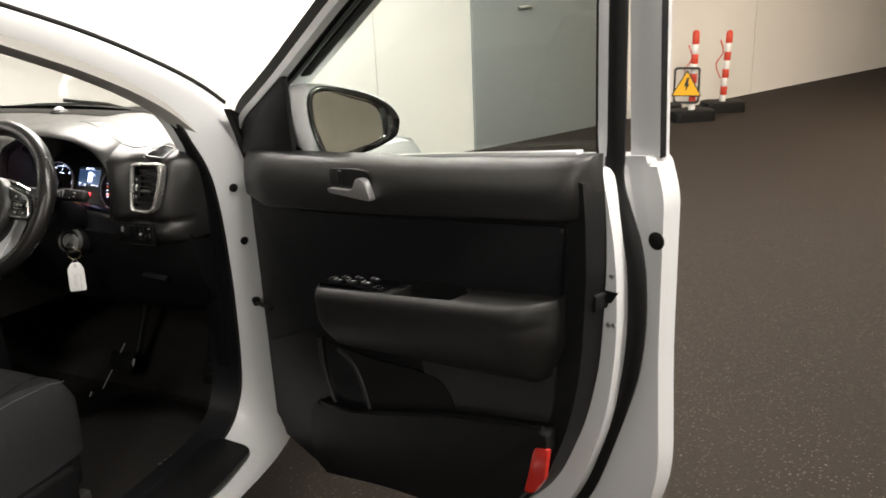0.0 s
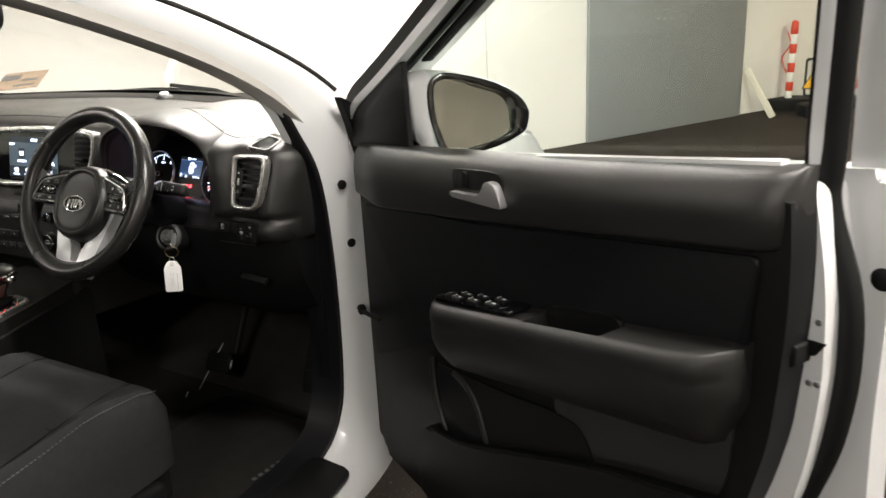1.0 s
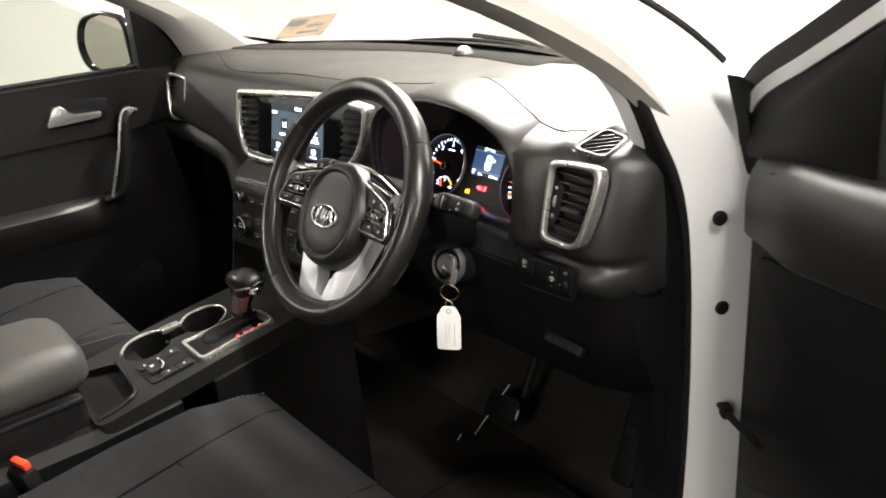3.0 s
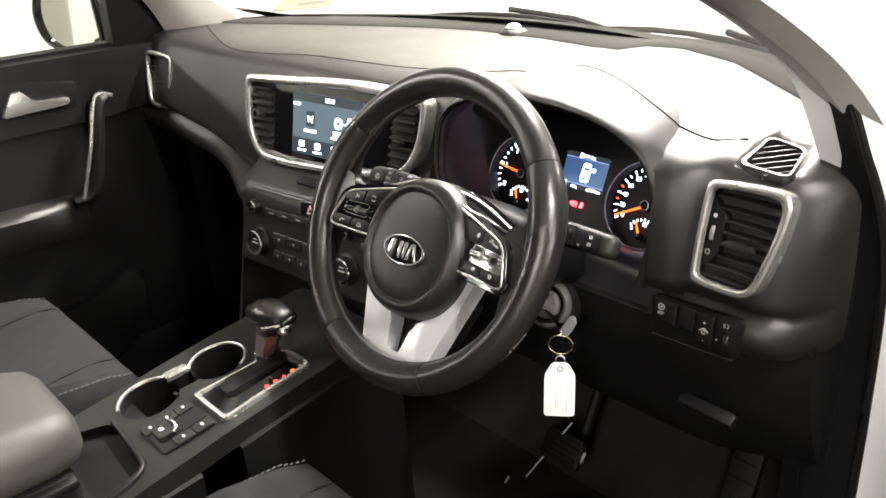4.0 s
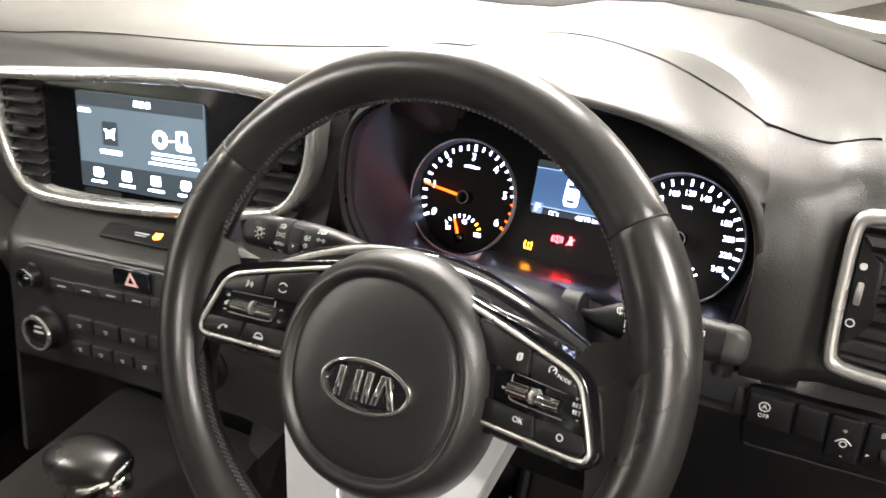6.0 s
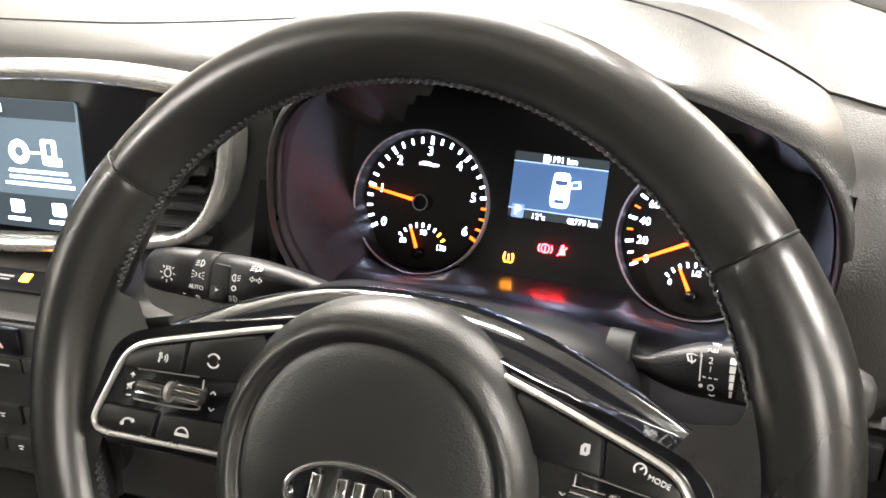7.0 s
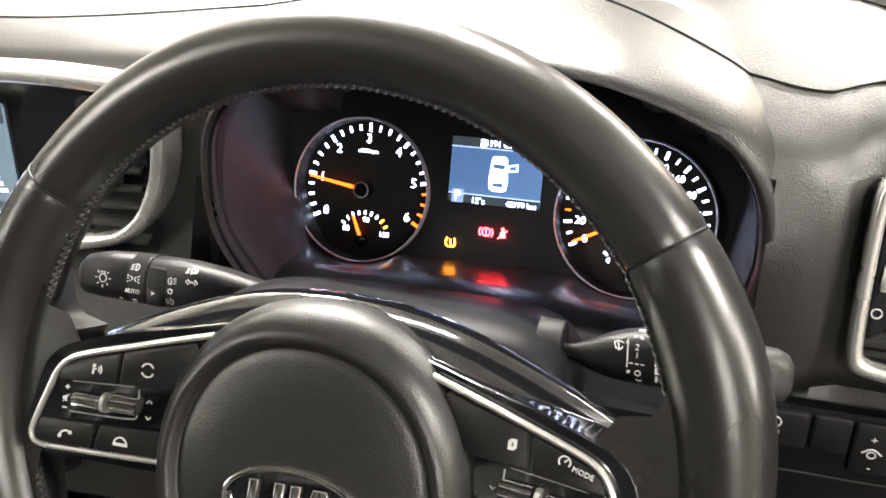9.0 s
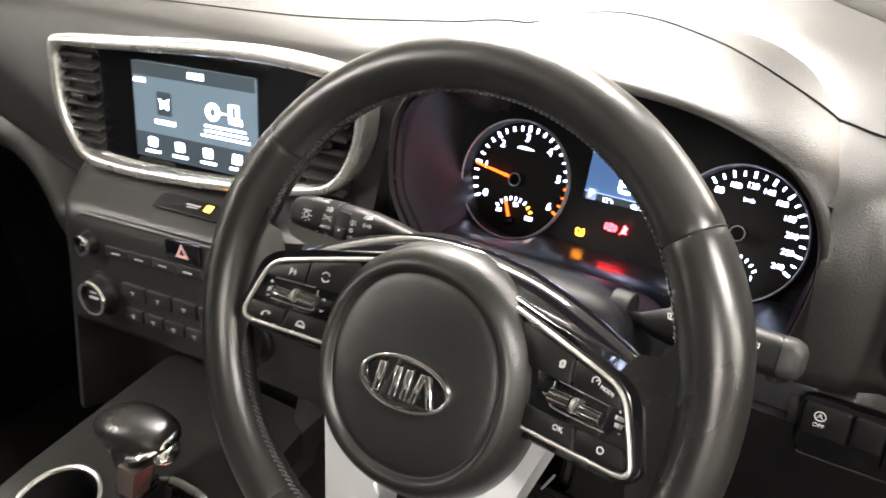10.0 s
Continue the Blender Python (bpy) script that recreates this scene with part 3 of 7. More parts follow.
# pillar trims inside, black rubber by the glass
for sx, mat in ((1, BEIGE), (-1, BEIGE)):
    a = [Vector((sx * 0.635, -0.30, 1.475)), Vector((sx * 0.655, -0.16, 1.425)), Vector((sx * 0.685, 0.06, 1.33)), Vector((sx * 0.712, 0.22, 1.235)), Vector((sx * 0.735, 0.33 if sx > 0 else 0.29, 1.13)), Vector((sx * 0.74, 0.40 if sx > 0 else 0.33, 1.08))]
    b = [Vector((sx * 0.60, -0.27, 1.50)), Vector((sx * 0.625, -0.08, 1.44)), Vector((sx * 0.655, 0.15, 1.345)), Vector((sx * (0.674 if sx > 0 else 0.68), 0.32, 1.25)), Vector((sx * (0.676 if sx > 0 else 0.69), 0.43, 1.165)), Vector((sx * (0.682 if sx > 0 else 0.70), 0.50, 1.10))]
    rings = []
    for p, q in zip(cat(a, 5), cat(b, 5)):
        o = Vector((-sx * 0.75, -0.35, -0.2)) * 0.03
        rings.append([p, p.lerp(q, 0.25) + o * 0.8, p.lerp(q, 0.6) + o, q + o * 0.3, q - o, p - o])
    part("pillar_trim", loft(rings, True, True), mat, car, "pale grey pillar trim")
mr = thing("rear_view_mirror", -0.02, 0.12, 1.40, "black interior rear-view mirror hung from the windscreen", "mirror")
mm = pose(-0.02, 0.06, 1.418, 82, 0, 14)
part("shell", slab(rr(0.25, 0.075, 0.03), -0.03, 0, 0.006), HARD, mr, m=mm.copy())
part("mirror_glass", slab(rr(0.235, 0.062, 0.025), 0.0, 0.002), MIRROR, mr, m=mm.copy())
part("stem", tube([(-0.02, 0.08, 1.43), (-0.01, 0.16, 1.47), (-0.01, 0.17, 1.50)], 0.012), HARD, mr)

# ---- dashboard ----
dash = thing("dashboard", 0, 0.3, 0.9, "black soft-touch dashboard with grained top", "dashboard")
XS = sorted({round(v, 4) for v in list(np.linspace(-0.74, 0.74, 66)) + [0.200, 0.206, 0.213, 0.218, 0.224, 0.230, 0.25, 0.268, 0.285, 0.305, 0.47, 0.485, 0.51, 0.53, 0.54, 0.552, 0.5585, 0.5655, 0.574, 0.580, 0.592, 0.604, 0.616]})
rings = []
for x in XS:
    crest = np.interp(x, [-0.74, -0.5, -0.25, 0.0, 0.2, 0.6, 0.70, 0.74], [1.118, 1.128, 1.138, 1.150, 1.150, 1.136, 1.133, 1.128])
    lip = np.interp(x, [-0.74, -0.61, -0.38, -0.26, 0.25, 0.6, 0.74], [1.005, 1.0, 0.972, 0.958, 0.95, 0.985, 0.985])
    far = 0.46 + 0.33 * max(0, 1 - (x / 0.76) ** 2) ** 0.8
    crest = max(crest, float(np.interp(x, [0.02, 0.12, 0.2, 0.268, 0.33, 0.40, 0.49, 0.532, 0.56, 0.60, 0.645], [1.150, 1.153, 1.156, 1.164, 1.181, 1.1875, 1.179, 1.168, 1.160, 1.149, 1.136])))
    r = np.interp(x, [0.206, 0.213, 0.5585, 0.5655], [0, 1, 1, 0])
    w = float(np.interp(x, [-0.45, -0.22], [0, 1])) * (x < 0.2)
    f1, f2, f3 = 0.238 + 0.105 * r, 0.226 + 0.114 * r, 0.205 + 0.13 * r - 0.03 * w
    f4 = 0.200 + 0.13 * r - 0.075 * w ** 1.5
    drop = 0.052 + 0.02 * w
    b = float(np.interp(x, [0.574, 0.592, 0.616], [1, 0.85, 0])) * (x > 0.562)
    f1, f2, f3 = f1 - 0.040 * b, f2 - 0.034 * b, f3 - 0.012 * b
    up_ = max(0.0, crest - 1.15) if x > 0 else 0.0
    rt = float(np.interp(x, [0.236, 0.248, 0.262, 0.276, 0.46, 0.50, 0.53, 0.555], [0, 0.25, 0.75, 1, 1, 0.75, 0.25, 0]))
    bt = float(np.interp(x, [0.46, 0.50, 0.53, 0.555, 0.592, 0.616], [0, 0.25, 0.75, 1, 0.85, 0]))
    f1 = 0.238 + 0.105 * rt - 0.040 * bt
    z7 = max(crest - 0.026, float(np.interp(x, [0.206, 0.222, 0.226, 0.238, 0.268, 0.33, 0.40, 0.45, 0.49, 0.532, 0.555, 0.563, 0.572], [1.0, 1.045, 1.088, 1.125, 1.150, 1.168, 1.172, 1.169, 1.161, 1.143, 1.115, 1.075, 1.0])) + 0.004) if 0.206 < x < 0.572 else crest - 0.026
    z7 -= 0.011 * bt * (1 - rt)
    q3 = 0.258 + 0.085 * rt + 0.006 * bt
    rings.append([Vector(p) for p in [(x, far + 0.03, 1.05), (x, far, 1.128), (x, far - 0.05, 1.146 + 0.15 * up_), (x, 0.6 * far + 0.14, 1.147 + 0.72 * up_), (x, 0.36 + 0.02 * rt, crest + 0.001 - 0.004 * rt), (x, 0.29 + 0.06 * rt + 0.012 * bt, crest - 0.004 * rt - 0.003 * bt), (x, q3, crest - 0.007 - 0.008 * bt), (x, 0.42 * q3 + 0.58 * f1, z7 + 0.70 * (crest - 0.007 - 0.008 * bt - z7)), (x, f1, z7),
                  (x, f2, 1.07), (x, f3, lip + 0.022), (x, f3 + 0.001, lip + 0.008), (x, f3 + 0.010, lip + 0.002), (x, f4 + 0.008, lip - 0.004), (x, f4, lip - 0.012), (x, f4 - 0.003, lip - 0.026), (x, f4 + 0.006, lip - drop + 0.008), (x, f4 + 0.026, lip - drop), (x, 0.31 + 0.03 * r, lip - drop + 0.004), (x, 0.36, lip - drop - 0.01), (x, 0.62, 0.85), (x, 0.7, 0.95)]])
for ring in rings:
    for p in ring[3:19]:
        q_ = 0.06 * max(0.0, (p.x - 0.695) / 0.045) ** 2
        p.y, p.z = p.y + q_, p.z - 0.25 * q_ * (p.z > 1.1)
part("dash_shell", loft(rings, True, True), SOFT, dash, sharp=62)
# glove box side and knee bolster
part("glove_box", lift(slab(rounded([(-0.72, 0.62), (-0.22, 0.62), (-0.22, 0.90), (-0.35, 0.90), (-0.72, 0.93)], 0.03), 0, 0.05, 0.012), pose(0, 0.37, 0.0, 90, 0, 0)), HARD, dash, "black glove box")
rings = []
for x in np.linspace(0.17, 0.735, 18):
    e = np.interp(x, [0.60, 0.735], [0, 0.05])
    rings.append([(x, 0.240 + e, 0.958), (x, 0.212 + e, 0.962), (x, 0.198 + e, 0.952), (x, 0.20 + e, 0.90), (x, 0.215 + e, 0.84), (x, 0.25 + e, 0.77), (x, 0.31 + e, 0.72), (x, 0.45, 0.70), (x, 0.45, 0.95)])
part("knee_panel", loft(rings, True, True), HARD, dash, "black lower knee panel")

# instrument hood
LIP = cat([(0.250, 0.985), (0.236, 1.01), (0.222, 1.045), (0.225, 1.088), (0.238, 1.125), (0.268, 1.150), (0.33, 1.168), (0.40, 1.172), (0.45, 1.169), (0.49, 1.161), (0.532, 1.143), (0.555, 1.115), (0.563, 1.075), (0.557, 1.03), (0.545, 0.985)], 4)
CEN = Vector((0.395, 1.04))
def hood_ring(grow, y, sink=0.0, spread=1.0):
    out = []
    for p in LIP:
        d = (p - CEN).normalized()
        rise = max(0.0, grow - 0.0142)
        g_ = grow - rise + rise * min(1.0, max(0.0, (d.y - 0.66) / 0.24))
        g_ = g_ * (1 - 0.72 * max(0.0, -d.x) * (1 - max(0.0, d.y)))
        q = p + d * g_ * (1 + (max(0.0, d.x) * (0.60 - 0.85 * max(0.0, d.y)) if grow > 0.005 else 0.0))
        out.append((CEN.x + (q.x - CEN.x) * (spread if d.x < 0 else 1.0), y, q.y - sink * max(0, d.y)))
    return out
part("instrument_hood", loft([hood_ring(0.004, 0.325), hood_ring(0.002, 0.26), hood_ring(0.0, 0.208), hood_ring(0.0010, 0.1985), hood_ring(0.0030, 0.1945), hood_ring(0.0055, 0.1950), hood_ring(0.0085, 0.2000), hood_ring(0.0120, 0.2100), hood_ring(0.0150, 0.2230), hood_ring(0.0175, 0.2400), hood_ring(0.0190, 0.2620), hood_ring(0.0185, 0.2880), hood_ring(0.0160, 0.3150), hood_ring(0.0120, 0.340), hood_ring(0.0070, 0.375, 0.004), hood_ring(0.0, 0.46, 0.045)], False), SOFT, dash, "black arched instrument hood", sharp=75)
part("hood_liner", loft([hood_ring(-0.0012, 0.209), hood_ring(-0.002, 0.24, 0, 1.02), hood_ring(-0.0035, 0.265, 0, 1.075), hood_ring(-0.006, 0.300, 0, 1.09), hood_ring(-0.008, 0.345, 0, 1.09)], False), DEEP, dash, "matt black recess lining", sharp=70)
part("hood_edge", tube([(p.x, 0.201, p.y) for p in LIP[:26]], 0.0016, 6), HARD, dash)

# seam lying on the dash top
from mathutils.bvhtree import BVHTree
tops = [BVHTree.FromPolygons([v.co for v in o.data.vertices], [p.vertices[:] for p in o.data.polygons]) for o in dash.children if o.name.startswith(("dash_shell", "instrument_hood"))]
def dash_top(x, y):
    hits = [t.ray_cast(Vector((x, y, 1.4)), Vector((0, 0, -1)))[0] for t in tops]
    return max([h.z for h in hits if h] + [1.128])


seam = [Vector((p.x, p.y, dash_top(p.x, p.y) + 0.0002)) for p in cat([(-0.70, 0.36, 0), (-0.45, 0.268, 0), (-0.318, 0.264, 0), (-0.20, 0.285, 0), (-0.02, 0.300, 0), (0.08, 0.312, 0), (0.20, 0.338, 0), (0.29, 0.352, 0), (0.35, 0.343, 0), (0.41, 0.312, 0), (0.49, 0.279, 0), (0.5466, 0.272, 0), (0.584, 0.273, 0), (0.620, 0.290, 0)], 10)]
part("dash_seam", tube(seam, 0.0011, 6), HARD, dash)
# matt trim along the windscreen base
rings = []
for x in np.linspace(-0.715, 0.715, 61):
    far = 0.46 + 0.33 * max(0, 1 - (x / 0.76) ** 2) ** 0.8
    near = float(np.interp(x, [-0.715, -0.60, -0.45, -0.33, -0.20, -0.09, 0.07, 0.18, 0.29, 0.47, 0.615, 0.68, 0.715], [0.38, 0.425, 0.488, 0.535, 0.580, 0.602, 0.594, 0.568, 0.532, 0.500, 0.446, 0.405, 0.38]))
    ys = [near, near + 0.004, near + 0.35 * (far - near), near + 0.7 * (far - near), far - 0.02, far + 0.004]
    rings.append([(x, y, dash_top(x, y) + up) for y, up in zip(ys, (0.0002, 0.0035, 0.004, 0.004, 0.004, 0.003))])
part("demister_trim", sheet(rings, 0.003), FELT, dash, "matt black trim along the windscreen base", sharp=60)

# side vents
VENTP = (0.655, 0.213, 1.0615, 75, 0, -4)
def side_vent(name, m, mirror, label):
    th = thing(name, *m.translation, label, "air vent", "side air vents")
    o = [(-0.0410, 0.050), (-0.0385, -0.046), (-0.031, -0.0545), (0.022, -0.0550), (0.041, -0.042), (0.0530, 0.014), (0.0560, 0.050), (0.046, 0.0640), (-0.033, 0.0585)]
    i = [(-0.0335, 0.044), (-0.0312, -0.040), (-0.026, -0.0462), (0.019, -0.0466), (0.0315, -0.038), (0.0435, 0.014), (0.0455, 0.044), (0.039, 0.0545), (-0.027, 0.0505)]
    o, i = [(p[0] * mirror, p[1]) for p in o], [(p[0] * mirror, p[1]) for p in i]
    if mirror < 0:
        o, i = o[::-1], i[::-1]
    oo, ii = softened(o), softened(i)
    part("bezel", rolled_ring(oo, ii, -0.006, 0.012, 0.004), SATIN, th, "satin silver bezel", m.copy())
    part("throat", slab(ii, -0.045, -0.034), RUBBER, th, m=m.copy())
    part("throat_wall", frame_ring([(p[0] * 1.02, p[1] * 1.02) for p in ii], [(p[0] * 0.985, p[1] * 0.985) for p in ii], -0.040, 0.004), DEEP, th, m=m.copy())
    for k in range(8):
        y = 0.0435 - k * 0.0122
        x1 = float(np.interp(y, [-0.045, -0.038, 0.014, 0.045], [0.020, 0.030, 0.0425, 0.0445]))
        part("slat", lift(block(x1 + 0.030, 0.0022, 0.017, 0.0008), pose(mirror * (x1 - 0.030) / 2, y, -0.007, 14, 0, 0)), SLAT, th, m=m.copy())
    part("slide", lift(slab(rounded([(-0.017, -0.0035), (0.017, -0.0035), (0.015, 0.0030), (-0.015, 0.0030)], 0.002), 0, 0.007, 0.002, 3), pose(mirror * 0.008, -0.003, 0.001)), SLAT, th, "black vent slide", m=m.copy())
    part("wheel_plate", slab(rounded([(mirror * -0.0315, 0.040), (mirror * -0.0225, 0.028), (mirror * -0.0150, 0.024), (mirror * -0.0150, -0.018), (mirror * -0.0240, -0.030), (mirror * -0.0302, -0.036)][::-int(mirror)], 0.004), -0.012, 0.002, 0.002), HARD, th, m=m.copy())
    part("wheel_slot", slab(rounded([(mirror * -0.0285, 0.014), (mirror * -0.0235, 0.013), (mirror * -0.0235, -0.010), (mirror * -0.0285, -0.010)][::-int(mirror)], 0.002), 0.002, 0.0024), RUBBER, th, m=m.copy())
    part("wheel", lift(lathe([(0.0, -0.0022), (0.012, -0.0022), (0.0128, -0.0014), (0.0128, 0.0014), (0.012, 0.0022), (0.0, 0.0022)], 24), pose(mirror * -0.0262, 0.002, -0.0075, 0, 90, 0)), SATIN, th, "silver thumb wheel", m=m.copy())
    part("mark", frame_ring(circle(0.0030, 16, mirror * -0.0270, -0.0185), circle(0.0022, 16, mirror * -0.0270, -0.0185), 0.0021, 0.0025), PRINT, th, m=m.copy())
    part("mark", join(slab(circle(0.0024, 14, mirror * -0.0272, 0.0205), 0.0021, 0.0025)), PRINT, th, m=m.copy())
    return th
side_vent("side_air_vent", pose(*VENTP), 1, "side air vent with black slats in a silver frame")
side_vent("side_air_vent", pose(-0.665, 0.225, 1.055, 78, 0, 8), -1, "side air vent with black slats in a silver frame")
# demister grille
dv = thing("demister_vent", 0.645, 0.315, 1.13, "small slatted window demister vent on the dash end", "air vent")
zc, zx, zy = dash_top(0.660, 0.288), (dash_top(0.680, 0.288) - dash_top(0.640, 0.288)) / 0.04, (dash_top(0.660, 0.310) - dash_top(0.660, 0.262)) / 0.048
dm = axes((1, 0, zx), (-zx, -zy, 1), (0.660, 0.284, zc - 0.0005)) @ pose(-0.660, -0.284, 0)
quad = [(0.638, 0.250), (0.687, 0.246), (0.673, 0.306), (0.633, 0.315)]
dc = (0.660, 0.284)
grown = [(0.6322, 0.2452), (0.6910, 0.2410), (0.6778, 0.3112), (0.6272, 0.3202)]
part("rim", frame_ring(rounded(grown, 0.014, 5), rounded(quad, 0.010, 5), -0.012, 0.0012, 0.0010), SOFT, dv, m=dm.copy())
part("well", slab(rounded(quad, 0.010, 5), -0.0165, -0.0155), RUBBER, dv, m=dm.copy())
for k in range(6):
    c = (0.6450 + 0.0064 * k, 0.3060 - 0.0102 * k)
    part("slat", lift(block((0.040, 0.050, 0.056, 0.056, 0.050, 0.040)[k], 0.0022, 0.008, 0.0008), pose(c[0], c[1], -0.0050, 14, 0, 47)), SLAT, dv, m=dm.copy())
# the pocket for it in the dash top
shell = next(o for o in dash.children if o.name == "dash_shell")
pocket = part("pocket", slab(rounded(grown, 0.014, 5), -0.0175, 0.030), RUBBER, None, m=dm @ pose(0.660, 0.284, 0) @ Matrix.Diagonal((0.96, 0.96, 1, 1)) @ pose(-0.660, -0.284, 0))
cut = shell.modifiers.new("pocket", "BOOLEAN")
cut.object, cut.operation, cut.solver = pocket, "DIFFERENCE", "EXACT"
carved = bpy.data.meshes.new_from_object(shell.evaluated_get(bpy.context.evaluated_depsgraph_get()))
shell.modifiers.clear()
if len(carved.polygons) > 500:
    shell.data = carved
bpy.data.objects.remove(pocket)
# light sensor
se = thing("light_sensor", -0.015, 0.615, 1.147, "small round light sensor on the dash top", "sensor")
part("base", lift(lathe([(0.026, 0), (0.026, 0.006), (0.02, 0.012), (0.0, 0.016)], 24), pose(-0.015, 0.615, 1.143)), HARD, se)
part("dome", lift(ball(0.014, 0.014, 0.009), pose(-0.015, 0.615, 1.157)), TAG, se, "pale sensor dome")
# paper permit by the far corner of the windscreen
pp = thing("parking_permit", -0.45, 0.6, 1.16, "printed paper permit lying behind the windscreen", "paper")
pm = pose(-0.60, 0.575, 1.185, 24, -4, 24)
part("sheet_of_paper", slab(rr(0.15, 0.10, 0.004), 0, 0.0015), PAPER, pp, m=pm.copy())
part("print", lift(bars([(-0.04, 0.02, 0.06, 0.03), (0.03, 0.0, 0.05, 0.012), (0.02, -0.03, 0.07, 0.01)]), pose(0, 0, 0.0015)), INK, pp, m=pm.copy())

# ---- centre stack ----
UP, LOW = (-0.015, 0.205, 1.13, 78, 0, 6), (-0.015, 0.122, 0.97, 82, 0, 6)
stack = thing("centre_stack", 0, 0.17, 0.9, "centre stack with touchscreen, vents and climate panel", "centre console")
m = pose(*UP)
CF = [(-0.206, 0.004), (-0.205, -0.075), (-0.172, -0.131), (-0.10, -0.134), (0.0, -0.129), (0.10, -0.118), (0.172, -0.104), (0.20, -0.06), (0.206, 0.008), (0.10, 0.020), (0.0, 0.017), (-0.10, 0.010)]
CI = [(-0.194, -0.007), (-0.193, -0.073), (-0.166, -0.119), (-0.10, -0.122), (0.0, -0.118), (0.10, -0.108), (0.165, -0.096), (0.188, -0.058), (0.194, -0.004), (0.10, 0.006), (0.0, 0.003), (-0.10, -0.003)]
rad = [0.012, 0.03, 0.026, 0.05, 0.05, 0.05, 0.026, 0.03, 0.012, 0.05, 0.05, 0.05]
CF, CI = CF[::-1], CI[::-1]
rad = rad[::-1]
co_, ci_ = rounded(CF, rad, 4), rounded(CI, rad, 4)
part("silver_surround", rolled_ring(co_, ci_, -0.01, 0.014, 0.005), SATIN, stack, "satin silver surround", m.copy())
part("bezel_back", slab(ci_, -0.03, 0.0), GLOSS, stack, "gloss black bezel", m.copy())
part("screen_glass", slab(rr(0.162, 0.098, 0.003, -0.009, -0.060), 0.0, 0.0025), SCREENB, stack, "lit touchscreen", m.copy())
scr = PLACE and stack.children[-1]
part("status_bar", slab(rr(0.162, 0.014, 0.001, -0.009, -0.018), 0.0027, 0.003), SCREEND, scr, m=m.copy())
part("shortcut_bar", slab(rr(0.162, 0.026, 0.001, -0.009, -0.096), 0.0027, 0.003), SCREEND, scr, m=m.copy())
for sx, x0 in ((-1, -0.164), (1, 0.156)):
    for k in range(8):
        y = -0.0125 - k * 0.0128
        part("vent_slat", lift(block(0.046, 0.0030, 0.017, 0.0012), pose(x0 + 0.004 * sx * (0.5 - k / 7), y, 0.0015, 22, 0, 0)), SLAT, stack, m=m.copy())
    part("vent_back", slab(rr(0.05, 0.112, 0.006, x0, -0.060), 0.0, 0.0012), RUBBER, stack, m=m.copy())
    part("vent_slide", lift(block(0.018, 0.008, 0.008, 0.002), pose(x0, -0.058, 0.010)), HARD, stack, m=m.copy())
# sloping strip and climate panel: the face rounds into its sides and flares into the dash above
LEFT = [(0.70, -0.218), (0.80, -0.205), (0.85, -0.198), (0.95, -0.187), (0.974, -0.186), (0.984, -0.190), (1.0, -0.215), (1.006, -0.235), (1.02, -0.27)]
rings = []
for s in [0.0, 0.004, 0.012, 0.024, 0.042, 0.065] + list(np.linspace(0.10, 0.38, 9)) + [0.40]:
    row = []
    for y, z in ((0.215, 1.02), (0.192, 1.007), (0.180, 1.0), (0.130, 0.983), (0.121, 0.976), (0.116, 0.962), (0.114, 0.95), (0.108, 0.90), (0.10, 0.85), (0.103, 0.843), (0.13, 0.836), (0.155, 0.80), (0.15, 0.70)):
        x0 = float(np.interp(z, [q[0] for q in LEFT], [q[1] for q in LEFT]))
        x1 = float(np.interp(z, [0.70, 0.80, 0.85, 0.90], [0.140, 0.150, 0.190, 0.205]))
        x = x0 + (x1 - x0) * s / 0.40
        d = min(1.0, (x - x0) / 0.045)
        k = max(0.0, 1 - min((x - x0), (x1 + 0.005 - x)) / 0.05)
        if z < 0.846:
            y += (0.70 * (z - 0.846) * 0.2 + 0.099 - y) * min(1.0, 1.6 * k)
        row.append((x, y + 0.105 * x + 0.045 * (1 - math.sqrt(max(0.0, 1 - (1 - d) ** 2))), z))
    rings.append(row + [(row[0][0], 0.4, 0.70), (row[0][0], 0.4, 1.02)])
part("stack_body", loft(rings, True, True), SOFT, stack, sharp=60)
lm = pose(*LOW)
part("panel_groove", slab(rounded([(-0.153, -0.125), (0.153, -0.118), (0.141, 0.0095), (-0.131, 0.0075)], 0.013), -0.004, 0.0022, 0.0005), RUBBER, stack, "dark joint round the panel", lm.copy())
part("climate_panel", slab(rounded([(-0.150, -0.122), (0.150, -0.115), (0.138, 0.006), (-0.128, 0.004)], 0.012), -0.004, 0.005, 0.002), SOFT, stack, "black climate and radio panel", lm.copy())

# ---- steering wheel ----
WM = pose(0.386, 0.023, 1.069, 61, 0, 0)
wheel = thing("steering_wheel", 0.386, 0.023, 1.069, "black leather steering wheel with silver lower spoke", "steering wheel")
RX, RY, TUBE = 0.1695, 0.1650, 0.0166
angles = np.linspace(0, 2 * math.pi, 121)[:-1]


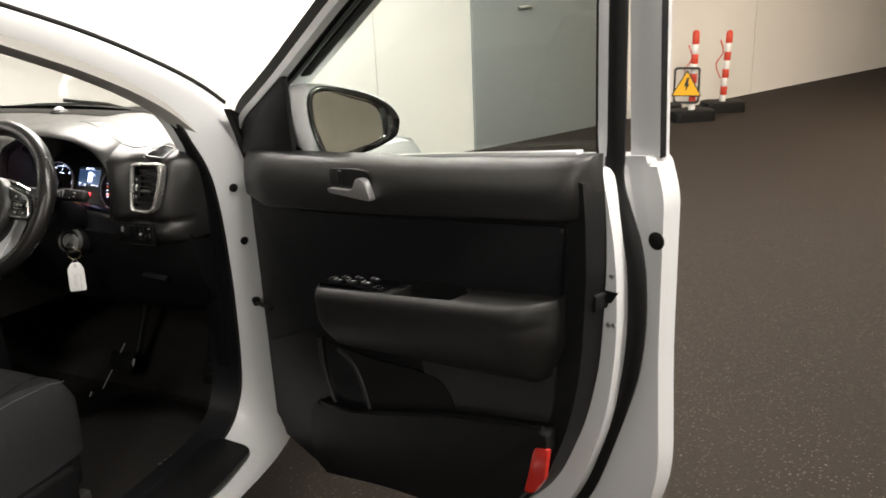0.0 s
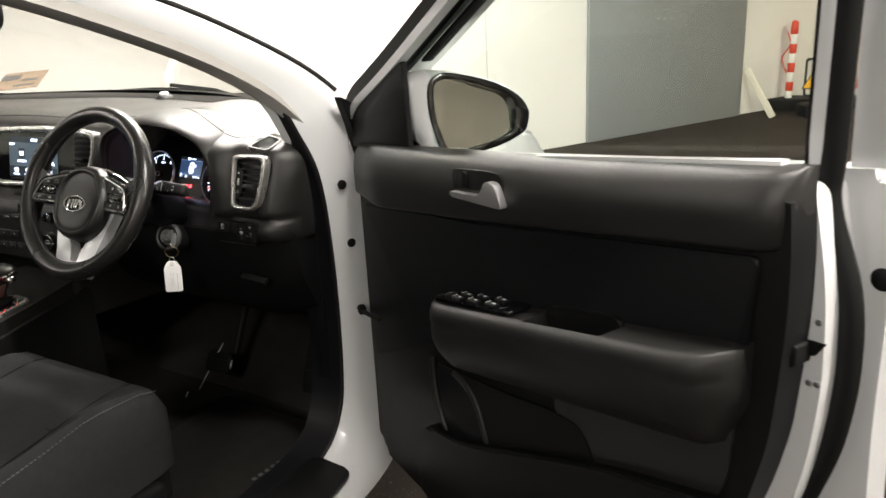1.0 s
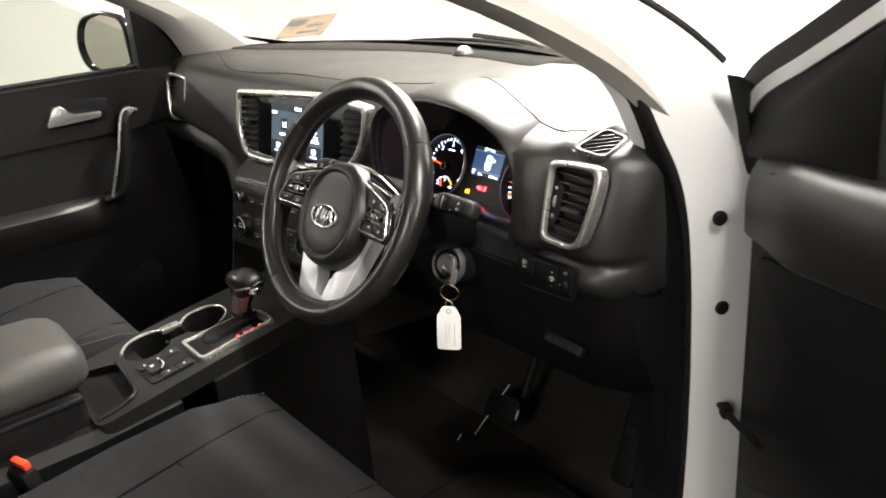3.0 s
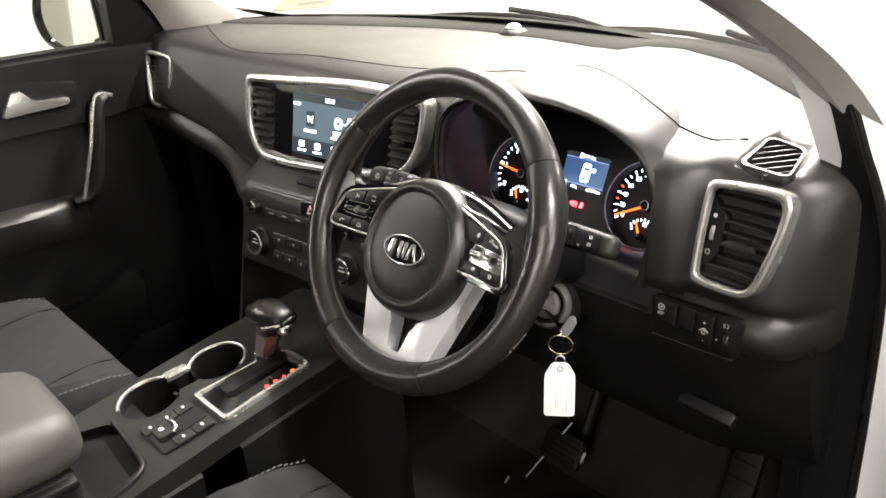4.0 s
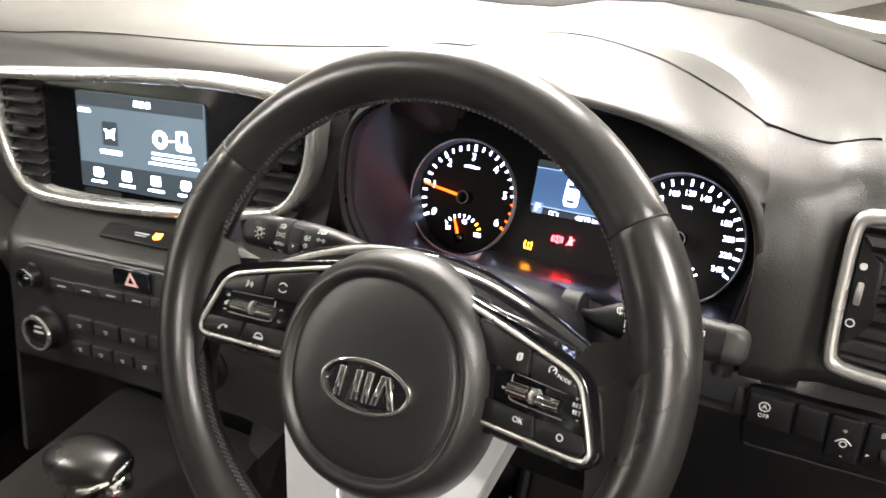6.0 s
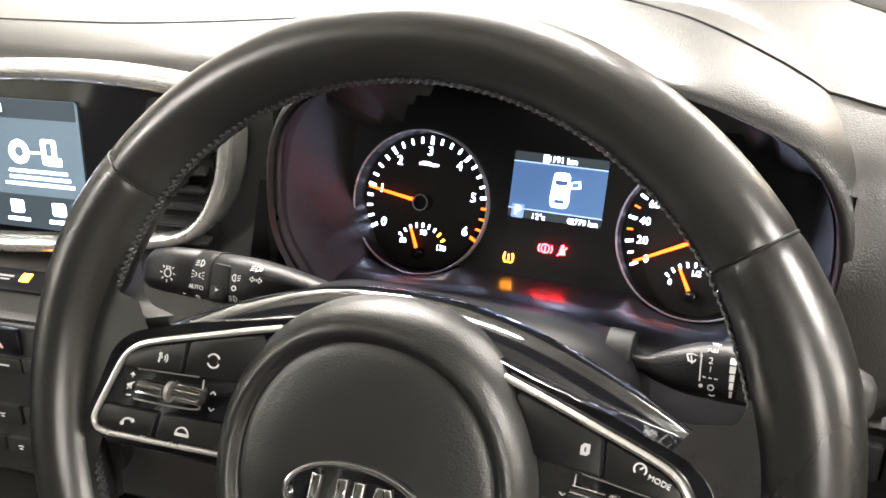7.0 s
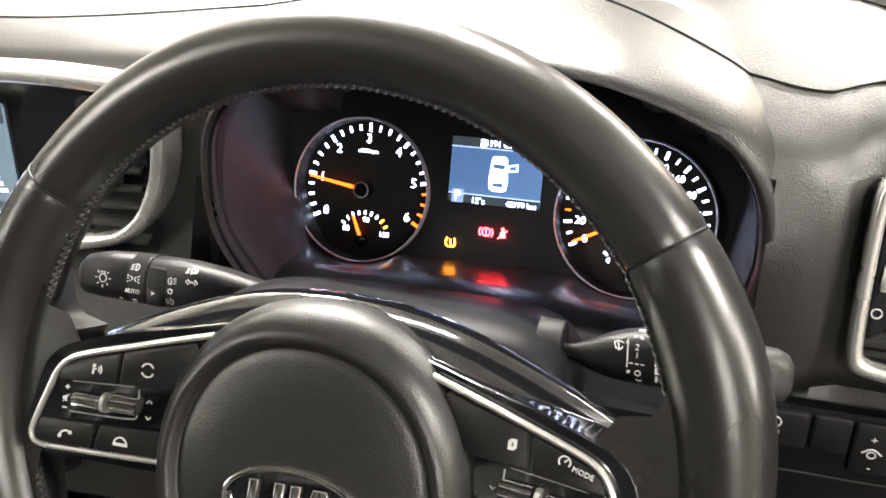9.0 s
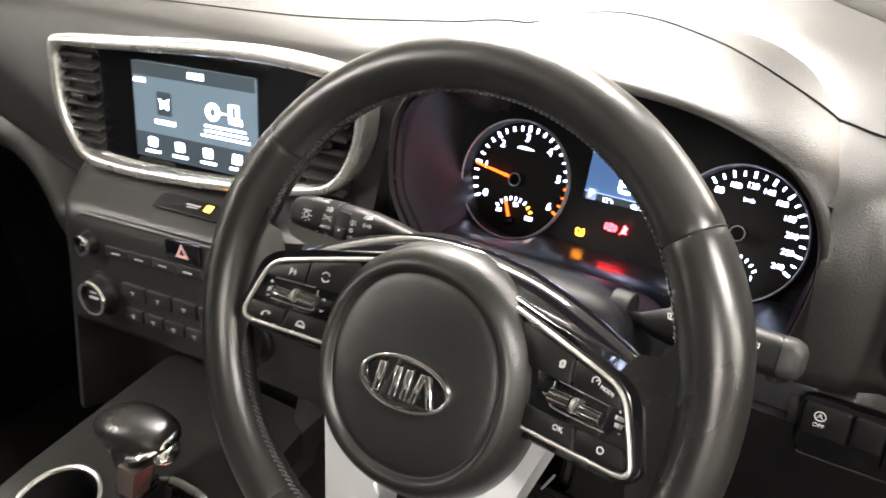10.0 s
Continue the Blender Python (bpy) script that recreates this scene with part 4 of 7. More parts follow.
def rim_point(a, t, lift_=1.0):
    """A point of the rim's skin: angle round the wheel, turn round the section."""
    fat = 1 + 0.13 * sum(math.exp(-((((math.degrees(a) - q + 180) % 360) - 180) / 15) ** 2) for q in (20, 160)) + 0.05 * max(0, -math.sin(a)) ** 4
    crease = 1 - 0.035 * sum(math.exp(-((((math.degrees(a) - q + 180) % 360) - 180) / 0.9) ** 2) for q in SEAMS)
    c = Vector((RX * math.cos(a), RY * math.sin(a), 0))
    out = Vector((math.cos(a) / RX, math.sin(a) / RY, 0)).normalized()
    return c + (out * math.cos(t) + Vector((0, 0, 1.10)) * math.sin(t)) * TUBE * fat * crease * lift_


SEAMS = (36, 146, 241, 297)
rim_angles = sorted(set([round(float(a), 5) for a in angles] + [round(radians(q + d), 5) for q in SEAMS for d in (-1.6, -0.9, -0.4, 0, 0.4, 0.9, 1.6)]))
rings = [[rim_point(a, t) for t in np.linspace(0, 2 * math.pi, 21)[:-1]] for a in rim_angles]
bm = loft(rings + [rings[0]], True, False)
bmesh.ops.remove_doubles(bm, verts=bm.verts, dist=1e-6)
rim = part("rim", bm, LEATHER, wheel, "black leather rim", WM.copy(), 60)
for q in SEAMS:
    part("rim_seam", tube([rim_point(radians(q), t, 1.008) for t in np.linspace(0, 2 * math.pi, 31)[:-1]], 0.0006, 6, True), RUBBER, rim, m=WM.copy())
# cross stitching along the inside of the rim
st = []
for q in np.arange(0, 360, 1.42):
    a, b = radians(q), radians(q + 1.5)
    st.append(tube([rim_point(a, radians(170), 1.03), rim_point((a + b) / 2, radians(177), 1.06), rim_point(b, radians(184), 1.03)], 0.00085, 5))
    st.append(tube([rim_point(b, radians(170), 1.02), rim_point((a + b) / 2, radians(177), 1.045), rim_point(a, radians(184), 1.02)], 0.00075, 5))
STITCH = material("black_thread", (0.030, 0.030, 0.031), 0.36, spec=0.6)
tagged(part("rim_stitching", join(*st), STITCH, rim, "black cross stitching", WM.copy()), kind="stuff")
hub = [(0.0775 * abs(math.cos(a)) ** 0.93 * (1 if math.cos(a) > 0 else -1), -0.023 + 0.0790 * abs(math.sin(a)) ** 0.95 * (1 if math.sin(a) > 0 else -1)) for a in np.linspace(0, 2 * math.pi, 73)[:-1]]


def scaled(o, f, cy=-0.024):
    return [(p[0] * f, cy + (p[1] - cy) * f) for p in o]


rings = [[(*p, z) for p in scaled(hub, f)] for f, z in ((0.80, -0.05), (0.955, -0.036), (0.99, -0.022), (1.0, -0.012), (0.987, -0.0045), (0.957, 0.0035), (0.92, 0.0090), (0.88, 0.0128), (0.845, 0.0147), (0.815, 0.0150), (0.79, 0.0138), (0.775, 0.0116), (0.765, 0.0105), (0.755, 0.0104), (0.735, 0.0112), (0.69, 0.0122), (0.5, 0.0134), (0.2, 0.0142), (0.02, 0.0143))]
hubp = part("airbag_cover", loft(rings, True, True), COVER, wheel, "black grained airbag cover", WM.copy(), 60)
# badge: a plain oval ring with plain strokes
BM = WM @ pose(0.0003, -0.0285, 0, 0, 0, 2.5)
oval = [(0.0325 * math.cos(a), 0.0168 * math.sin(a)) for a in np.linspace(0, 2 * math.pi, 49)[:-1]]
badge = part("badge", slab(oval, 0.010, 0.0152, 0.001), GLOSS, wheel, "oval black badge with a chrome rim", BM.copy())
part("badge_rim", frame_ring(oval, [(p[0] * 0.91, p[1] * 0.84) for p in oval], 0.012, 0.0176, 0.0011), CHROME, badge, m=BM.copy())
for foot, head, w in ((-0.0190, -0.0165, 0.0046), (-0.0065, -0.0045, 0.0046), (0.0012, 0.0032, 0.0046), (0.0075, 0.0132, 0.0044), (0.0205, 0.0150, 0.0044)):
    part("badge_stroke", slab([(foot - w / 2, -0.0094), (foot + w / 2, -0.0094), (head + w / 2, 0.0094), (head - w / 2, 0.0094)], 0.0152, 0.0172, 0.0006), CHROME, badge, m=BM.copy())
wing = cat([(-0.141, 0.013), (-0.128, 0.021), (-0.097, 0.0355), (-0.06, 0.049), (-0.03, 0.0555), (0.0, 0.0575), (0.03, 0.0555), (0.06, 0.049), (0.097, 0.0355), (0.128, 0.021), (0.141, 0.013)], 5)
rows = []
for p in wing:
    d = Vector((p[0] * 0.35, 0.05 + p[1] * 0.2)).normalized()
    k = 0.6 + 0.4 * abs(p[0]) / 0.142
    over = [(0.0, -0.0240), (0.0008, -0.0215), (0.0026, -0.0186), (0.0052, -0.0156), (0.0085, -0.0124), (0.0122, -0.0096), (0.0158, -0.0076), (0.0200, -0.0064)]
    rows.append([(p[0], p[1], -0.030)] + [(p[0] - d.x * a * k, p[1] - d.y * a * k, z) for a, z in over] + [(p[0] - d.x * 0.03, p[1] - d.y * 0.03 * k, -0.0055), (p[0] - d.x * 0.03, p[1] - d.y * 0.03 * k, -0.03)])
part("spoke_wing", loft(rows, True, True), GLOSS, wheel, "gloss black bridge over the hub", WM.copy(), 34)


def stroke(path, w, h=0.0003):
    """A thin printed line along a plane path."""
    return strip(path, -w / 2, w / 2, 0, h)


def arc(r, a0, a1, cx=0.0, cy=0.0, n=10):
    return [(cx + r * math.cos(radians(a0 + (a1 - a0) * i / n)), cy + r * math.sin(radians(a0 + (a1 - a0) * i / n))) for i in range(n + 1)]


def ribbed(r, length, teeth, depth):
    """A small roller with ribs along it."""
    n = teeth * 4
    ring = [r * (1 - (depth if i % 4 in (2, 3) else 0)) for i in range(n)]
    rings = []
    for z, f in ((-0.5, 0.86), (-0.47, 1.0), (0.47, 1.0), (0.5, 0.86)):
        rings.append([(q * f * math.cos(2 * math.pi * i / n), q * f * math.sin(2 * math.pi * i / n), z * length) for i, q in enumerate(ring)])
    return loft(rings, True, True)


# upper spokes: gloss black base, switch pads tilted towards the rim, silver edges
TRIM = cat([(0.052, 0.0334), (0.070, 0.0287), (0.0935, 0.0222), (0.113, 0.0166), (0.1225, 0.0128), (0.1285, 0.0070), (0.1330, -0.0030), (0.1395, -0.0200), (0.1405, -0.0262), (0.1362, -0.0302), (0.120, -0.0302), (0.100, -0.0297), (0.072, -0.0288)], 5)
for s in (-1, 1):
    PADM = WM @ pose(s * 0.06, 0, 0.002, 0, -s * 7, 0) @ pose(-s * 0.06, 0, 0)

    def sided(o, s=s):
        q = [(s * p[0], p[1]) for p in o]
        return q[::-1] if s < 0 else q

    base = rounded([(0.045, -0.036), (0.139, -0.036), (0.1475, -0.027), (0.1370, 0.010), (0.1275, 0.0185), (0.098, 0.0275), (0.030, 0.044), (0.02, 0.03)], [0, 0.01, 0.012, 0.02, 0.014, 0, 0, 0])
    sp = part("spoke_bridge", slab(sided(base), -0.028, -0.0030, 0.0025, 3), GLOSS, wheel, "gloss black spoke", PADM.copy())
    pad = [tuple(p) for p in TRIM]
    pd = part("switch_pad", slab(sided(pad[::-1]), -0.0034, -0.0012, 0.0004), GLOSS, wheel, "gloss black switch pad", PADM.copy())
    part("pad_trim", tube([(s * p[0], p[1], -0.0006) for p in TRIM], 0.0015, 8), SATIN, pd, "bright silver pad trim", PADM.copy())
    for o in ([(0.0700, 0.0055), (0.0965, 0.0045), (0.0950, 0.0195), (0.060, 0.0290), (0.058, 0.026)], [(0.0985, 0.0044), (0.1280, 0.0022), (0.1262, 0.0078), (0.1205, 0.0118), (0.0970, 0.0190)],
              [(0.0700, -0.0270), (0.1072, -0.0278), (0.1047, -0.0160), (0.0700, -0.0145)], [(0.1095, -0.0279), (0.1345, -0.0283), (0.1382, -0.0250), (0.1355, -0.0172), (0.1070, -0.0162)]):
        part("button", slab(sided(rounded(o, 0.0014, 3)), -0.0012, 0.0008, 0.0005), BUTTON, pd, m=PADM.copy())
    part("roller", lift(ribbed(0.0041, 0.0138, 9, 0.16), pose(s * 0.0930, -0.0050, 0.0002, 0, 90, 0)), SMOKED, pd, "ribbed dark chrome roller switch", PADM.copy())
    part("roller", lift(ribbed(0.0031, 0.0135, 18, 0.14) if s < 0 else ribbed(0.0034, 0.0135, 9, 0.16), pose(s * 0.1122, -0.0060, 0.0006, 0, 90, 0)), SMOKED, pd, "thin ribbed dark chrome roller", PADM.copy())
    part("roller_collar", lift(lathe([(0.0020, -0.0010), (0.0046, -0.0010), (0.0046, 0.0010), (0.0020, 0.0010)], 20), pose(s * 0.1025, -0.0052, 0.0003, 0, 90, 0)), SATIN, pd, m=PADM.copy())
    part("roller_edge", tube([(s * x, y, -0.0008) for x, y in cat([(0.0870, 0.0030), (0.0872, -0.0080), (0.0895, -0.0112), (0.1080, -0.0122), (0.1215, -0.0124)], 4)], 0.00045, 6), SATIN, pd, "thin silver roller edge", PADM.copy())
    part("roller_edge", tube([(s * 0.0895, 0.0040, -0.0008), (s * 0.121, 0.0020, -0.0008)], 0.0004, 6), SATIN, pd, m=PADM.copy())
    PB, PW = PADM @ pose(0, 0, 0.0008), PADM @ pose(0, 0, -0.0011)
    if s > 0:
        lettering("mark", "OK", 0.0046, PRINT, pd, PB @ pose(0.0965, -0.0205, 0.0002))
        lettering("mark", "MODE", 0.0031, PRINT, pd, PB @ pose(0.1185, 0.0092, 0.0002, 0, 0, -12))
        lettering("mark", "RES", 0.0034, PRINT, pd, PW @ pose(0.1282, -0.0024, 0.0002))
        lettering("mark", "SET", 0.0034, PRINT, pd, PW @ pose(0.1288, -0.0062, 0.0002))
        lettering("mark", "+", 0.0042, PRINT, pd, PW @ pose(0.1276, 0.0010, 0.0002))
        lettering("mark", "-", 0.0042, PRINT, pd, PW @ pose(0.1300, -0.0096, 0.0002))
        part("mark", frame_ring(circle(0.0021, 18), circle(0.0015, 18), 0, 0.0003), PRINT, pd, m=PB @ pose(0.1232, -0.0215, 0))
        part("mark", join(stroke(arc(0.0023, -40, 220), 0.0006), stroke([(0, 0), (0.0013, 0.0012)], 0.0006)), PRINT, pd, "small dial symbol", m=PB @ pose(0.1110, 0.0120, 0))
        part("mark", join(*[frame_ring([(d - 0.0013, d - 0.0018), (d + 0.0013, d - 0.0018), (d + 0.0013, d + 0.0018), (d - 0.0013, d + 0.0018)], [(d - 0.0009, d - 0.0014), (d + 0.0009, d - 0.0014), (d + 0.0009, d + 0.0014), (d - 0.0009, d + 0.0014)], 0, 0.0003) for d in (-0.0005, 0.0, 0.0005)]), PRINT, pd, "small page symbol", m=PB @ pose(0.0895, 0.0138, 0))
        part("mark", join(*[stroke([(x, y + 0.001 * g), (x + 0.0012, y), (x + 0.0024, y + 0.001 * g)], 0.0005) for x, y, g in ((0.0815, -0.0065, 1),)]), PRINT, pd, m=PW.copy())
    else:
        part("mark", join(stroke(arc(0.0031, 25, 155), 0.0007), stroke(arc(0.0031, 205, 335), 0.0007)), PRINT, pd, "round arrows symbol", m=PB @ pose(-0.0826, 0.0130, 0))
        part("mark", join(slab(circle(0.0009, 10, -0.0010, 0.0017), 0, 0.0003), stroke([(-0.0016, -0.0022), (-0.0012, 0.0004), (0.0002, 0.0002)], 0.0009), stroke(arc(0.0018, -40, 40, -0.0002, 0.0003), 0.0005), stroke(arc(0.0030, -40, 40, -0.0002, 0.0003), 0.0005)), PRINT, pd, "speaking symbol", m=PB @ pose(-0.1085, 0.0096, 0))
        part("mark", join(stroke(arc(0.0034, 35, 145, 0, -0.0018), 0.0009), slab(circle(0.0010, 10, -0.0029, 0.0000), 0, 0.0003), slab(circle(0.0010, 10, 0.0029, 0.0000), 0, 0.0003)), PRINT, pd, "phone symbol", m=PB @ pose(-0.1222, -0.0232, 0, 0, 0, 22))
        part("mark", join(stroke(arc(0.0032, 0, 180, 0, -0.0012), 0.0008), stroke([(-0.0036, -0.0014), (0.0036, -0.0014)], 0.0014)), PRINT, pd, "hang-up symbol", m=PB @ pose(-0.0935, -0.0222, 0))
        lettering("mark", "+", 0.0050, PRINT, pd, PW @ pose(-0.1236, -0.0016, 0.0002))
        part("mark", bars([(-0.1246, -0.0112, 0.0022, 0.0006)], 0.0003), PRINT, pd, m=PW.copy())
        part("mark", join(slab([(-0.0016, -0.0007), (-0.0006, -0.0007), (0.0006, -0.0018), (0.0006, 0.0018), (-0.0006, 0.0007), (-0.0016, 0.0007)], 0, 0.0003), stroke([(-0.0016, -0.0020), (0.0018, 0.0020)], 0.0004)), PRINT, pd, "muted speaker symbol", m=PW @ pose(-0.1242, -0.0066, 0))
        part("mark", join(stroke([(-0.0013, -0.0007), (0, 0.0007), (0.0013, -0.0007)], 0.0005), stroke([(-0.0013, -0.0070), (0, -0.0084), (0.0013, -0.0070)], 0.0005)), PRINT, pd, "up and down arrows", m=PW @ pose(-0.0815, -0.0020, 0))
    # leather web joining spoke and rim, with a puckered seam on top
    web = [tuple(p) for p in cat([(0.1570, 0.0560), (0.1522, 0.0430), (0.1490, 0.0330), (0.1435, 0.0272), (0.1350, 0.0252), (0.1285, 0.0238)], 4)] + [(0.134, 0.012), (0.1415, -0.010), (0.1460, -0.028)] + [tuple(p) for p in cat([(0.1485, -0.042), (0.1490, -0.055), (0.1450, -0.073)], 3)] + [(0.157, -0.07), (0.167, -0.035), (0.170, 0.0), (0.167, 0.035), (0.162, 0.054)]
    part("spoke_web", pillow(sided(web[::-1]), -0.022, 0.0060, 0.0085), LEATHER, wheel, "leather web between spoke and rim", WM.copy(), 60)
    pk = []
    for k in range(11):
        u, v = 0.1290 + 0.0017 * k, 0.0242 + 0.00010 * k + 0.00030 * max(0, k - 7) ** 2
        pk.append(tube([(s * u, v - 0.0030, 0.0034), (s * (u + 0.0012), v - 0.0006, 0.0014), (s * (u + 0.0002), v + 0.0004, -0.0016)], 0.0008, 5))
    part("web_stitching", join(*pk), STITCH, wheel, "puckered black stitching", WM.copy())
# lower spoke: two silver arms that run up beside the hub
SPOKE = [(0.0795, 0.030), (0.0835, 0.0), (0.087, -0.036), (0.0665, -0.10), (0.0545, -0.14), (0.0440, -0.172)]
INNER = [(0.0135, -0.146), (0.0170, -0.108), (0.040, -0.09), (0.060, -0.03), (0.066, 0.030)]
spoke_o = [(-x, y) for x, y in SPOKE] + SPOKE[::-1] + INNER[::-1] + [(-x, y) for x, y in INNER]
low = part("lower_spoke", slab(rounded(spoke_o, 0.006, 3), -0.036, -0.014, 0.004, 3), SILVERP, wheel, "satin silver lower spoke", WM.copy())
part("spoke_back", slab(rounded([(-0.07, -0.06), (0.07, -0.06), (0.038, -0.160), (-0.038, -0.160)][::-1], 0.01), -0.062, -0.040), DEEP, wheel, m=WM.copy())
# column cowl behind the wheel
col = thing("steering_column", 0.386, 0.13, 1.0, "black plastic steering column shroud", "steering column")
rings = []
for d, f, b in ((-0.048, 0.72, 0.060), (-0.056, 0.86, 0.062), (-0.066, 0.94, 0.062), (-0.078, 0.985, 0.060), (-0.092, 1.0, 0.056), (-0.115, 0.96, 0.048), (-0.15, 0.88, 0.034), (-0.20, 0.78, 0.024), (-0.23, 0.74, 0.022)):
    ring = []
    for k in range(48):
        c_, s_ = math.cos(2 * math.pi * k / 48), math.sin(2 * math.pi * k / 48)
        u, v = abs(c_) ** 0.45 * (1 if c_ > 0 else -1), abs(s_) ** 0.52 * (1 if s_ > 0 else -1)
        ring.append((u * min(1.0, f + 0.08) * (0.099 if v > 0 else 0.099 + 0.024 * v), 0.054 * f * v if v > 0 else b * v, d))
    rings.append(ring)
part("shroud", loft(rings, True, True), material("shroud_plastic", (0.005, 0.005, 0.006), 0.45, bump=0.10, grain=1400, cells=True, spec=0.09), col, "black plastic shroud", WM.copy(), 60)

# stalks
SM = pose(0.383, 0.112, 1.062, 61, 0, 0)


def stalk_rings(rows):
    return [[(x, c + q[0], q[1]) for q in rr(2 * a, 2 * b, min(a, b) * 0.72, n=6)] for x, c, a, b in rows]


def on_stalk(rows, x, y, up=0.0001):
    """The frame of a printed mark lying on a stalk's upper skin."""
    xs = [r[0] for r in rows]
    k = 1 if xs[-1] > xs[0] else -1
    c, a, b = (float(np.interp(k * x, [k * v for v in xs], [r[i] for r in rows])) for i in (1, 2, 3))
    r = min(a, b) * 0.72
    d = max(0.0, min(r * 0.95, abs(y - c) - (a - r)))
    return SM @ pose(x, y, b - r + math.sqrt(r * r - d * d) + up, math.degrees(math.asin(d / r)) * (-1 if y > c else 1))


ls = thing("light_stalk", 0.2, 0.11, 1.06, "black light stalk with white printed symbols", "control stalk", "control stalks")
LROWS = ((-0.055, 0.0, 0.008, 0.008), (-0.075, 0.001, 0.010, 0.010), (-0.098, 0.0022, 0.0125, 0.012), (-0.119, 0.0026, 0.0139, 0.0134), (-0.152, 0.0022, 0.0141, 0.0134), (-0.1525, 0.0022, 0.0137, 0.0130), (-0.1545, 0.0022, 0.0137, 0.0130), (-0.155, 0.0022, 0.0141, 0.0134), (-0.176, 0.0014, 0.0134, 0.0126), (-0.187, 0.0004, 0.0118, 0.0106), (-0.1920, -0.001, 0.0085, 0.0075), (-0.1938, -0.0018, 0.005, 0.0045))
lv = part("lever", loft(stalk_rings(LROWS), True, True), HARD, ls, m=SM.copy(), sharp=60)
part("collar", lift(slab(rr(0.0290, 0.0276, 0.010, n=5), -0.0009, 0.0009), pose(-0.1415, 0.0024, 0, 0, 90, 0) @ pose(0, 0, 0, 0, 0, 90)), DEEP, ls, m=SM.copy())
part("thumb_slot", lift(slab(rr(0.0118, 0.0215, 0.002), 0, 0.0022, 0.0006), pose(-0.1335, 0.0005, 0.0117)), RUBBER, ls, "dark thumb slot", m=SM.copy())
part("thumb_slide", lift(block(0.0098, 0.0085, 0.003, 0.0010), pose(-0.1335, -0.0052, 0.0138)), HARD, ls, m=SM.copy())
part("mark", slab([(-0.0011, -0.0011), (0.0012, 0.0), (-0.0011, 0.0011)], 0, 0.0003), PRINT, ls, m=SM @ pose(-0.1335, -0.0030, 0.0154))
sun = [stroke([(0.0038 * math.cos(radians(q)), 0.0038 * math.sin(radians(q))), (0.0054 * math.cos(radians(q)), 0.0054 * math.sin(radians(q)))], 0.0006) for q in range(-225, 46, 45)]
part("mark", join(frame_ring(circle(0.0026, 20), circle(0.0020, 20), 0, 0.0003), frame_ring([(-0.0013, 0.0024), (0.0013, 0.0024), (0.0016, 0.0040), (-0.0016, 0.0040)], [(-0.0008, 0.0028), (0.0008, 0.0028), (0.0010, 0.0036), (-0.0010, 0.0036)], 0, 0.0003), *sun), PRINT, ls, "bulb symbol", m=on_stalk(LROWS, -0.1700, 0.0006))


def beam(sign=1):
    """A lamp symbol: a half round lens and rays."""
    return [stroke(arc(0.0019, -95, 95, 0.0004 * sign, 0), 0.0005), stroke([(0.0003, -0.0019), (0.0003, 0.0019)], 0.0005)] + [stroke([(-0.0010, y), (-0.0030, y - 0.0005)], 0.0005) for y in (-0.0013, 0.0, 0.0013)]


for x, y, turn in ((-0.1480, 0.0098, 0), (-0.1235, 0.0052, 180), (-0.1242, -0.0064, 0), (-0.1128, 0.0122, 0)):
    part("mark", lift(join(*beam()), pose(0, 0, 0, 0, 0, turn)), PRINT, ls, "lamp symbol", m=on_stalk(LROWS, x, y))
part("mark", join(stroke(arc(0.0012, -90, 90, -0.0020, 0), 0.0005), stroke(arc(0.0012, 90, 270, 0.0020, 0), 0.0005), *[stroke([(k * 0.0028, v), (k * 0.0042, 1.7 * v)], 0.0004) for k in (-1, 1) for v in (-0.0012, 0, 0.0012)]), PRINT, ls, "side light symbol", m=on_stalk(LROWS, -0.1488, 0.0030))
lettering("mark", "AUTO", 0.0036, PRINT, ls, on_stalk(LROWS, -0.1492, -0.0042))
for x, y in ((-0.1494, -0.0098), (-0.1240, -0.0006)):
    part("mark", frame_ring(circle(0.0016, 16), circle(0.0010, 16), 0, 0.0003), PRINT, ls, m=on_stalk(LROWS, x, y))
part("mark", slab([(-0.0010, -0.0008), (0.0012, 0.0), (-0.0010, 0.0008)], 0, 0.0003), PRINT, ls, m=on_stalk(LROWS, -0.1585, -0.0096))
for k in (-1, 1):
    part("mark", frame_ring([(k * 0.0004, -0.0006), (k * 0.0020, -0.0006), (k * 0.0020, -0.0017), (k * 0.0042, 0.0), (k * 0.0020, 0.0017), (k * 0.0020, 0.0006), (k * 0.0004, 0.0006)], [(k * 0.0008, -0.0003), (k * 0.0023, -0.0003), (k * 0.0023, -0.0010), (k * 0.0036, 0.0), (k * 0.0023, 0.0010), (k * 0.0023, 0.0003), (k * 0.0008, 0.0003)], 0, 0.0003), PRINT, ls, "turn arrow", m=on_stalk(LROWS, -0.1110, 0.0062))
part("mark", join(slab([(0.0026, 0.0002), (0.0046, 0.0002), (0.0036, 0.0018)], 0, 0.0003), slab([(0.0026, -0.0002), (0.0036, -0.0018), (0.0046, -0.0002)], 0, 0.0003)), PRINT, ls, m=on_stalk(LROWS, -0.1130, 0.0122))

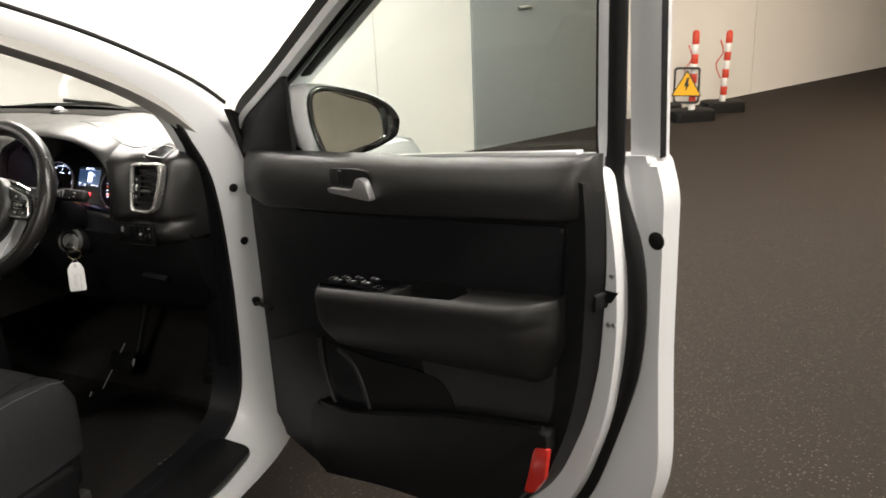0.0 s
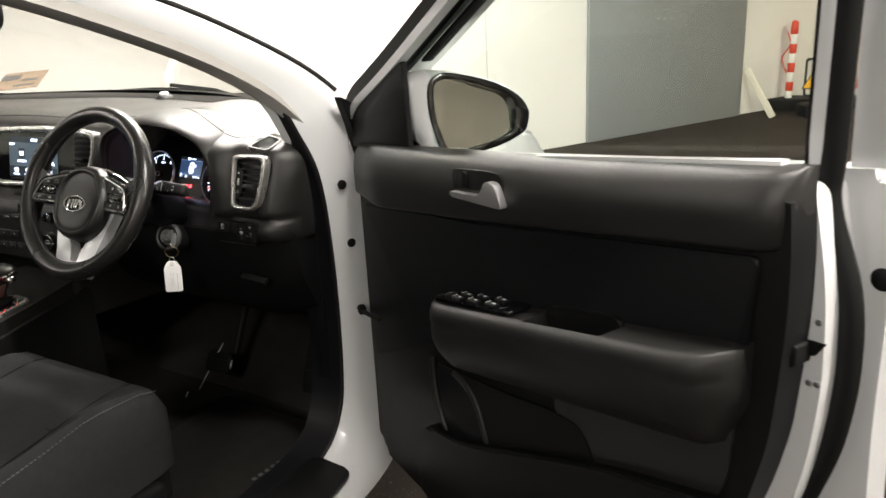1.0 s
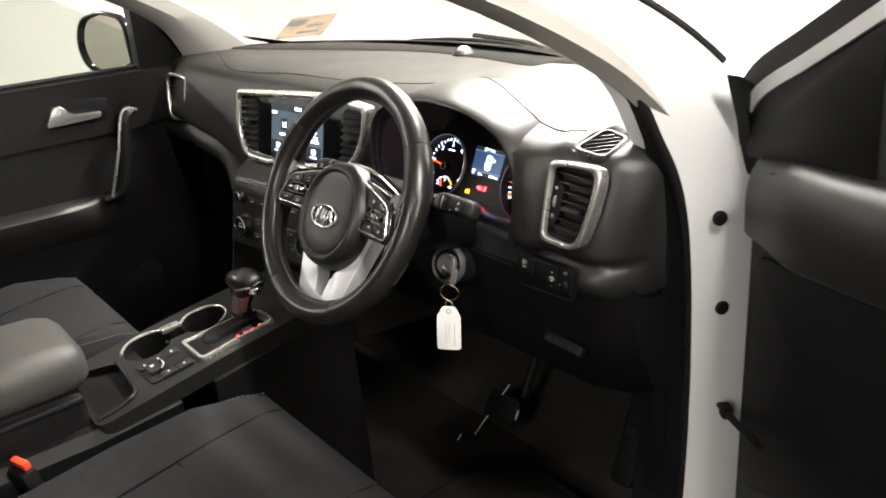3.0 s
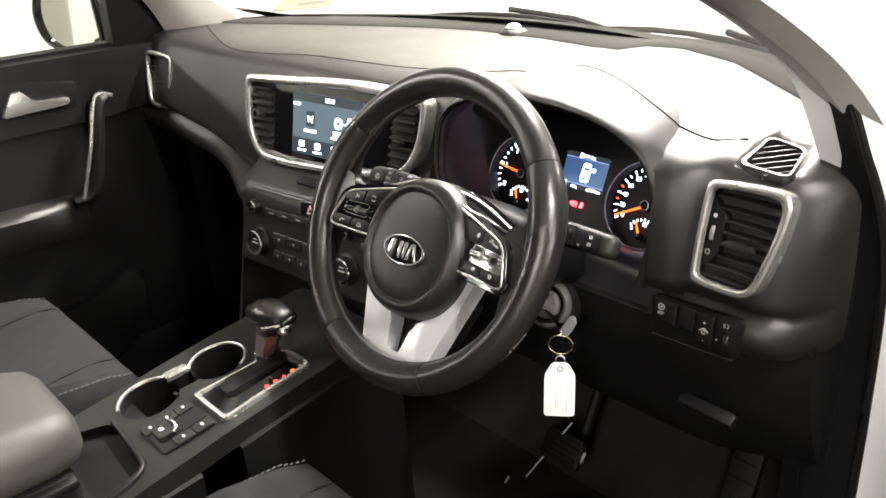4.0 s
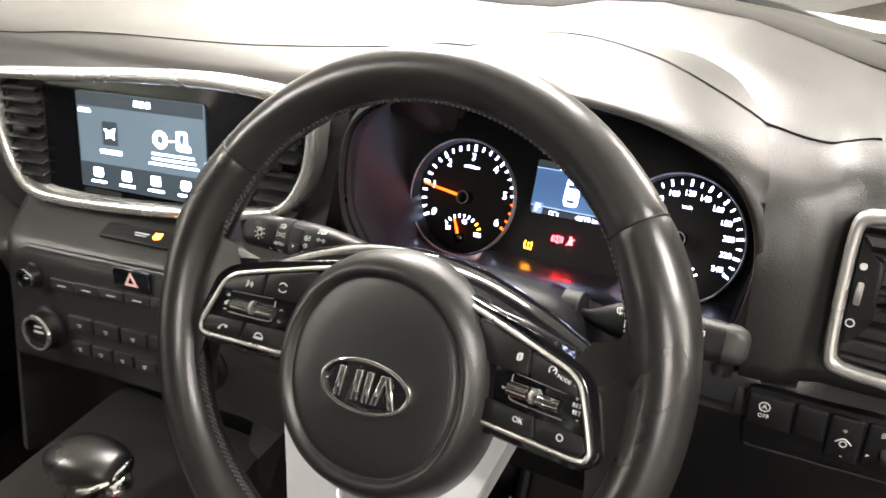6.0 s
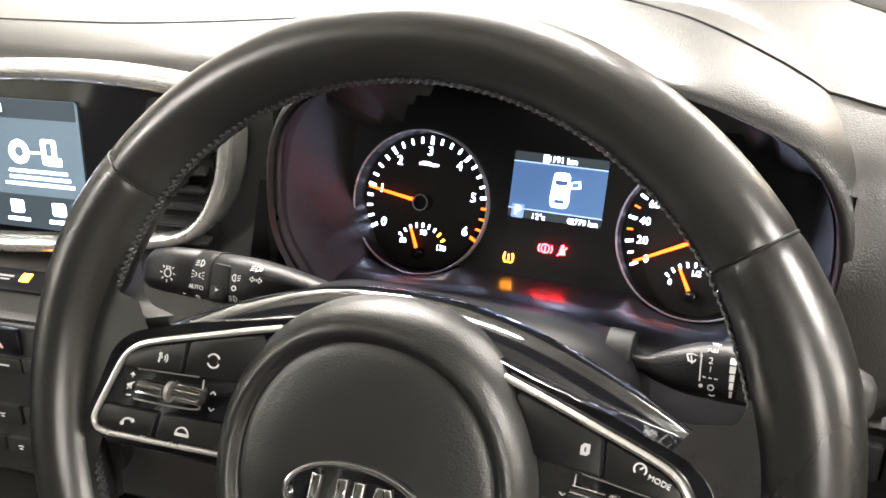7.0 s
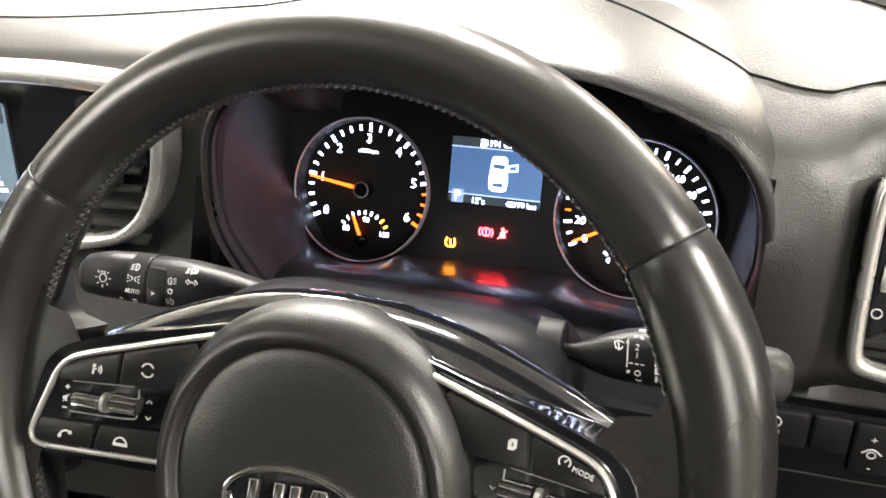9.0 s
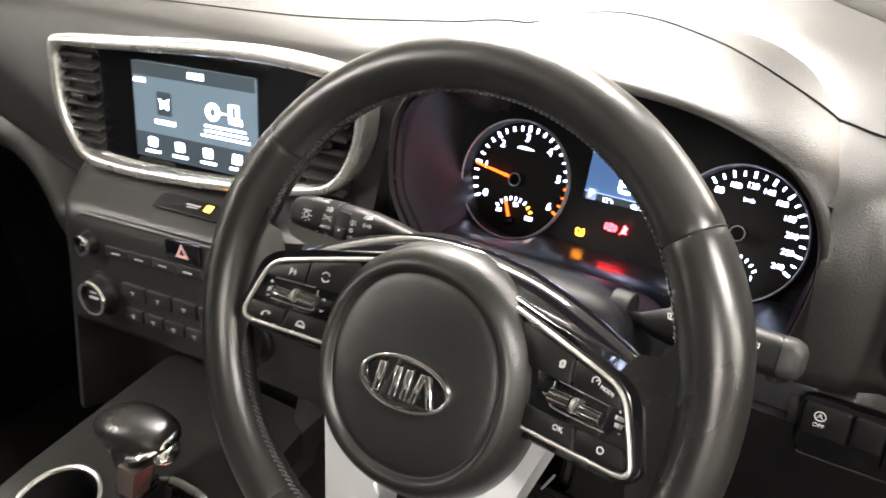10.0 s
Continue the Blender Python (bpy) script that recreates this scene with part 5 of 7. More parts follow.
ws_ = thing("wiper_stalk", 0.54, 0.11, 1.06, "black wiper stalk with grey tip and white symbols", "control stalk", "control stalks")
WROWS = ((0.080, 0.0, 0.0034, 0.0034), (0.0995, 0.0008, 0.0040, 0.0040), (0.107, 0.0014, 0.0072, 0.0072), (0.115, 0.0024, 0.0102, 0.0098), (0.123, 0.0036, 0.0122, 0.0117), (0.1335, 0.0046, 0.0133, 0.0126), (0.1345, 0.0046, 0.0136, 0.0129), (0.150, 0.0050, 0.0135, 0.0124), (0.165, 0.0050, 0.0130, 0.0118), (0.184, 0.0048, 0.0124, 0.0112))
part("lever", loft(stalk_rings(WROWS), True, True), HARD, ws_, m=SM.copy(), sharp=60)
part("tip", loft(stalk_rings(((0.1848, 0.0048, 0.0126, 0.0114), (0.1905, 0.0050, 0.0122, 0.0110), (0.1955, 0.0050, 0.0100, 0.009), (0.1978, 0.0050, 0.006, 0.005))), True, True), material("grey_tip", (0.014, 0.014, 0.0135), 0.45, spec=0.25), ws_, "grey end cap", m=SM.copy(), sharp=60)
part("tip_line", loft(stalk_rings(((0.1836, 0.0048, 0.0120, 0.0108), (0.1850, 0.0048, 0.0120, 0.0108))), True, True), DEEP, ws_, m=SM.copy())
for wd, dx, dy, sz in (("2", 0.1296, 0.0098, 0.0042), ("1", 0.1299, 0.0060, 0.0042), ("PULL", 0.1300, 0.0142, 0.0022)):
    lettering("mark", wd, sz, PRINT, ws_, on_stalk(WROWS, dx, dy))
for x, y, r in ((0.1312, -0.0020, 0.0015), (0.1590, -0.0028, 0.0014)):
    part("mark", frame_ring(circle(r, 16), circle(r * 0.66, 16), 0, 0.0003), PRINT, ws_, m=on_stalk(WROWS, x, y))
part("mark", join(frame_ring([(-0.0016, -0.0018), (0.0012, -0.0018), (0.0026, 0.0014), (0.0, 0.0023), (-0.0028, 0.0014)], [(-0.0011, -0.0013), (0.0008, -0.0013), (0.0020, 0.0011), (0.0, 0.0018), (-0.0022, 0.0011)], 0, 0.0003), stroke([(0.0002, -0.0026), (-0.0006, 0.0012)], 0.0005)), PRINT, ws_, "wiper symbol", m=on_stalk(WROWS, 0.1214, 0.0094))
part("mark", join(stroke([(0.0, -0.0058), (-0.0008, 0.0060)], 0.0006), slab([(-0.0018, 0.0052), (-0.0001, 0.0052), (-0.0010, 0.0074)], 0, 0.0003)), PRINT, ws_, "long arrow", m=on_stalk(WROWS, 0.1260, 0.0058))
part("mark", slab(circle(0.0009, 12), 0, 0.0003), PRINT, ws_, m=on_stalk(WROWS, 0.1268, -0.0020))
part("mark", bars([(-0.0026, 0, 0.0016, 0.0005), (0, 0, 0.0016, 0.0005), (0.0026, 0, 0.0016, 0.0005)], 0.0003), PRINT, ws_, m=on_stalk(WROWS, 0.1303, 0.0022))
part("mark", stroke(arc(0.0012, 200, 340), 0.0005), PRINT, ws_, m=on_stalk(WROWS, 0.1320, -0.0048))
part("mark", frame_ring([(-0.0016, -0.0007), (0.0012, -0.0007), (0.0020, 0.0010), (-0.0022, 0.0010)], [(-0.0011, -0.0003), (0.0009, -0.0003), (0.0014, 0.0006), (-0.0016, 0.0006)], 0, 0.0003), PRINT, ws_, m=on_stalk(WROWS, 0.1312, 0.0168))
for y, w in ((0.0114, 0.0028), (0.0077, 0.0026), (0.0040, 0.0021), (0.0004, 0.0017), (-0.0034, 0.0012)):
    part("mark", bars([(0, 0, w, 0.0031)], 0.0003), PRINT, ws_, "interval bar", m=on_stalk(WROWS, 0.1390 - 0.0002 * (y - 0.0114) / 0.0037, y))
part("thumb_slot", lift(slab(rr(0.0105, 0.0205, 0.0015), 0, 0.0026, 0.0006), pose(0.1475, 0.0050, 0.0106)), RUBBER, ws_, "dark thumb slot", m=SM.copy())
part("thumb_wheel", lift(lathe([(0.0, -0.0038), (0.0088, -0.0038), (0.0094, -0.0030), (0.0094, 0.0030), (0.0088, 0.0038), (0.0, 0.0038)], 12), pose(0.1475, 0.0058, 0.0056, 0, 90, 0)), HARD, ws_, "black thumb wheel", m=SM.copy())
for x, y in ((0.1715, 0.0085), (0.1715, 0.0010)):
    part("mark", join(frame_ring([(-0.0020, -0.0016), (0.0020, -0.0016), (0.0020, 0.0016), (-0.0020, 0.0016)], [(-0.0015, -0.0011), (0.0015, -0.0011), (0.0015, 0.0011), (-0.0015, 0.0011)], 0, 0.0003), stroke([(-0.0012, -0.0016), (0.0012, 0.0010)], 0.0004)), PRINT, ws_, "rear wiper symbol", m=on_stalk(WROWS, x, y))
part("socket", lift(lathe([(0.0112, -0.006), (0.0114, 0.0050), (0.0120, 0.0060), (0.0127, 0.0056), (0.0132, 0.0035), (0.0134, -0.006)], 28, False), pose(0.088, 0.0022, 0.0, 0, 90, 0)), RUBBER, ws_, "round boot at the stalk's foot", m=SM.copy())
part("socket_hole", lift(slab(circle(0.0122, 24), 0, 0.002), pose(0.0915, 0.0022, 0.0, 0, 90, 0)), RUBBER, ws_, m=SM.copy())
# ignition lock and key
IM = pose(0.442, 0.172, 0.932, 70, 0, 12)
ig = thing("ignition_lock", 0.442, 0.172, 0.932, "round black ignition lock with key inserted", "ignition")
part("lock_ring", lathe([(0.032, -0.04), (0.032, 0.0), (0.029, 0.006), (0.021, 0.008), (0.019, 0.004), (0.0, 0.004)], 28), HARD, ig, m=IM.copy())
part("lock_bezel", lathe([(0.024, 0.006), (0.0245, 0.011), (0.0275, 0.012), (0.0305, 0.009), (0.0315, 0.003)], 32, False), material("grey_bezel", (0.060, 0.060, 0.060), 0.45, bump=0.1), ig, "grey lock bezel", IM.copy())
part("lock_barrel", lathe([(0.018, 0.0), (0.018, 0.010), (0.016, 0.014), (0.0, 0.014)], 24), SATIN, ig, "metal lock barrel", m=IM.copy())
ky = thing("car_key", 0.49, 0.13, 0.94, "metal car key in the ignition with a ring", "key")
part("key_blade", tube([(0.447, 0.160, 0.934), (0.506, 0.121, 0.941)], 0.0050, 8, flat=0.5), CHROME, ky)
part("key_head", loft([[(x + q[0], y, z + q[1]) for q in rr(w, 0.006, 0.0028, n=3)] for x, y, z, w in ((0.5045, 0.1210, 0.934, 0.007), (0.5075, 0.1198, 0.939, 0.0125), (0.5155, 0.1175, 0.950, 0.0130), (0.5230, 0.1155, 0.962, 0.0120), (0.5250, 0.1150, 0.966, 0.007))]), SILVERP, ky, "bright metal key head", sharp=60)
part("key_ring", tube([Vector((0.5065, 0.1150, 0.925)) + Vector((0.0115 * math.cos(a), 0.0075 * math.cos(a), 0.0125 * math.sin(a))) for a in np.linspace(0, 2 * math.pi, 25)[:-1]], 0.0012, 6, True), material("brass_ring", (0.55, 0.45, 0.28), 0.25, metal=1.0), ky, "thin brass key ring")
part("ring_link", tube([Vector((0.5115, 0.1080, 0.909)) + Vector((0.0045 * math.cos(a), 0.003 * math.cos(a), 0.0065 * math.sin(a))) for a in np.linspace(0, 2 * math.pi, 17)[:-1]], 0.0011, 6, True), STEEL, ky)
tg = thing("key_tag", 0.518, 0.10, 0.875, "white plastic key tag hanging from the key ring", "key tag")
TM = axes((0.76, 0.65, -0.03), (0.63, -0.75, 0.16), (0.5165, 0.1005, 0.876))
part("tag_plate", slab(rounded([(-0.0175, -0.033), (0.0175, -0.033), (0.0175, 0.018), (0.009, 0.033), (-0.009, 0.033), (-0.0175, 0.018)], 0.004), -0.0015, 0.0015, 0.0008), TAG, tg, m=TM.copy())
part("tag_eye", frame_ring(circle(0.004, 16, 0, 0.026), circle(0.0022, 16, 0, 0.026), 0.0015, 0.0022), STEEL, tg, m=TM.copy())
part("tag_writing", bars([(-0.0045, -0.006, 0.0006, 0.034), (-0.0020, -0.008, 0.0005, 0.028), (0.0010, -0.006, 0.0006, 0.026), (0.0085, -0.010, 0.0010, 0.034)], 0.0003), FAINT, tg, "small unreadable print", m=TM @ pose(0, 0, 0.0016))

# ---- open driver door: plane frame (along the door, up, towards the cabin) ----
DM = pose(0.86, 0.42, 0, 0, 0, -27.3)
DP = DM @ pose(0, 0, 0, 90, 0, 0)
door = thing("driver_door", 0.86, 0.42, 0.4, "wide-open white driver door with black trim panel", "car door")


def dpart(name, bm, mat, label="", parent=None, sharp=38):
    return part(name, bm, mat, parent or door, label, DP.copy(), sharp)


edge_r = cat([(1.098, 1.66), (1.101, 1.46), (1.113, 1.275)], 4)
outline = rounded([(-0.07, 0.42), (0.10, 0.37), (0.60, 0.45), (0.93, 0.56), (1.06, 0.62), (1.108, 0.74), (1.096, 0.96), (1.094, 1.20), (1.075, 1.255), (0.3, 1.14), (-0.07, 1.11)], [0.03, 0.1, 0.1, 0.1, 0.1, 0.1, 0.05, 0.02, 0.015, 0.05, 0.03])
dpart("outer_skin", slab(outline, -0.058, -0.02, 0.012, 3), WHITE, "white outer door skin")
flange = rounded([(-0.045, 0.45), (0.10, 0.40), (0.60, 0.48), (0.90, 0.57), (0.985, 0.68), (1.050, 0.86), (1.064, 1.0), (1.058, 1.12), (1.030, 1.24), (0.3, 1.14), (-0.045, 1.11)], [0.03, 0.1, 0.1, 0.12, 0.1, 0.1, 0.05, 0.05, 0.015, 0.05, 0.03])
dpart("inner_shell", slab(flange, -0.02, 0.035, 0.008, 3), WHITE, "white inner door shell")
seal = cat([(1.024, 1.66), (1.024, 1.46), (1.026, 1.275), (1.027, 1.21), (1.062, 1.12), (1.072, 1.04), (1.068, 0.96), (1.052, 0.885), (1.0, 0.73), (0.965, 0.66), (0.90, 0.585), (0.75, 0.52), (0.5, 0.455)], 5)
dpart("edge_seal", tube([(p[0], p[1], 0.002) for p in seal], 0.0150, 10, flat=0.8), RUBBER, "black rubber edge seal")
# window frame
front = cat([(-0.040, 1.085), (-0.036, 1.15), (0.0, 1.198), (0.085, 1.247), (0.19, 1.308), (0.44, 1.460), (0.62, 1.56), (0.80, 1.62), (0.93, 1.64), (0.985, 1.62), (1.000, 1.55), (1.000, 1.45), (1.003, 1.25)], 5)
dpart("frame_inner", strip(front[:44], 0.0, 0.017, 0.040, 0.062, 0.005), WHITE, "white window frame")
dpart("frame_inner_rear", strip(front[42:], 0.0, 0.017, -0.012, 0.012, 0.004), WHITE, "white window frame")
dpart("frame_seal", strip(front[:44], 0.0175, 0.046, 0.0, 0.056, 0.008), RUBBER, "black rubber frame seal")
dpart("frame_outer", strip(front[5:46], 0.010, 0.046, -0.055, -0.002, 0.006), WHITE, "white outer window frame")
dpart("frame_rear", strip([(1.041, 1.66), (1.041, 1.45), (1.048, 1.24)], -0.022, 0.030, -0.05, -0.03, 0.004), WHITE)
dpart("frame_edge", strip([(1.041, 1.66), (1.041, 1.45), (1.048, 1.25)], 0.0302, 0.0320, -0.040, -0.028, 0.0005), RUBBER, "thin black edge strip")
dpart("window_run", strip(front[20:], -0.006, 0.0, -0.012, 0.010, 0.002), RUBBER, "black window channel")
dpart("belt_strip", strip([(0.06, 1.130), (0.30, 1.150), (0.725, 1.219), (1.0, 1.262)], -0.03, 0.002, 0.040, 0.054, 0.003), WHITE, "white belt ledge under the window")
g = dpart("window_pane", slab(rounded([(0.14, 1.11), (1.003, 1.25), (1.0, 1.62), (0.80, 1.62), (0.43, 1.466), (0.14, 1.30)], 0.01), 0, 0.004), TINT, "lightly tinted window glass")
g.visible_shadow = False
dpart("mirror_sail", slab([(0.206, 1.150), (0.196, 1.306)] + [(p[0], p[1]) for p in front[4:21]][::-1] + [(-0.03, 1.115)], 0.046, 0.058, 0.004), HARD, "black mirror sail cover")
# trim panel
low = rounded([(0.028, 0.415), (0.26, 0.395), (0.55, 0.505), (0.75, 0.56), (0.90, 0.64), (0.958, 0.714), (1.012, 0.841), (1.034, 0.944), (1.040, 1.03), (1.043, 1.10), (1.040, 1.18), (1.030, 1.258), (0.70, 1.205), (0.30, 1.155), (0.028, 1.118)], [0.04, 0.1, 0.1, 0.1, 0.08, 0.06, 0.05, 0.03, 0.03, 0.03, 0.03, 0.03, 0.0, 0.0, 0.03])
dpart("trim_panel", slab(low, 0.036, 0.0795, 0.020, 4), HARD, "black door trim panel")
rings = []
for u in list(np.linspace(0.012, 0.16, 9)) + list(np.linspace(0.2, 0.98, 14)) + [1.0, 1.012, 1.022, 1.029, 1.034, 1.036]:
    zb = float(np.interp(u, [0.0, 0.14, 0.45, 0.80, 1.036], [1.022, 1.023, 1.072, 1.134, 1.1745]))
    zu = float(np.interp(u, [0.0, 0.30, 0.70, 1.036], [1.128, 1.163, 1.212, 1.264]))
    k = min(1.0, u / 0.15)
    f = 0.081 + 0.019 * k * k * (3 - 2 * k)
    if u > 0.99:
        f = 0.052 + 0.048 * math.sqrt(max(0.0, 1 - ((u - 0.99) / 0.046) ** 2))
    w = f - 0.042
    rings.append([(u, zb, 0.040), (u, zb, 0.040 + 0.80 * w), (u, zb + 0.003, 0.040 + 0.95 * w), (u, zb + 0.010, f), (u, 0.5 * (zb + zu), f + 0.001), (u, zu - 0.035, f - 0.03 * w), (u, zu - 0.018, f - 0.13 * w), (u, zu - 0.006, f - 0.33 * w), (u, zu, f - 0.62 * w), (u, zu, 0.040)])
dpart("upper_trim", loft(rings, True, True), SOFT, "soft black upper door trim", sharp=50)
ins = rounded([(0.042, 0.66), (0.28, 0.78), (0.33, 0.80), (0.60, 0.86), (0.975, 0.93), (0.998, 1.02), (1.006, 1.163), (0.80, 1.127), (0.45, 1.066), (0.042, 1.012)], [0.03, 0.02, 0.02, 0, 0.03, 0.03, 0.01, 0, 0, 0.02])
dpart("panel_insert", slab(ins, 0.07, 0.086, 0.006, 3), DEEP, "matt black panel insert")
dpart("pocket_panel", slab(rounded([(0.66, 0.80), (0.745, 0.79), (0.762, 0.745), (0.94, 0.78), (0.986, 0.86), (0.99, 0.95), (0.66, 0.90)], [0.02, 0.05, 0.02, 0.03, 0.03, 0.02, 0.02]), 0.07, 0.0845, 0.004, 2), SOFT, "grey-black flat panel behind the pocket")
# armrest with a sunk pull cup
def zt(u):
    return 0.9145 + 0.228 * (u - 0.38)


rings = []
for u in sorted(list(np.linspace(0.345, 1.005, 26)) + [0.650, 0.656, 0.662, 0.668, 0.796, 0.802, 0.808, 0.814]):
    z = zt(u)
    e = min(1.0, max(0.0, (u - 0.335) / 0.075)) ** 0.6 * math.sqrt(max(0.05, 1 - max(0.0, (u - 0.955) / 0.052) ** 2))
    d = 0.074 * e
    h = 0.05 + 0.095 * e
    cup = 0.05 * min(1.0, max(0.0, (u - 0.653) / 0.012)) * min(1.0, max(0.0, (0.811 - u) / 0.012))
    o = 0.079
    rings.append([(u, z + 0.002, o), (u, z + 0.002, o + d * 0.10), (u, z - cup, o + d * 0.16), (u, z - 0.001 - cup, o + d * 0.72), (u, z - 0.001, o + d * 0.80), (u, z - 0.005, o + d * 0.93), (u, z - 0.014, o + d), (u, z - 0.030, o + d * 1.01), (u, z - 0.0355, o + d * 0.97), (u, z - 0.040, o + d * 0.985), (u, z - 0.065, o + d * 0.97), (u, z - h * 0.66, o + d * 0.83), (u, z - h * 0.85, o + d * 0.55), (u, z - h * 0.97, o + d * 0.2), (u, z - h, o)])
dpart("armrest", loft(rings, True, True), material("armrest_black", (0.016, 0.0155, 0.015), 0.50, bump=0.25, grain=1100, cells=True, spec=0.32), "black padded armrest with a pull cup", sharp=48)
dpart("pull_cup_wall", slab(rounded([(0.640, zt(0.640) - 0.03), (0.812, zt(0.812) - 0.03), (0.810, zt(0.810) + 0.006), (0.790, zt(0.790) + 0.012), (0.672, zt(0.672) + 0.014), (0.646, zt(0.646) + 0.002)], [0.0, 0.0, 0.01, 0.015, 0.02, 0.01]), 0.080, 0.094, 0.005, 3), HARD, "raised wall of the pull cup")
SWQ = DM @ pose(0.500, -0.112, zt(0.500) + 0.003, 0, -12.8, 0)
sw = part("switch_panel", lift(slab(rounded([(-0.118, -0.018), (0.118, -0.024), (0.118, 0.026), (-0.105, 0.024)], 0.012), 0, 0.005, 0.002), SWQ), GLOSS, door, "black window switch panel")
for i, (du, dn) in enumerate(((-0.085, 0.002), (-0.045, 0.010), (-0.045, -0.009), (0.0, 0.012), (0.005, -0.010), (0.055, 0.012), (0.060, -0.012))):
    mm_ = SWQ @ pose(du, dn, 0.005)
    if i == 0:
        part("mirror_knob", lathe([(0.011, 0), (0.011, 0.004), (0.009, 0.006), (0, 0.006)], 20), HARD, sw, m=mm_)
        part("mark", lift(bars([(0, 0, 0.008, 0.0012)]), pose(0, 0, 0.0065)), PRINT, sw, m=mm_)
    else:
        part("window_switch", lift(block(0.026, 0.014, 0.007, 0.003), pose(0, 0, 0.002, 0, 8, 0)), HARD, sw, m=mm_)
        part("mark", lift(bars([(0.006, 0, 0.006, 0.0042), (-0.0085, 0, 0.0014, 0.0105)]), pose(0, 0, 0.0064, 0, 8, 0)), TAG, sw, "white window symbol", m=mm_)
# inside handle
dpart("handle_cup", lift(slab(rounded([(0.388, 1.138), (0.396, 1.096), (0.536, 1.108), (0.528, 1.152), (0.49, 1.152)], [0.012, 0.012, 0.01, 0.015, 0.02]), 0.09, 0.1008, 0.0005), pose(0.031, 0.019, 0)), RUBBER, "dark handle recess")
dpart("inside_handle", lift(slab(rounded([(0.398, 1.104), (0.404, 1.096), (0.543, 1.104), (0.524, 1.141), (0.496, 1.139), (0.490, 1.119), (0.476, 1.112)], [0.004, 0.004, 0.008, 0.012, 0.010, 0.012, 0.01]), 0.1012, 0.114, 0.006, 3), pose(0.031, 0.019, 0)), HANDLE, "satin silver inside handle")
dpart("lock_tab", lift(slab(rr(0.014, 0.026, 0.004, 0.430, 1.128), 0.1005, 0.106, 0.002), pose(0.031, 0.019, 0)), HARD)
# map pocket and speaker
# flat plate, no hollow: the pocket's shade is put in as black
dpart("map_pocket", slab(rounded([(0.31, 0.755), (0.33, 0.62), (0.45, 0.62), (0.76, 0.745), (0.741, 0.791), (0.715, 0.812), (0.65, 0.808), (0.547, 0.786), (0.426, 0.768)], [0.02, 0.04, 0.02, 0.01, 0.02, 0.03, 0.03, 0.03, 0.03]), 0.078, 0.0868), RUBBER, "flat black plate painting the shade of the pocket opening")
dpart("pocket_front", slab(rounded([(0.235, 0.46), (0.27, 0.412), (0.55, 0.512), (0.75, 0.567), (0.90, 0.648), (0.953, 0.72), (0.992, 0.81), (0.985, 0.842), (0.785, 0.780), (0.61, 0.712), (0.45, 0.645), (0.371, 0.622), (0.295, 0.612), (0.255, 0.57)], [0.03, 0.04, 0.08, 0.08, 0.06, 0.05, 0.02, 0.015, 0.05, 0.05, 0.04, 0.03, 0.02, 0.03]), 0.060, 0.104, 0.012, 3), HARD, "black pocket wall")
dpart("pocket_lip", tube([(p[0], p[1], 0.101) for p in cat([(0.30, 0.6095), (0.371, 0.619), (0.45, 0.642), (0.61, 0.708), (0.785, 0.777), (0.98, 0.838)], 5)], 0.0045, 8), HARD, "rounded lip of the pocket")
dpart("speaker_trim", tube([(p[0], p[1], 0.086) for p in cat([(0.296, 0.76), (0.301, 0.70), (0.318, 0.645), (0.342, 0.615), (0.40, 0.610)], 6)], lambda t: 0.0075 - 0.003 * t, 8), SOFT, "curved speaker trim")
dpart("speaker_trim", tube([(p[0], p[1], 0.086) for p in cat([(0.375, 0.757), (0.425, 0.742), (0.452, 0.712), (0.468, 0.675), (0.478, 0.650)], 6)], 0.0065, 8), SOFT, "curved speaker trim")
dpart("speaker_grille", slab(rounded([(0.312, 0.75), (0.325, 0.66), (0.36, 0.62), (0.45, 0.64), (0.465, 0.67), (0.44, 0.725), (0.39, 0.75)], 0.02), 0.083, 0.089, 0.003), DEEP, "black speaker grille")
dpart("reflector", slab(rounded([(0.988, 0.752), (0.966, 0.718), (0.944, 0.708), (0.955, 0.748), (0.967, 0.800), (0.996, 0.810)][::-1], 0.006), 0.0995, 0.108, 0.002), REFLECT, "red door reflector")
# latch on the rear edge
dpart("latch_case", slab(rounded([(1.012, 1.034), (1.046, 1.038), (1.046, 1.064), (1.014, 1.062)], 0.004), 0.03, 0.062, 0.003), RUBBER, "black latch slot")
dpart("latch", slab(rounded([(1.024, 1.044), (1.033, 1.045), (1.033, 1.060), (1.025, 1.060)], 0.002), 0.0625, 0.066, 0.001), STEEL, "steel latch claw")
dpart("latch_mouth", slab(rounded([(1.040, 1.046), (1.052, 1.047), (1.064, 1.066), (1.040, 1.064)], 0.003), 0.034, 0.0375, 0.001), RUBBER, "black latch slot")
for q in ((1.052, 1.088), (1.048, 1.012), (1.058, 1.014)):
    dpart("screw", lift(lathe([(0.004, 0), (0.004, 0.002), (0, 0.003)], 12), pose(q[0], q[1], 0.0345)), STEEL)
dpart("edge_plug", lift(lathe([(0.013, 0), (0.013, 0.002), (0.008, 0.004), (0, 0.004)], 18), pose(1.085, 1.135, -0.02)), RUBBER, "black round plug")
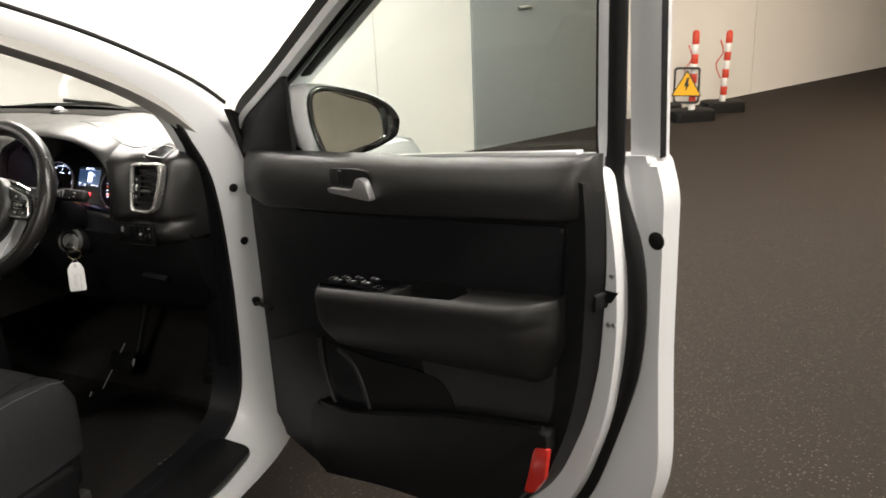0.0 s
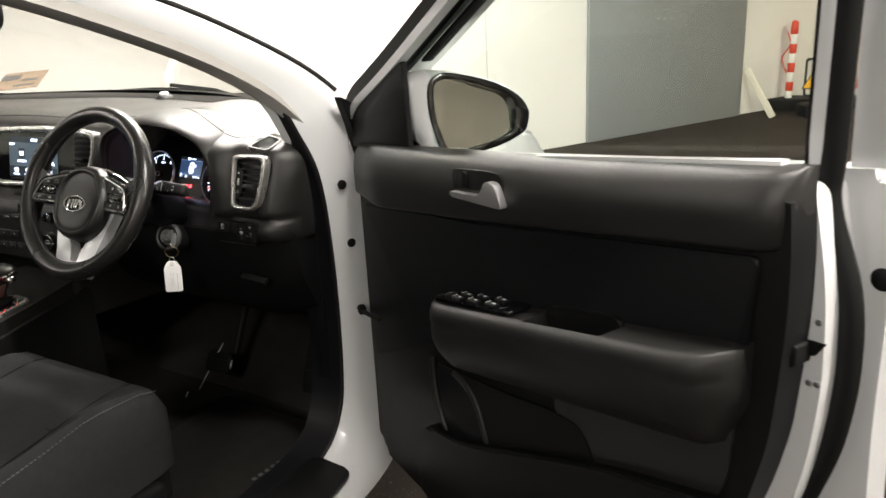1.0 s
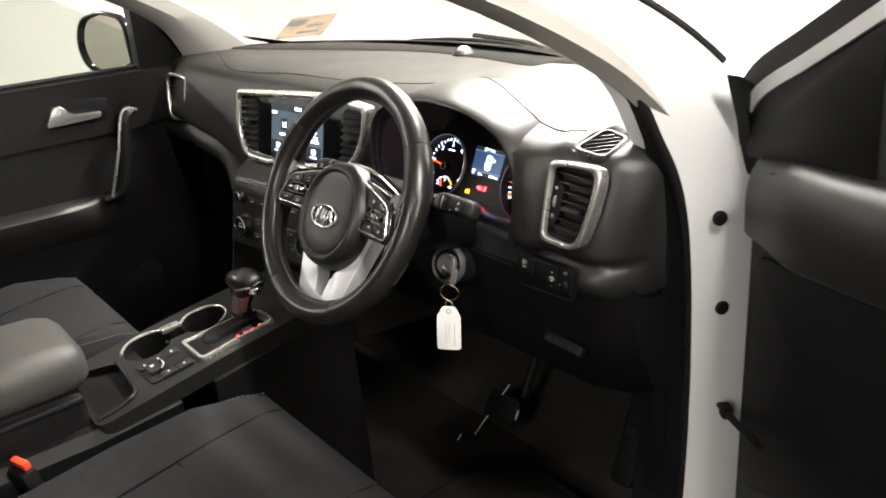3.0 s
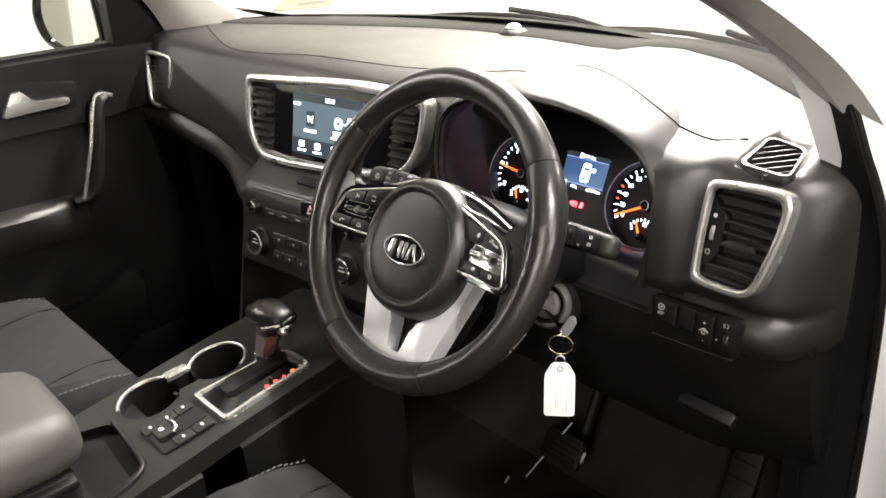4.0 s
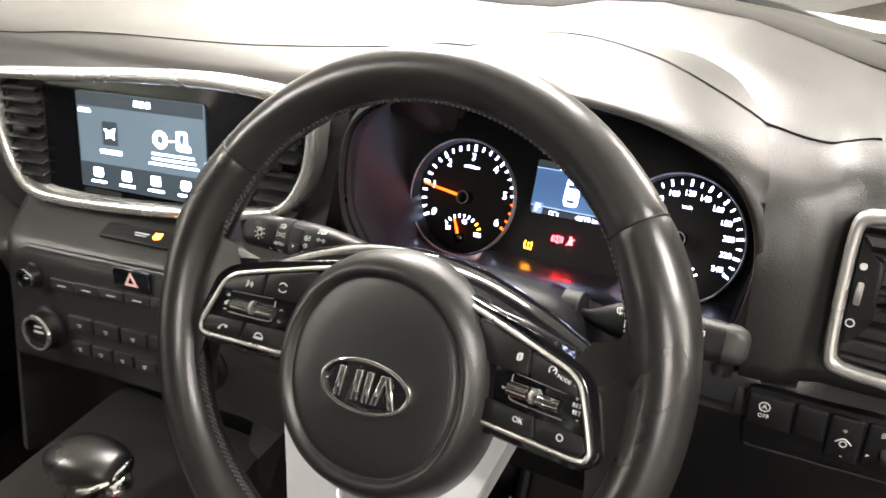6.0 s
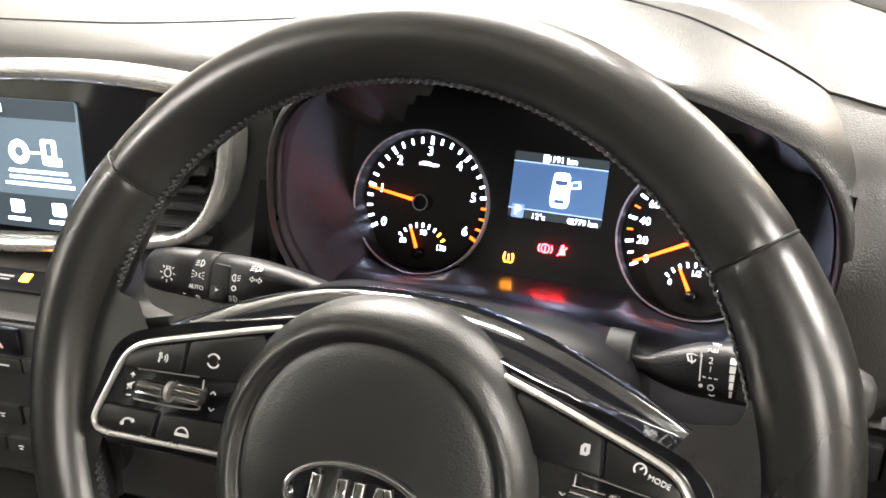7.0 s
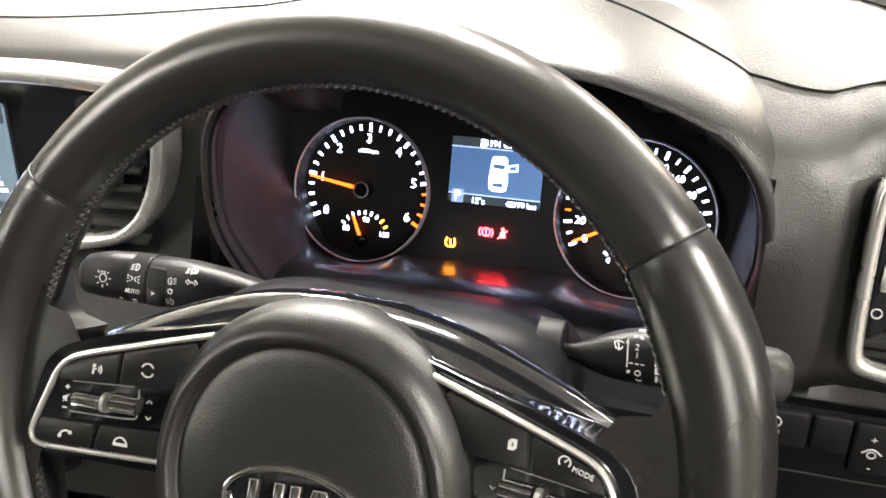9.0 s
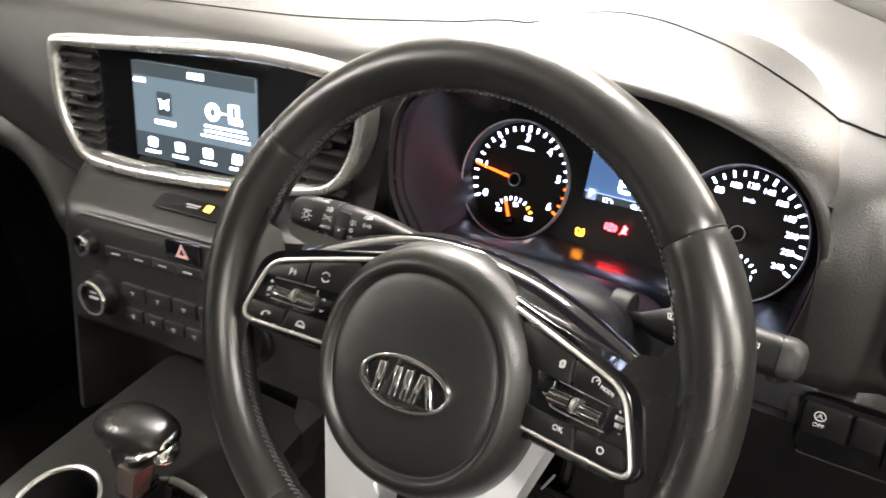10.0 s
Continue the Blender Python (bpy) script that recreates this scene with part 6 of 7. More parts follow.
# door mirror
MX = axes((0.45, 0.87, -0.17), (0.889, -0.459, 0.02), (1.090, 0.415, 1.172))
PANE = [tuple(p) for p in cat([(-0.111, 0.066), (-0.095, 0.080), (-0.056, 0.083), (0.028, 0.070), (0.066, 0.060), (0.084, 0.042), (0.090, 0.015), (0.086, -0.010), (0.053, -0.026), (0.004, -0.042), (-0.036, -0.050), (-0.064, -0.049), (-0.086, -0.018), (-0.103, 0.020)][::-1], 3, True)]
BACK = [tuple(p) for p in cat([(-0.122, 0.068), (-0.101, 0.091), (-0.056, 0.094), (0.030, 0.083), (0.090, 0.062), (0.120, 0.035), (0.123, 0.012), (0.114, -0.012), (0.060, -0.039), (0.004, -0.054), (-0.038, -0.062), (-0.072, -0.061), (-0.098, -0.020), (-0.115, 0.020)][::-1], 3, True)]
mirror = part("mirror_housing", loft([[(p[0] * f * (1 + (k if p[0] < 0 else 0.0)), 0.016 + (p[1] - 0.016) * f, z) for p in BACK] for f, z, k in ((0.25, -0.115, 0.3), (0.62, -0.10, 0.35), (0.86, -0.075, 0.42), (0.97, -0.045, 0.42), (1.035, -0.022, 0.30), (1.045, -0.010, 0.12), (1.040, -0.002, 0.03), (1.008, 0.0, 0.0), (0.99, -0.028, 0.0))]), WHITE, door, "white door mirror housing", MX.copy(), 60)
part("mirror_rim", frame_ring([(p[0] * 1.004, 0.016 + (p[1] - 0.016) * 1.004) for p in BACK], PANE, -0.014, 0.005, 0.002), GLOSS, mirror, "gloss black mirror rim", MX.copy())
part("mirror_glass", slab([(p[0] * 1.01, p[1] * 1.01) for p in PANE], -0.009, -0.005), MIRROR, mirror, "mirror glass", MX @ pose(0, 0, 0, -6.5, 0, 0))
part("mirror_indicator", lift(ball(0.012, 0.03, 0.03), pose(0.112, 0.012, -0.03)), CHROME, mirror, "clear indicator lens", MX.copy())
part("mirror_foot", tube([MX @ Vector((-0.07, -0.07, -0.03)), MX @ Vector((-0.13, -0.075, -0.02)), DP @ Vector((0.16, 1.165, -0.01))], 0.028, 10, flat=0.7), GLOSS, door, "black mirror foot")

# ---- instrument cluster ----
CM = pose(0.383, 0.295, 1.03, 65, 0, 0)
clu = thing("instrument_cluster", 0.383, 0.295, 1.0, "lit instrument cluster with two dials and a colour display", "instrument cluster")
part("cluster_face", holed(rounded([(-0.205, -0.082), (0.205, -0.082), (0.20, 0.06), (0.11, 0.105), (-0.11, 0.105), (-0.20, 0.06)], 0.04), [circle(0.0540, 64, -0.101, 0.0025), circle(0.0540, 64, 0.104, 0.0040)], -0.019, -0.006), DEEP, clu, "matt black cluster mask", CM.copy())
part("cluster_back", slab(rounded([(-0.205, -0.082), (0.205, -0.082), (0.20, 0.06), (0.11, 0.105), (-0.11, 0.105), (-0.20, 0.06)], 0.04), -0.030, -0.020), RUBBER, clu, m=CM.copy())
RINGLIT = material("dial_ring_silver", (0.46, 0.46, 0.50), 0.38, metal=0.45)


def dial(cx, cy, kind):
    m = CM @ pose(cx, cy, -0.0125)
    dl = part("dial", lathe([(0.0, -0.006), (0.0530, -0.006), (0.0530, -0.003), (0.0, -0.003)], 64), RUBBER, clu, "black dial face", m.copy())
    part("dial_wall", lathe([(0.0531, -0.004), (0.0535, 0.0085), (0.0539, 0.0118)], 64, False), RUBBER, dl, m=m.copy())
    part("dial_ring", lathe([(0.0538, 0.0112), (0.0540, 0.0122), (0.0545, 0.0130), (0.0552, 0.0124), (0.0555, 0.0070)], 72, False), RINGLIT, dl, "thin silver dial ring", m.copy())
    def at(deg, r):
        return pose(r * math.cos(radians(deg)), r * math.sin(radians(deg)), -0.0028, 0, 0, deg)
    if kind == "rev":
        for k in range(25):
            deg = 209.5 - k * (238 / 24)
            big = k % 4 == 0
            part("tick", lift(bars([(0, 0, 0.0062 if big else 0.0046, 0.0022 if big else 0.0017)], 0.0003), at(deg, 0.0478)), GLOW if k < 20 else (GLOW if big and k < 21 else ORANGE), dl, m=m.copy())
        for k in range(7):
            deg = 210.5 - k * (238 / 6)
            lettering("numeral", str(k), 0.0098, GLOW, dl, m @ pose(0.0390 * math.cos(radians(deg)), 0.0390 * math.sin(radians(deg)), -0.0027))
        lettering("numeral", "x1000rpm", 0.0040, GLOW, dl, m @ pose(-0.001, 0.0295, -0.0027))
        needle, sub, subdeg = 171.5, ("50", "90", "130"), 114
    else:
        for k in range(25):
            deg = 209 - k * (238 / 24)
            big = k % 2 == 0
            part("tick", lift(bars([(0, 0, 0.0056 if big else 0.0042, 0.0019 if big else 0.0014)], 0.0003), at(deg, 0.0478)), ORANGE if k in (3, 5) else GLOW, dl, m=m.copy())
        for k in range(13):
            deg = 209 - k * (238 / 12)
            lettering("numeral", str(20 * k), 0.0078 if k < 5 else 0.0066, GLOW, dl, m @ pose(0.0388 * math.cos(radians(deg)), 0.0388 * math.sin(radians(deg)), -0.0027))
        lettering("numeral", "km/h", 0.0044, GLOW, dl, m @ pose(0.0, 0.0270, -0.0027))
        needle, sub, subdeg = 207, ("0", "1/2", "1"), 119
    part("needle", lift(slab([(0.004, -0.0013), (0.0465, -0.0008), (0.0465, 0.0008), (0.004, 0.0013)], 0, 0.0012), pose(0, 0, 0.003, 0, 0, needle)), ORANGE, dl, "orange pointer", m.copy())
    part("hub_cap", lift(lathe([(0.0062, 0), (0.0062, 0.010), (0.0052, 0.012), (0, 0.012)], 24), pose(0, 0, -0.003)), GLOSS, dl, m=m.copy())
    part("hub_ring", lift(lathe([(0.0056, 0), (0.0062, 0), (0.0063, 0.001), (0.0056, 0.001), (0.0056, 0)], 24, False), pose(0, 0, 0.0085)), STEEL, dl, m=m.copy())
    # small gauge below
    for k in range(9):
        deg = 146 - k * 112 / 8
        part("tick", lift(bars([(0, 0, 0.0034, 0.0014)], 0.0003), pose(0, -0.0395, 0) @ at(deg, 0.0215)), AMBERG if (kind == "rev" and k > 6) else GLOW, dl, m=m.copy())
    for wd, px, py in zip(sub, (-0.0155, 0.001, 0.0168), (0.0074, 0.0158, 0.0060)):
        lettering("numeral", wd, 0.0056, GLOW, dl, m @ pose(px, -0.0395 + py, -0.0026))
    part("needle", lift(slab([(0.002, -0.0012), (0.0205, -0.0008), (0.0205, 0.0008), (0.002, 0.0012)], 0, 0.001), pose(0, -0.0395, 0.001, 0, 0, subdeg)), ORANGE, dl, "short orange pointer", m.copy())
    part("hub_cap", lift(lathe([(0.0044, 0), (0.0044, 0.005), (0.003, 0.006), (0, 0.006)], 20), pose(0, -0.0395, -0.002)), GLOSS, dl, m=m.copy())


dial(-0.101, 0.0025, "rev")
dial(0.104, 0.0040, "speed")
lcd = part("display", slab(rr(0.0688, 0.0475, 0.002, 0.0028, 0.0260), -0.010, -0.0056), BLUEG, clu, "blue lit trip display", CM.copy())
part("display_band", slab(rr(0.0688, 0.0070, 0.001, 0.0028, 0.0463), -0.0055, -0.0053), SCREEND, lcd, m=CM.copy())
part("display_band", slab(rr(0.0688, 0.0062, 0.001, 0.0028, 0.0054), -0.0055, -0.0053), SCREEND, lcd, m=CM.copy())
part("display_line", bars([(0.0028, 0.0427, 0.0688, 0.0008), (0.0028, 0.0086, 0.0688, 0.0008)], 0.0003), PALEB, lcd, m=CM @ pose(0, 0, -0.0053))
cmark = CM @ pose(0, 0, -0.0052)
lettering("readout", "191 km", 0.0062, GLOW, lcd, cmark @ pose(0.0055, 0.0462, 0))
part("pump_mark", bars([(-0.0080, 0.0462, 0.0036, 0.0058), (-0.0053, 0.0462, 0.001, 0.0038)], 0.0003), GLOW, lcd, m=cmark.copy())
part("gear_box", slab(rr(0.0092, 0.0100, 0.001, -0.0243, 0.0068), -0.0052, -0.0050), material("pale_blue_glow", (0.3, 0.4, 0.6), 0.5, emit=(0.14, 0.24, 0.50), power=0.5), lcd, m=CM.copy())
lettering("readout", "P", 0.0095, GLOW, lcd, CM @ pose(-0.0243, 0.0068, -0.0048))
lettering("readout", "12°c", 0.0058, GLOW, lcd, cmark @ pose(-0.0085, 0.0042, 0))
lettering("readout", "42779 km", 0.0056, GLOW, lcd, cmark @ pose(0.0238, 0.0042, 0))
carm = rounded([(-0.006, -0.0125), (0.006, -0.0125), (0.0070, -0.006), (0.0062, 0.004), (0.0055, 0.0125), (-0.0055, 0.0125), (-0.0062, 0.004), (-0.0070, -0.006)], 0.003)
cmk = CM @ pose(0.0052, 0.0252, -0.0054)
part("car_picture", slab(carm, 0, 0.0003), GLOW, lcd, m=cmk.copy())
part("car_picture_glass", join(slab(rounded([(-0.0042, 0.0035), (0.0042, 0.0035), (0.0050, 0.0070), (-0.0050, 0.0070)], 0.001), 0.0003, 0.0006), slab(rounded([(-0.0042, -0.0095), (0.0042, -0.0095), (0.0036, -0.0065), (-0.0036, -0.0065)], 0.001), 0.0003, 0.0006)), BLUEG, lcd, m=cmk.copy())
part("car_picture_door", frame_ring([(0.007, 0.002), (0.014, 0.003), (0.0135, 0.008), (0.007, 0.0065)], [(0.0076, 0.0027), (0.0132, 0.0036), (0.0128, 0.0072), (0.0076, 0.006)], 0, 0.0003), GLOW, lcd, m=cmk.copy())
# warning lamps
def warn(name, x, y, mat, kind):
    mk = CM @ pose(x, y, -0.0050)
    ring = frame_ring(circle(0.0042, 20), circle(0.0034, 20), 0, 0.0004)
    if kind == "belt":
        bm = join(lift(ball(0.0016, 0.0016, 0.0004), pose(0, 0.0034, 0.0004)), slab([(-0.003, -0.004), (0.003, -0.004), (0.0018, 0.0016), (-0.0018, 0.0016)], 0, 0.0004), tube([(-0.004, -0.005, 0.0006), (0.004, 0.003, 0.0006)], 0.0005, 5))
    elif kind == "brake":
        bm = join(ring, bars([(0, 0.0008, 0.0011, 0.0036), (0, -0.0022, 0.0011, 0.0011)], 0.0004), tube(cat([(-0.0052, -0.0035, 0.0003), (-0.0064, 0, 0.0003), (-0.0052, 0.0035, 0.0003)], 4), 0.0005, 5), tube(cat([(0.0052, -0.0035, 0.0003), (0.0064, 0, 0.0003), (0.0052, 0.0035, 0.0003)], 4), 0.0005, 5))
    else:
        bm = join(tube(cat([(-0.0035, -0.004, 0.0003), (-0.0044, 0, 0.0003), (-0.0034, 0.0038, 0.0003)], 4), 0.0007, 5), tube(cat([(0.0035, -0.004, 0.0003), (0.0044, 0, 0.0003), (0.0034, 0.0038, 0.0003)], 4), 0.0007, 5), bars([(0, 0.0008, 0.0011, 0.0036), (0, -0.0022, 0.0011, 0.0011), (0, -0.0044, 0.007, 0.0009)], 0.0004))
    part(name, lift(bm, Matrix.Diagonal((0.80, 0.80, 1, 1))), mat, clu, m=mk)
warn("brake_lamp", 0.0, -0.0175, REDG, "brake")
warn("belt_lamp", 0.0125, -0.0172, REDG, "belt")
warn("tyre_lamp", -0.0265, -0.028, AMBERG, "tyre")
# glossy shelf that dips round the dials
rings = []
for x in np.linspace(0.206, 0.580, 76):
    v = -0.0405
    for cx, cy in ((-0.101, 0.0025), (0.104, 0.0040)):
        g = abs(x - 0.383 - cx) / 0.0570
        v = min(v, cy - 0.0570 * math.sqrt(max(0.0, 1 - g * g)))
    foot = CM @ Vector((0, v, -0.0055))
    k = math.exp(-((x - 0.383) / 0.11) ** 4)
    side = (abs(x - 0.393) / 0.187) ** 4
    top_ = 1.0035 - 0.004 * (1 - k) - 0.010 * side
    run = [(x, foot.y + 0.001 + (0.238 - foot.y) * f, foot.z - 0.0005 + (top_ + 0.001 - foot.z) * f ** 0.9) for f in (0, 0.12, 0.25, 0.4, 0.55, 0.7, 0.85, 1.0)]
    rings.append([(x, foot.y + 0.006, foot.z - 0.010)] + run + [(x, 0.228, top_ + 0.0008), (x, 0.216, top_ - 0.001), (x, 0.207, top_ - 0.005), (x, 0.2035, top_ - 0.012), (x, 0.2035, 0.955)])
part("lower_shelf", sheet(rings, 0.003), material("semi_gloss_black", (0.016, 0.016, 0.020), 0.33, spec=1.0, clear=0.25, bump=0.02, grain=900, cells=True), clu, "semi-gloss black shelf below the dials", sharp=70)

# ---- screen picture and climate controls ----
um = pose(*UP)
SL = um @ pose(0, 0, 0.0031)
part("clock", bars([(-0.010, -0.018, 0.005, 0.006), (-0.003, -0.018, 0.005, 0.006), (0.005, -0.018, 0.005, 0.006)], 0.0002), GLOW, scr, m=SL.copy())
part("signal_mark", bars([(-0.080, -0.030, 0.016, 0.004)], 0.0002), GLOW, scr, m=um @ pose(0, 0, 0.0027))
part("app_tile", slab(rr(0.020, 0.024, 0.002, -0.047, -0.051), 0.0027, 0.0029), SCREEND, scr, m=um.copy())
part("app_mark", lift(slab([(-0.007, 0.005), (0.0, 0.002), (0.007, 0.006), (0.005, -0.001), (0.006, -0.006), (0, -0.003), (-0.005, -0.006), (-0.005, 0.0)][::-1], 0, 0.0002), pose(-0.047, -0.051, 0.003)), GLOW, scr, m=um.copy())
part("caption", bars([(-0.047, -0.070, 0.028, 0.0042)], 0.0002), GLOW, scr, m=um @ pose(0, 0, 0.0028))
part("phone_mark", join(frame_ring(circle(0.009, 20, 0.018, -0.050), circle(0.0042, 20, 0.018, -0.050), 0.0027, 0.0030), lift(bars([(0.032, -0.050, 0.012, 0.0014)], 0.0003), pose(0, 0, 0.0027)), frame_ring(rr(0.013, 0.019, 0.002, 0.045, -0.049), rr(0.006, 0.010, 0.001, 0.045, -0.047), 0.0027, 0.0030), lift(bars([(0.049, -0.056, 0.012, 0.006)], 0.0003), pose(0, 0, 0.0027))), GLOW, scr, m=um.copy())
part("caption", bars([(0.033, -0.0645, 0.052, 0.0022), (0.034, -0.0695, 0.054, 0.0022), (0.033, -0.0745, 0.062, 0.0022)], 0.0002), GLOW, scr, m=um @ pose(0, 0, 0.0028))
for k in range(4):
    cx = -0.066 + 0.038 * k
    part("menu_mark", slab(rr(0.012, 0.010, 0.002, cx, -0.0925), 0.0031, 0.0033), GLOW, scr, m=um.copy())
    part("caption", bars([(cx, -0.1025, 0.020, 0.0026)], 0.0002), GLOW, scr, m=um @ pose(0, 0, 0.0031))
part("card_slot", slab(rr(0.05, 0.004, 0.001, -0.064, -0.114), 0.0, 0.002), RUBBER, stack, m=um.copy())
# strip with the passenger airbag lamp
TMs = pose(0.017, 0.152, 0.9925, 20, 0, 6)
part("lamp_strip", slab(rr(0.090, 0.020, 0.003, -0.022, 0.002), 0.0, 0.0025, 0.001), HARD, stack, "narrow black indicator strip", TMs.copy())
part("strip_writing", bars([(-0.018, 0.004, 0.018, 0.0014), (-0.018, 0.001, 0.014, 0.0012)], 0.0003), PRINT, stack, m=TMs @ pose(0, 0, 0.0026))
part("airbag_off_lamp", bars([(0.002, 0.004, 0.008, 0.0075)], 0.0004), AMBERG, stack, "amber airbag lamp", m=TMs @ pose(0, 0, 0.0026))
def knob(name, x, y, r, d, ring):
    kb = part(name, lift(lathe([(r * 1.25, 0), (r * 1.25, 0.003), (r * 1.08, 0.004), (r, 0.006), (r * 0.96, d), (r * 0.9, d + 0.001), (r * 0.74, d + 0.001), (r * 0.70, d - 0.003), (0, d - 0.003)], 32), pose(x, y, 0.004)), HARD, stack, m=lm.copy())
    part("knob_ring", lift(lathe([(r * 0.74, d - 0.001), (r * 0.98, d - 0.001), (r * 1.0, d), (r * 0.94, d + 0.002), (r * 0.78, d + 0.002), (r * 0.74, d - 0.001)], 32, False), pose(x, y, 0.004)), CHROME, kb, "chrome knob ring", lm.copy())
    part("knob_mark", lift(bars([(0, 0, r * 0.7, r * 0.12), (0, r * 0.3, r * 0.5, r * 0.1)], 0.0003), pose(x, y, 0.0015 + d)), PRINT, kb, m=lm.copy())
knob("tune_knob", -0.107, -0.026, 0.0115, 0.014, 1)
knob("tune_knob", 0.112, -0.020, 0.0115, 0.014, 1)
knob("heat_knob", -0.098, -0.084, 0.0205, 0.018, 1)
knob("heat_knob", 0.110, -0.080, 0.0205, 0.018, 1)
for k in range(5):
    x = -0.066 + 0.0335 * k
    part("radio_button", lift(slab(rr(0.0325, 0.012, 0.002), 0, 0.004, 0.001), pose(x, -0.0295 + 0.0012 * k, 0.005)), SOFT, stack, m=lm.copy())
    part("button_mark", bars([(x, -0.0295 + 0.0012 * k, 0.011, 0.0014)], 0.0003), PRINT, stack, m=lm @ pose(0, 0, 0.0091))
part("radio_writing", bars([(-0.050, -0.014, 0.018, 0.003)], 0.0003), PRINT, stack, m=lm @ pose(0, 0, 0.0052))
hz = part("hazard_button", lift(slab(rr(0.046, 0.022, 0.003), 0, 0.005, 0.0015), pose(0.030, -0.006, 0.004)), GLOSS, stack, "hazard light button", lm.copy())
part("hazard_mark", frame_ring([(0.0215, -0.011), (0.0385, -0.011), (0.030, 0.0035)], [(0.0258, -0.0085), (0.0342, -0.0085), (0.030, -0.001)], 0.0091, 0.0095), material("hazard_red", (0.70, 0.42, 0.40), 0.5), hz, m=lm.copy())
for row, (y, n, w) in enumerate(((-0.070, 4, 0.036), (-0.098, 5, 0.029))):
    for k in range(n):
        x = 0.006 + (k - (n - 1) / 2) * w
        part("climate_button", lift(slab(rr(w - 0.003, 0.017 - 0.003 * row, 0.002), 0, 0.006, 0.0015), pose(x, y + 0.02 * (x) * 0.05, 0.004)), SOFT, stack, m=lm.copy())
        part("button_mark", bars([(x, y + 0.001, 0.005, 0.0012), (x, y - 0.0015, 0.003, 0.0010)], 0.0003), PRINT, stack, m=lm @ pose(0, 0, 0.0101))
# switch block by the driver's knee
sb = thing("switch_block", 0.62, 0.2, 0.95, "black switch block with stop-start and dimmer switches", "switch panel")
SBM = pose(0.62, 0.196, 0.96, 84, 0, 0)
part("switch_plate", slab(rounded([(-0.0445, -0.0255), (0.058, -0.0225), (0.0615, 0.0245), (-0.0475, 0.0210)], 0.007), -0.004, 0.003, 0.0015), HARD, sb, m=SBM.copy())
part("plate_edge", tube([(-0.043, -0.0262, 0.0022), (0.010, -0.0248, 0.0026), (0.055, -0.0234, 0.0022)], 0.0011, 6), SLAT, sb, "lower lip of the plate", m=SBM.copy())
part("stop_start_switch", lift(slab(rr(0.031, 0.026, 0.003), 0, 0.003, 0.0022), pose(-0.0295, 0.0055, 0.003)), HARD, sb, m=SBM.copy())
part("blank_switch", lift(slab(rr(0.021, 0.026, 0.003), 0, 0.003, 0.0022), pose(-0.0025, 0.0065, 0.003)), HARD, sb, m=SBM.copy())
part("dimmer_switch", lift(slab(rr(0.022, 0.036, 0.003), 0, 0.003, 0.0022), pose(0.0200, 0.0015, 0.003)), HARD, sb, m=SBM.copy())
part("level_switch", lift(slab(rr(0.023, 0.036, 0.003), 0, 0.003, 0.0022), pose(0.0440, 0.0025, 0.003)), HARD, sb, m=SBM.copy())
part("level_wheel", lift(lathe([(0.0, -0.0028), (0.008, -0.0028), (0.0085, -0.0020), (0.0085, 0.0020), (0.008, 0.0028), (0.0, 0.0028)], 18), pose(0.0462, -0.0025, 0.0005, 0, 90, 0)), SLAT, sb, "small thumb wheel", m=SBM.copy())
part("mark", frame_ring(circle(0.0040, 20, -0.033, 0.0105), circle(0.0032, 20, -0.033, 0.0105), 0.006, 0.0064), PRINT, sb, m=SBM.copy())
lettering("mark", "A", 0.0054, PRINT, sb, SBM @ pose(-0.033, 0.0105, 0.0062))
lettering("mark", "OFF", 0.0044, PRINT, sb, SBM @ pose(-0.033, 0.0030, 0.0062))
lettering("mark", "+", 0.0065, PRINT, sb, SBM @ pose(0.0200, 0.0090, 0.0062))
lettering("mark", "-", 0.0065, PRINT, sb, SBM @ pose(0.0205, -0.0105, 0.0062))
part("mark", join(frame_ring(circle(0.0026, 16, 0.0202, -0.0012), circle(0.0018, 16, 0.0202, -0.0012), 0.006, 0.0064), tube(cat([(0.0150, -0.0005, 0.0062), (0.0202, 0.0030, 0.0062), (0.0254, -0.0005, 0.0062)], 5), 0.0006, 5)), PRINT, sb, "dimmer symbol", m=SBM.copy())
part("mark", lift(join(stroke(arc(0.0024, -95, 95), 0.0007), *[stroke([(-0.0010, v), (-0.0036, v - 0.0006)], 0.0006) for v in (-0.0016, 0, 0.0016)]), pose(0.0450, 0.0143, 0.006)), PRINT, sb, "headlamp symbol", m=SBM.copy())
part("mark", slab([(0.0350, -0.0055), (0.0375, -0.0043), (0.0350, -0.0031)], 0.006, 0.0064), PRINT, sb, m=SBM.copy())
part("bonnet_release", lift(block(0.070, 0.017, 0.014, 0.005), pose(0.641, 0.210, 0.849, 35, 3, 0)), HARD, dash, "black bonnet release lever")

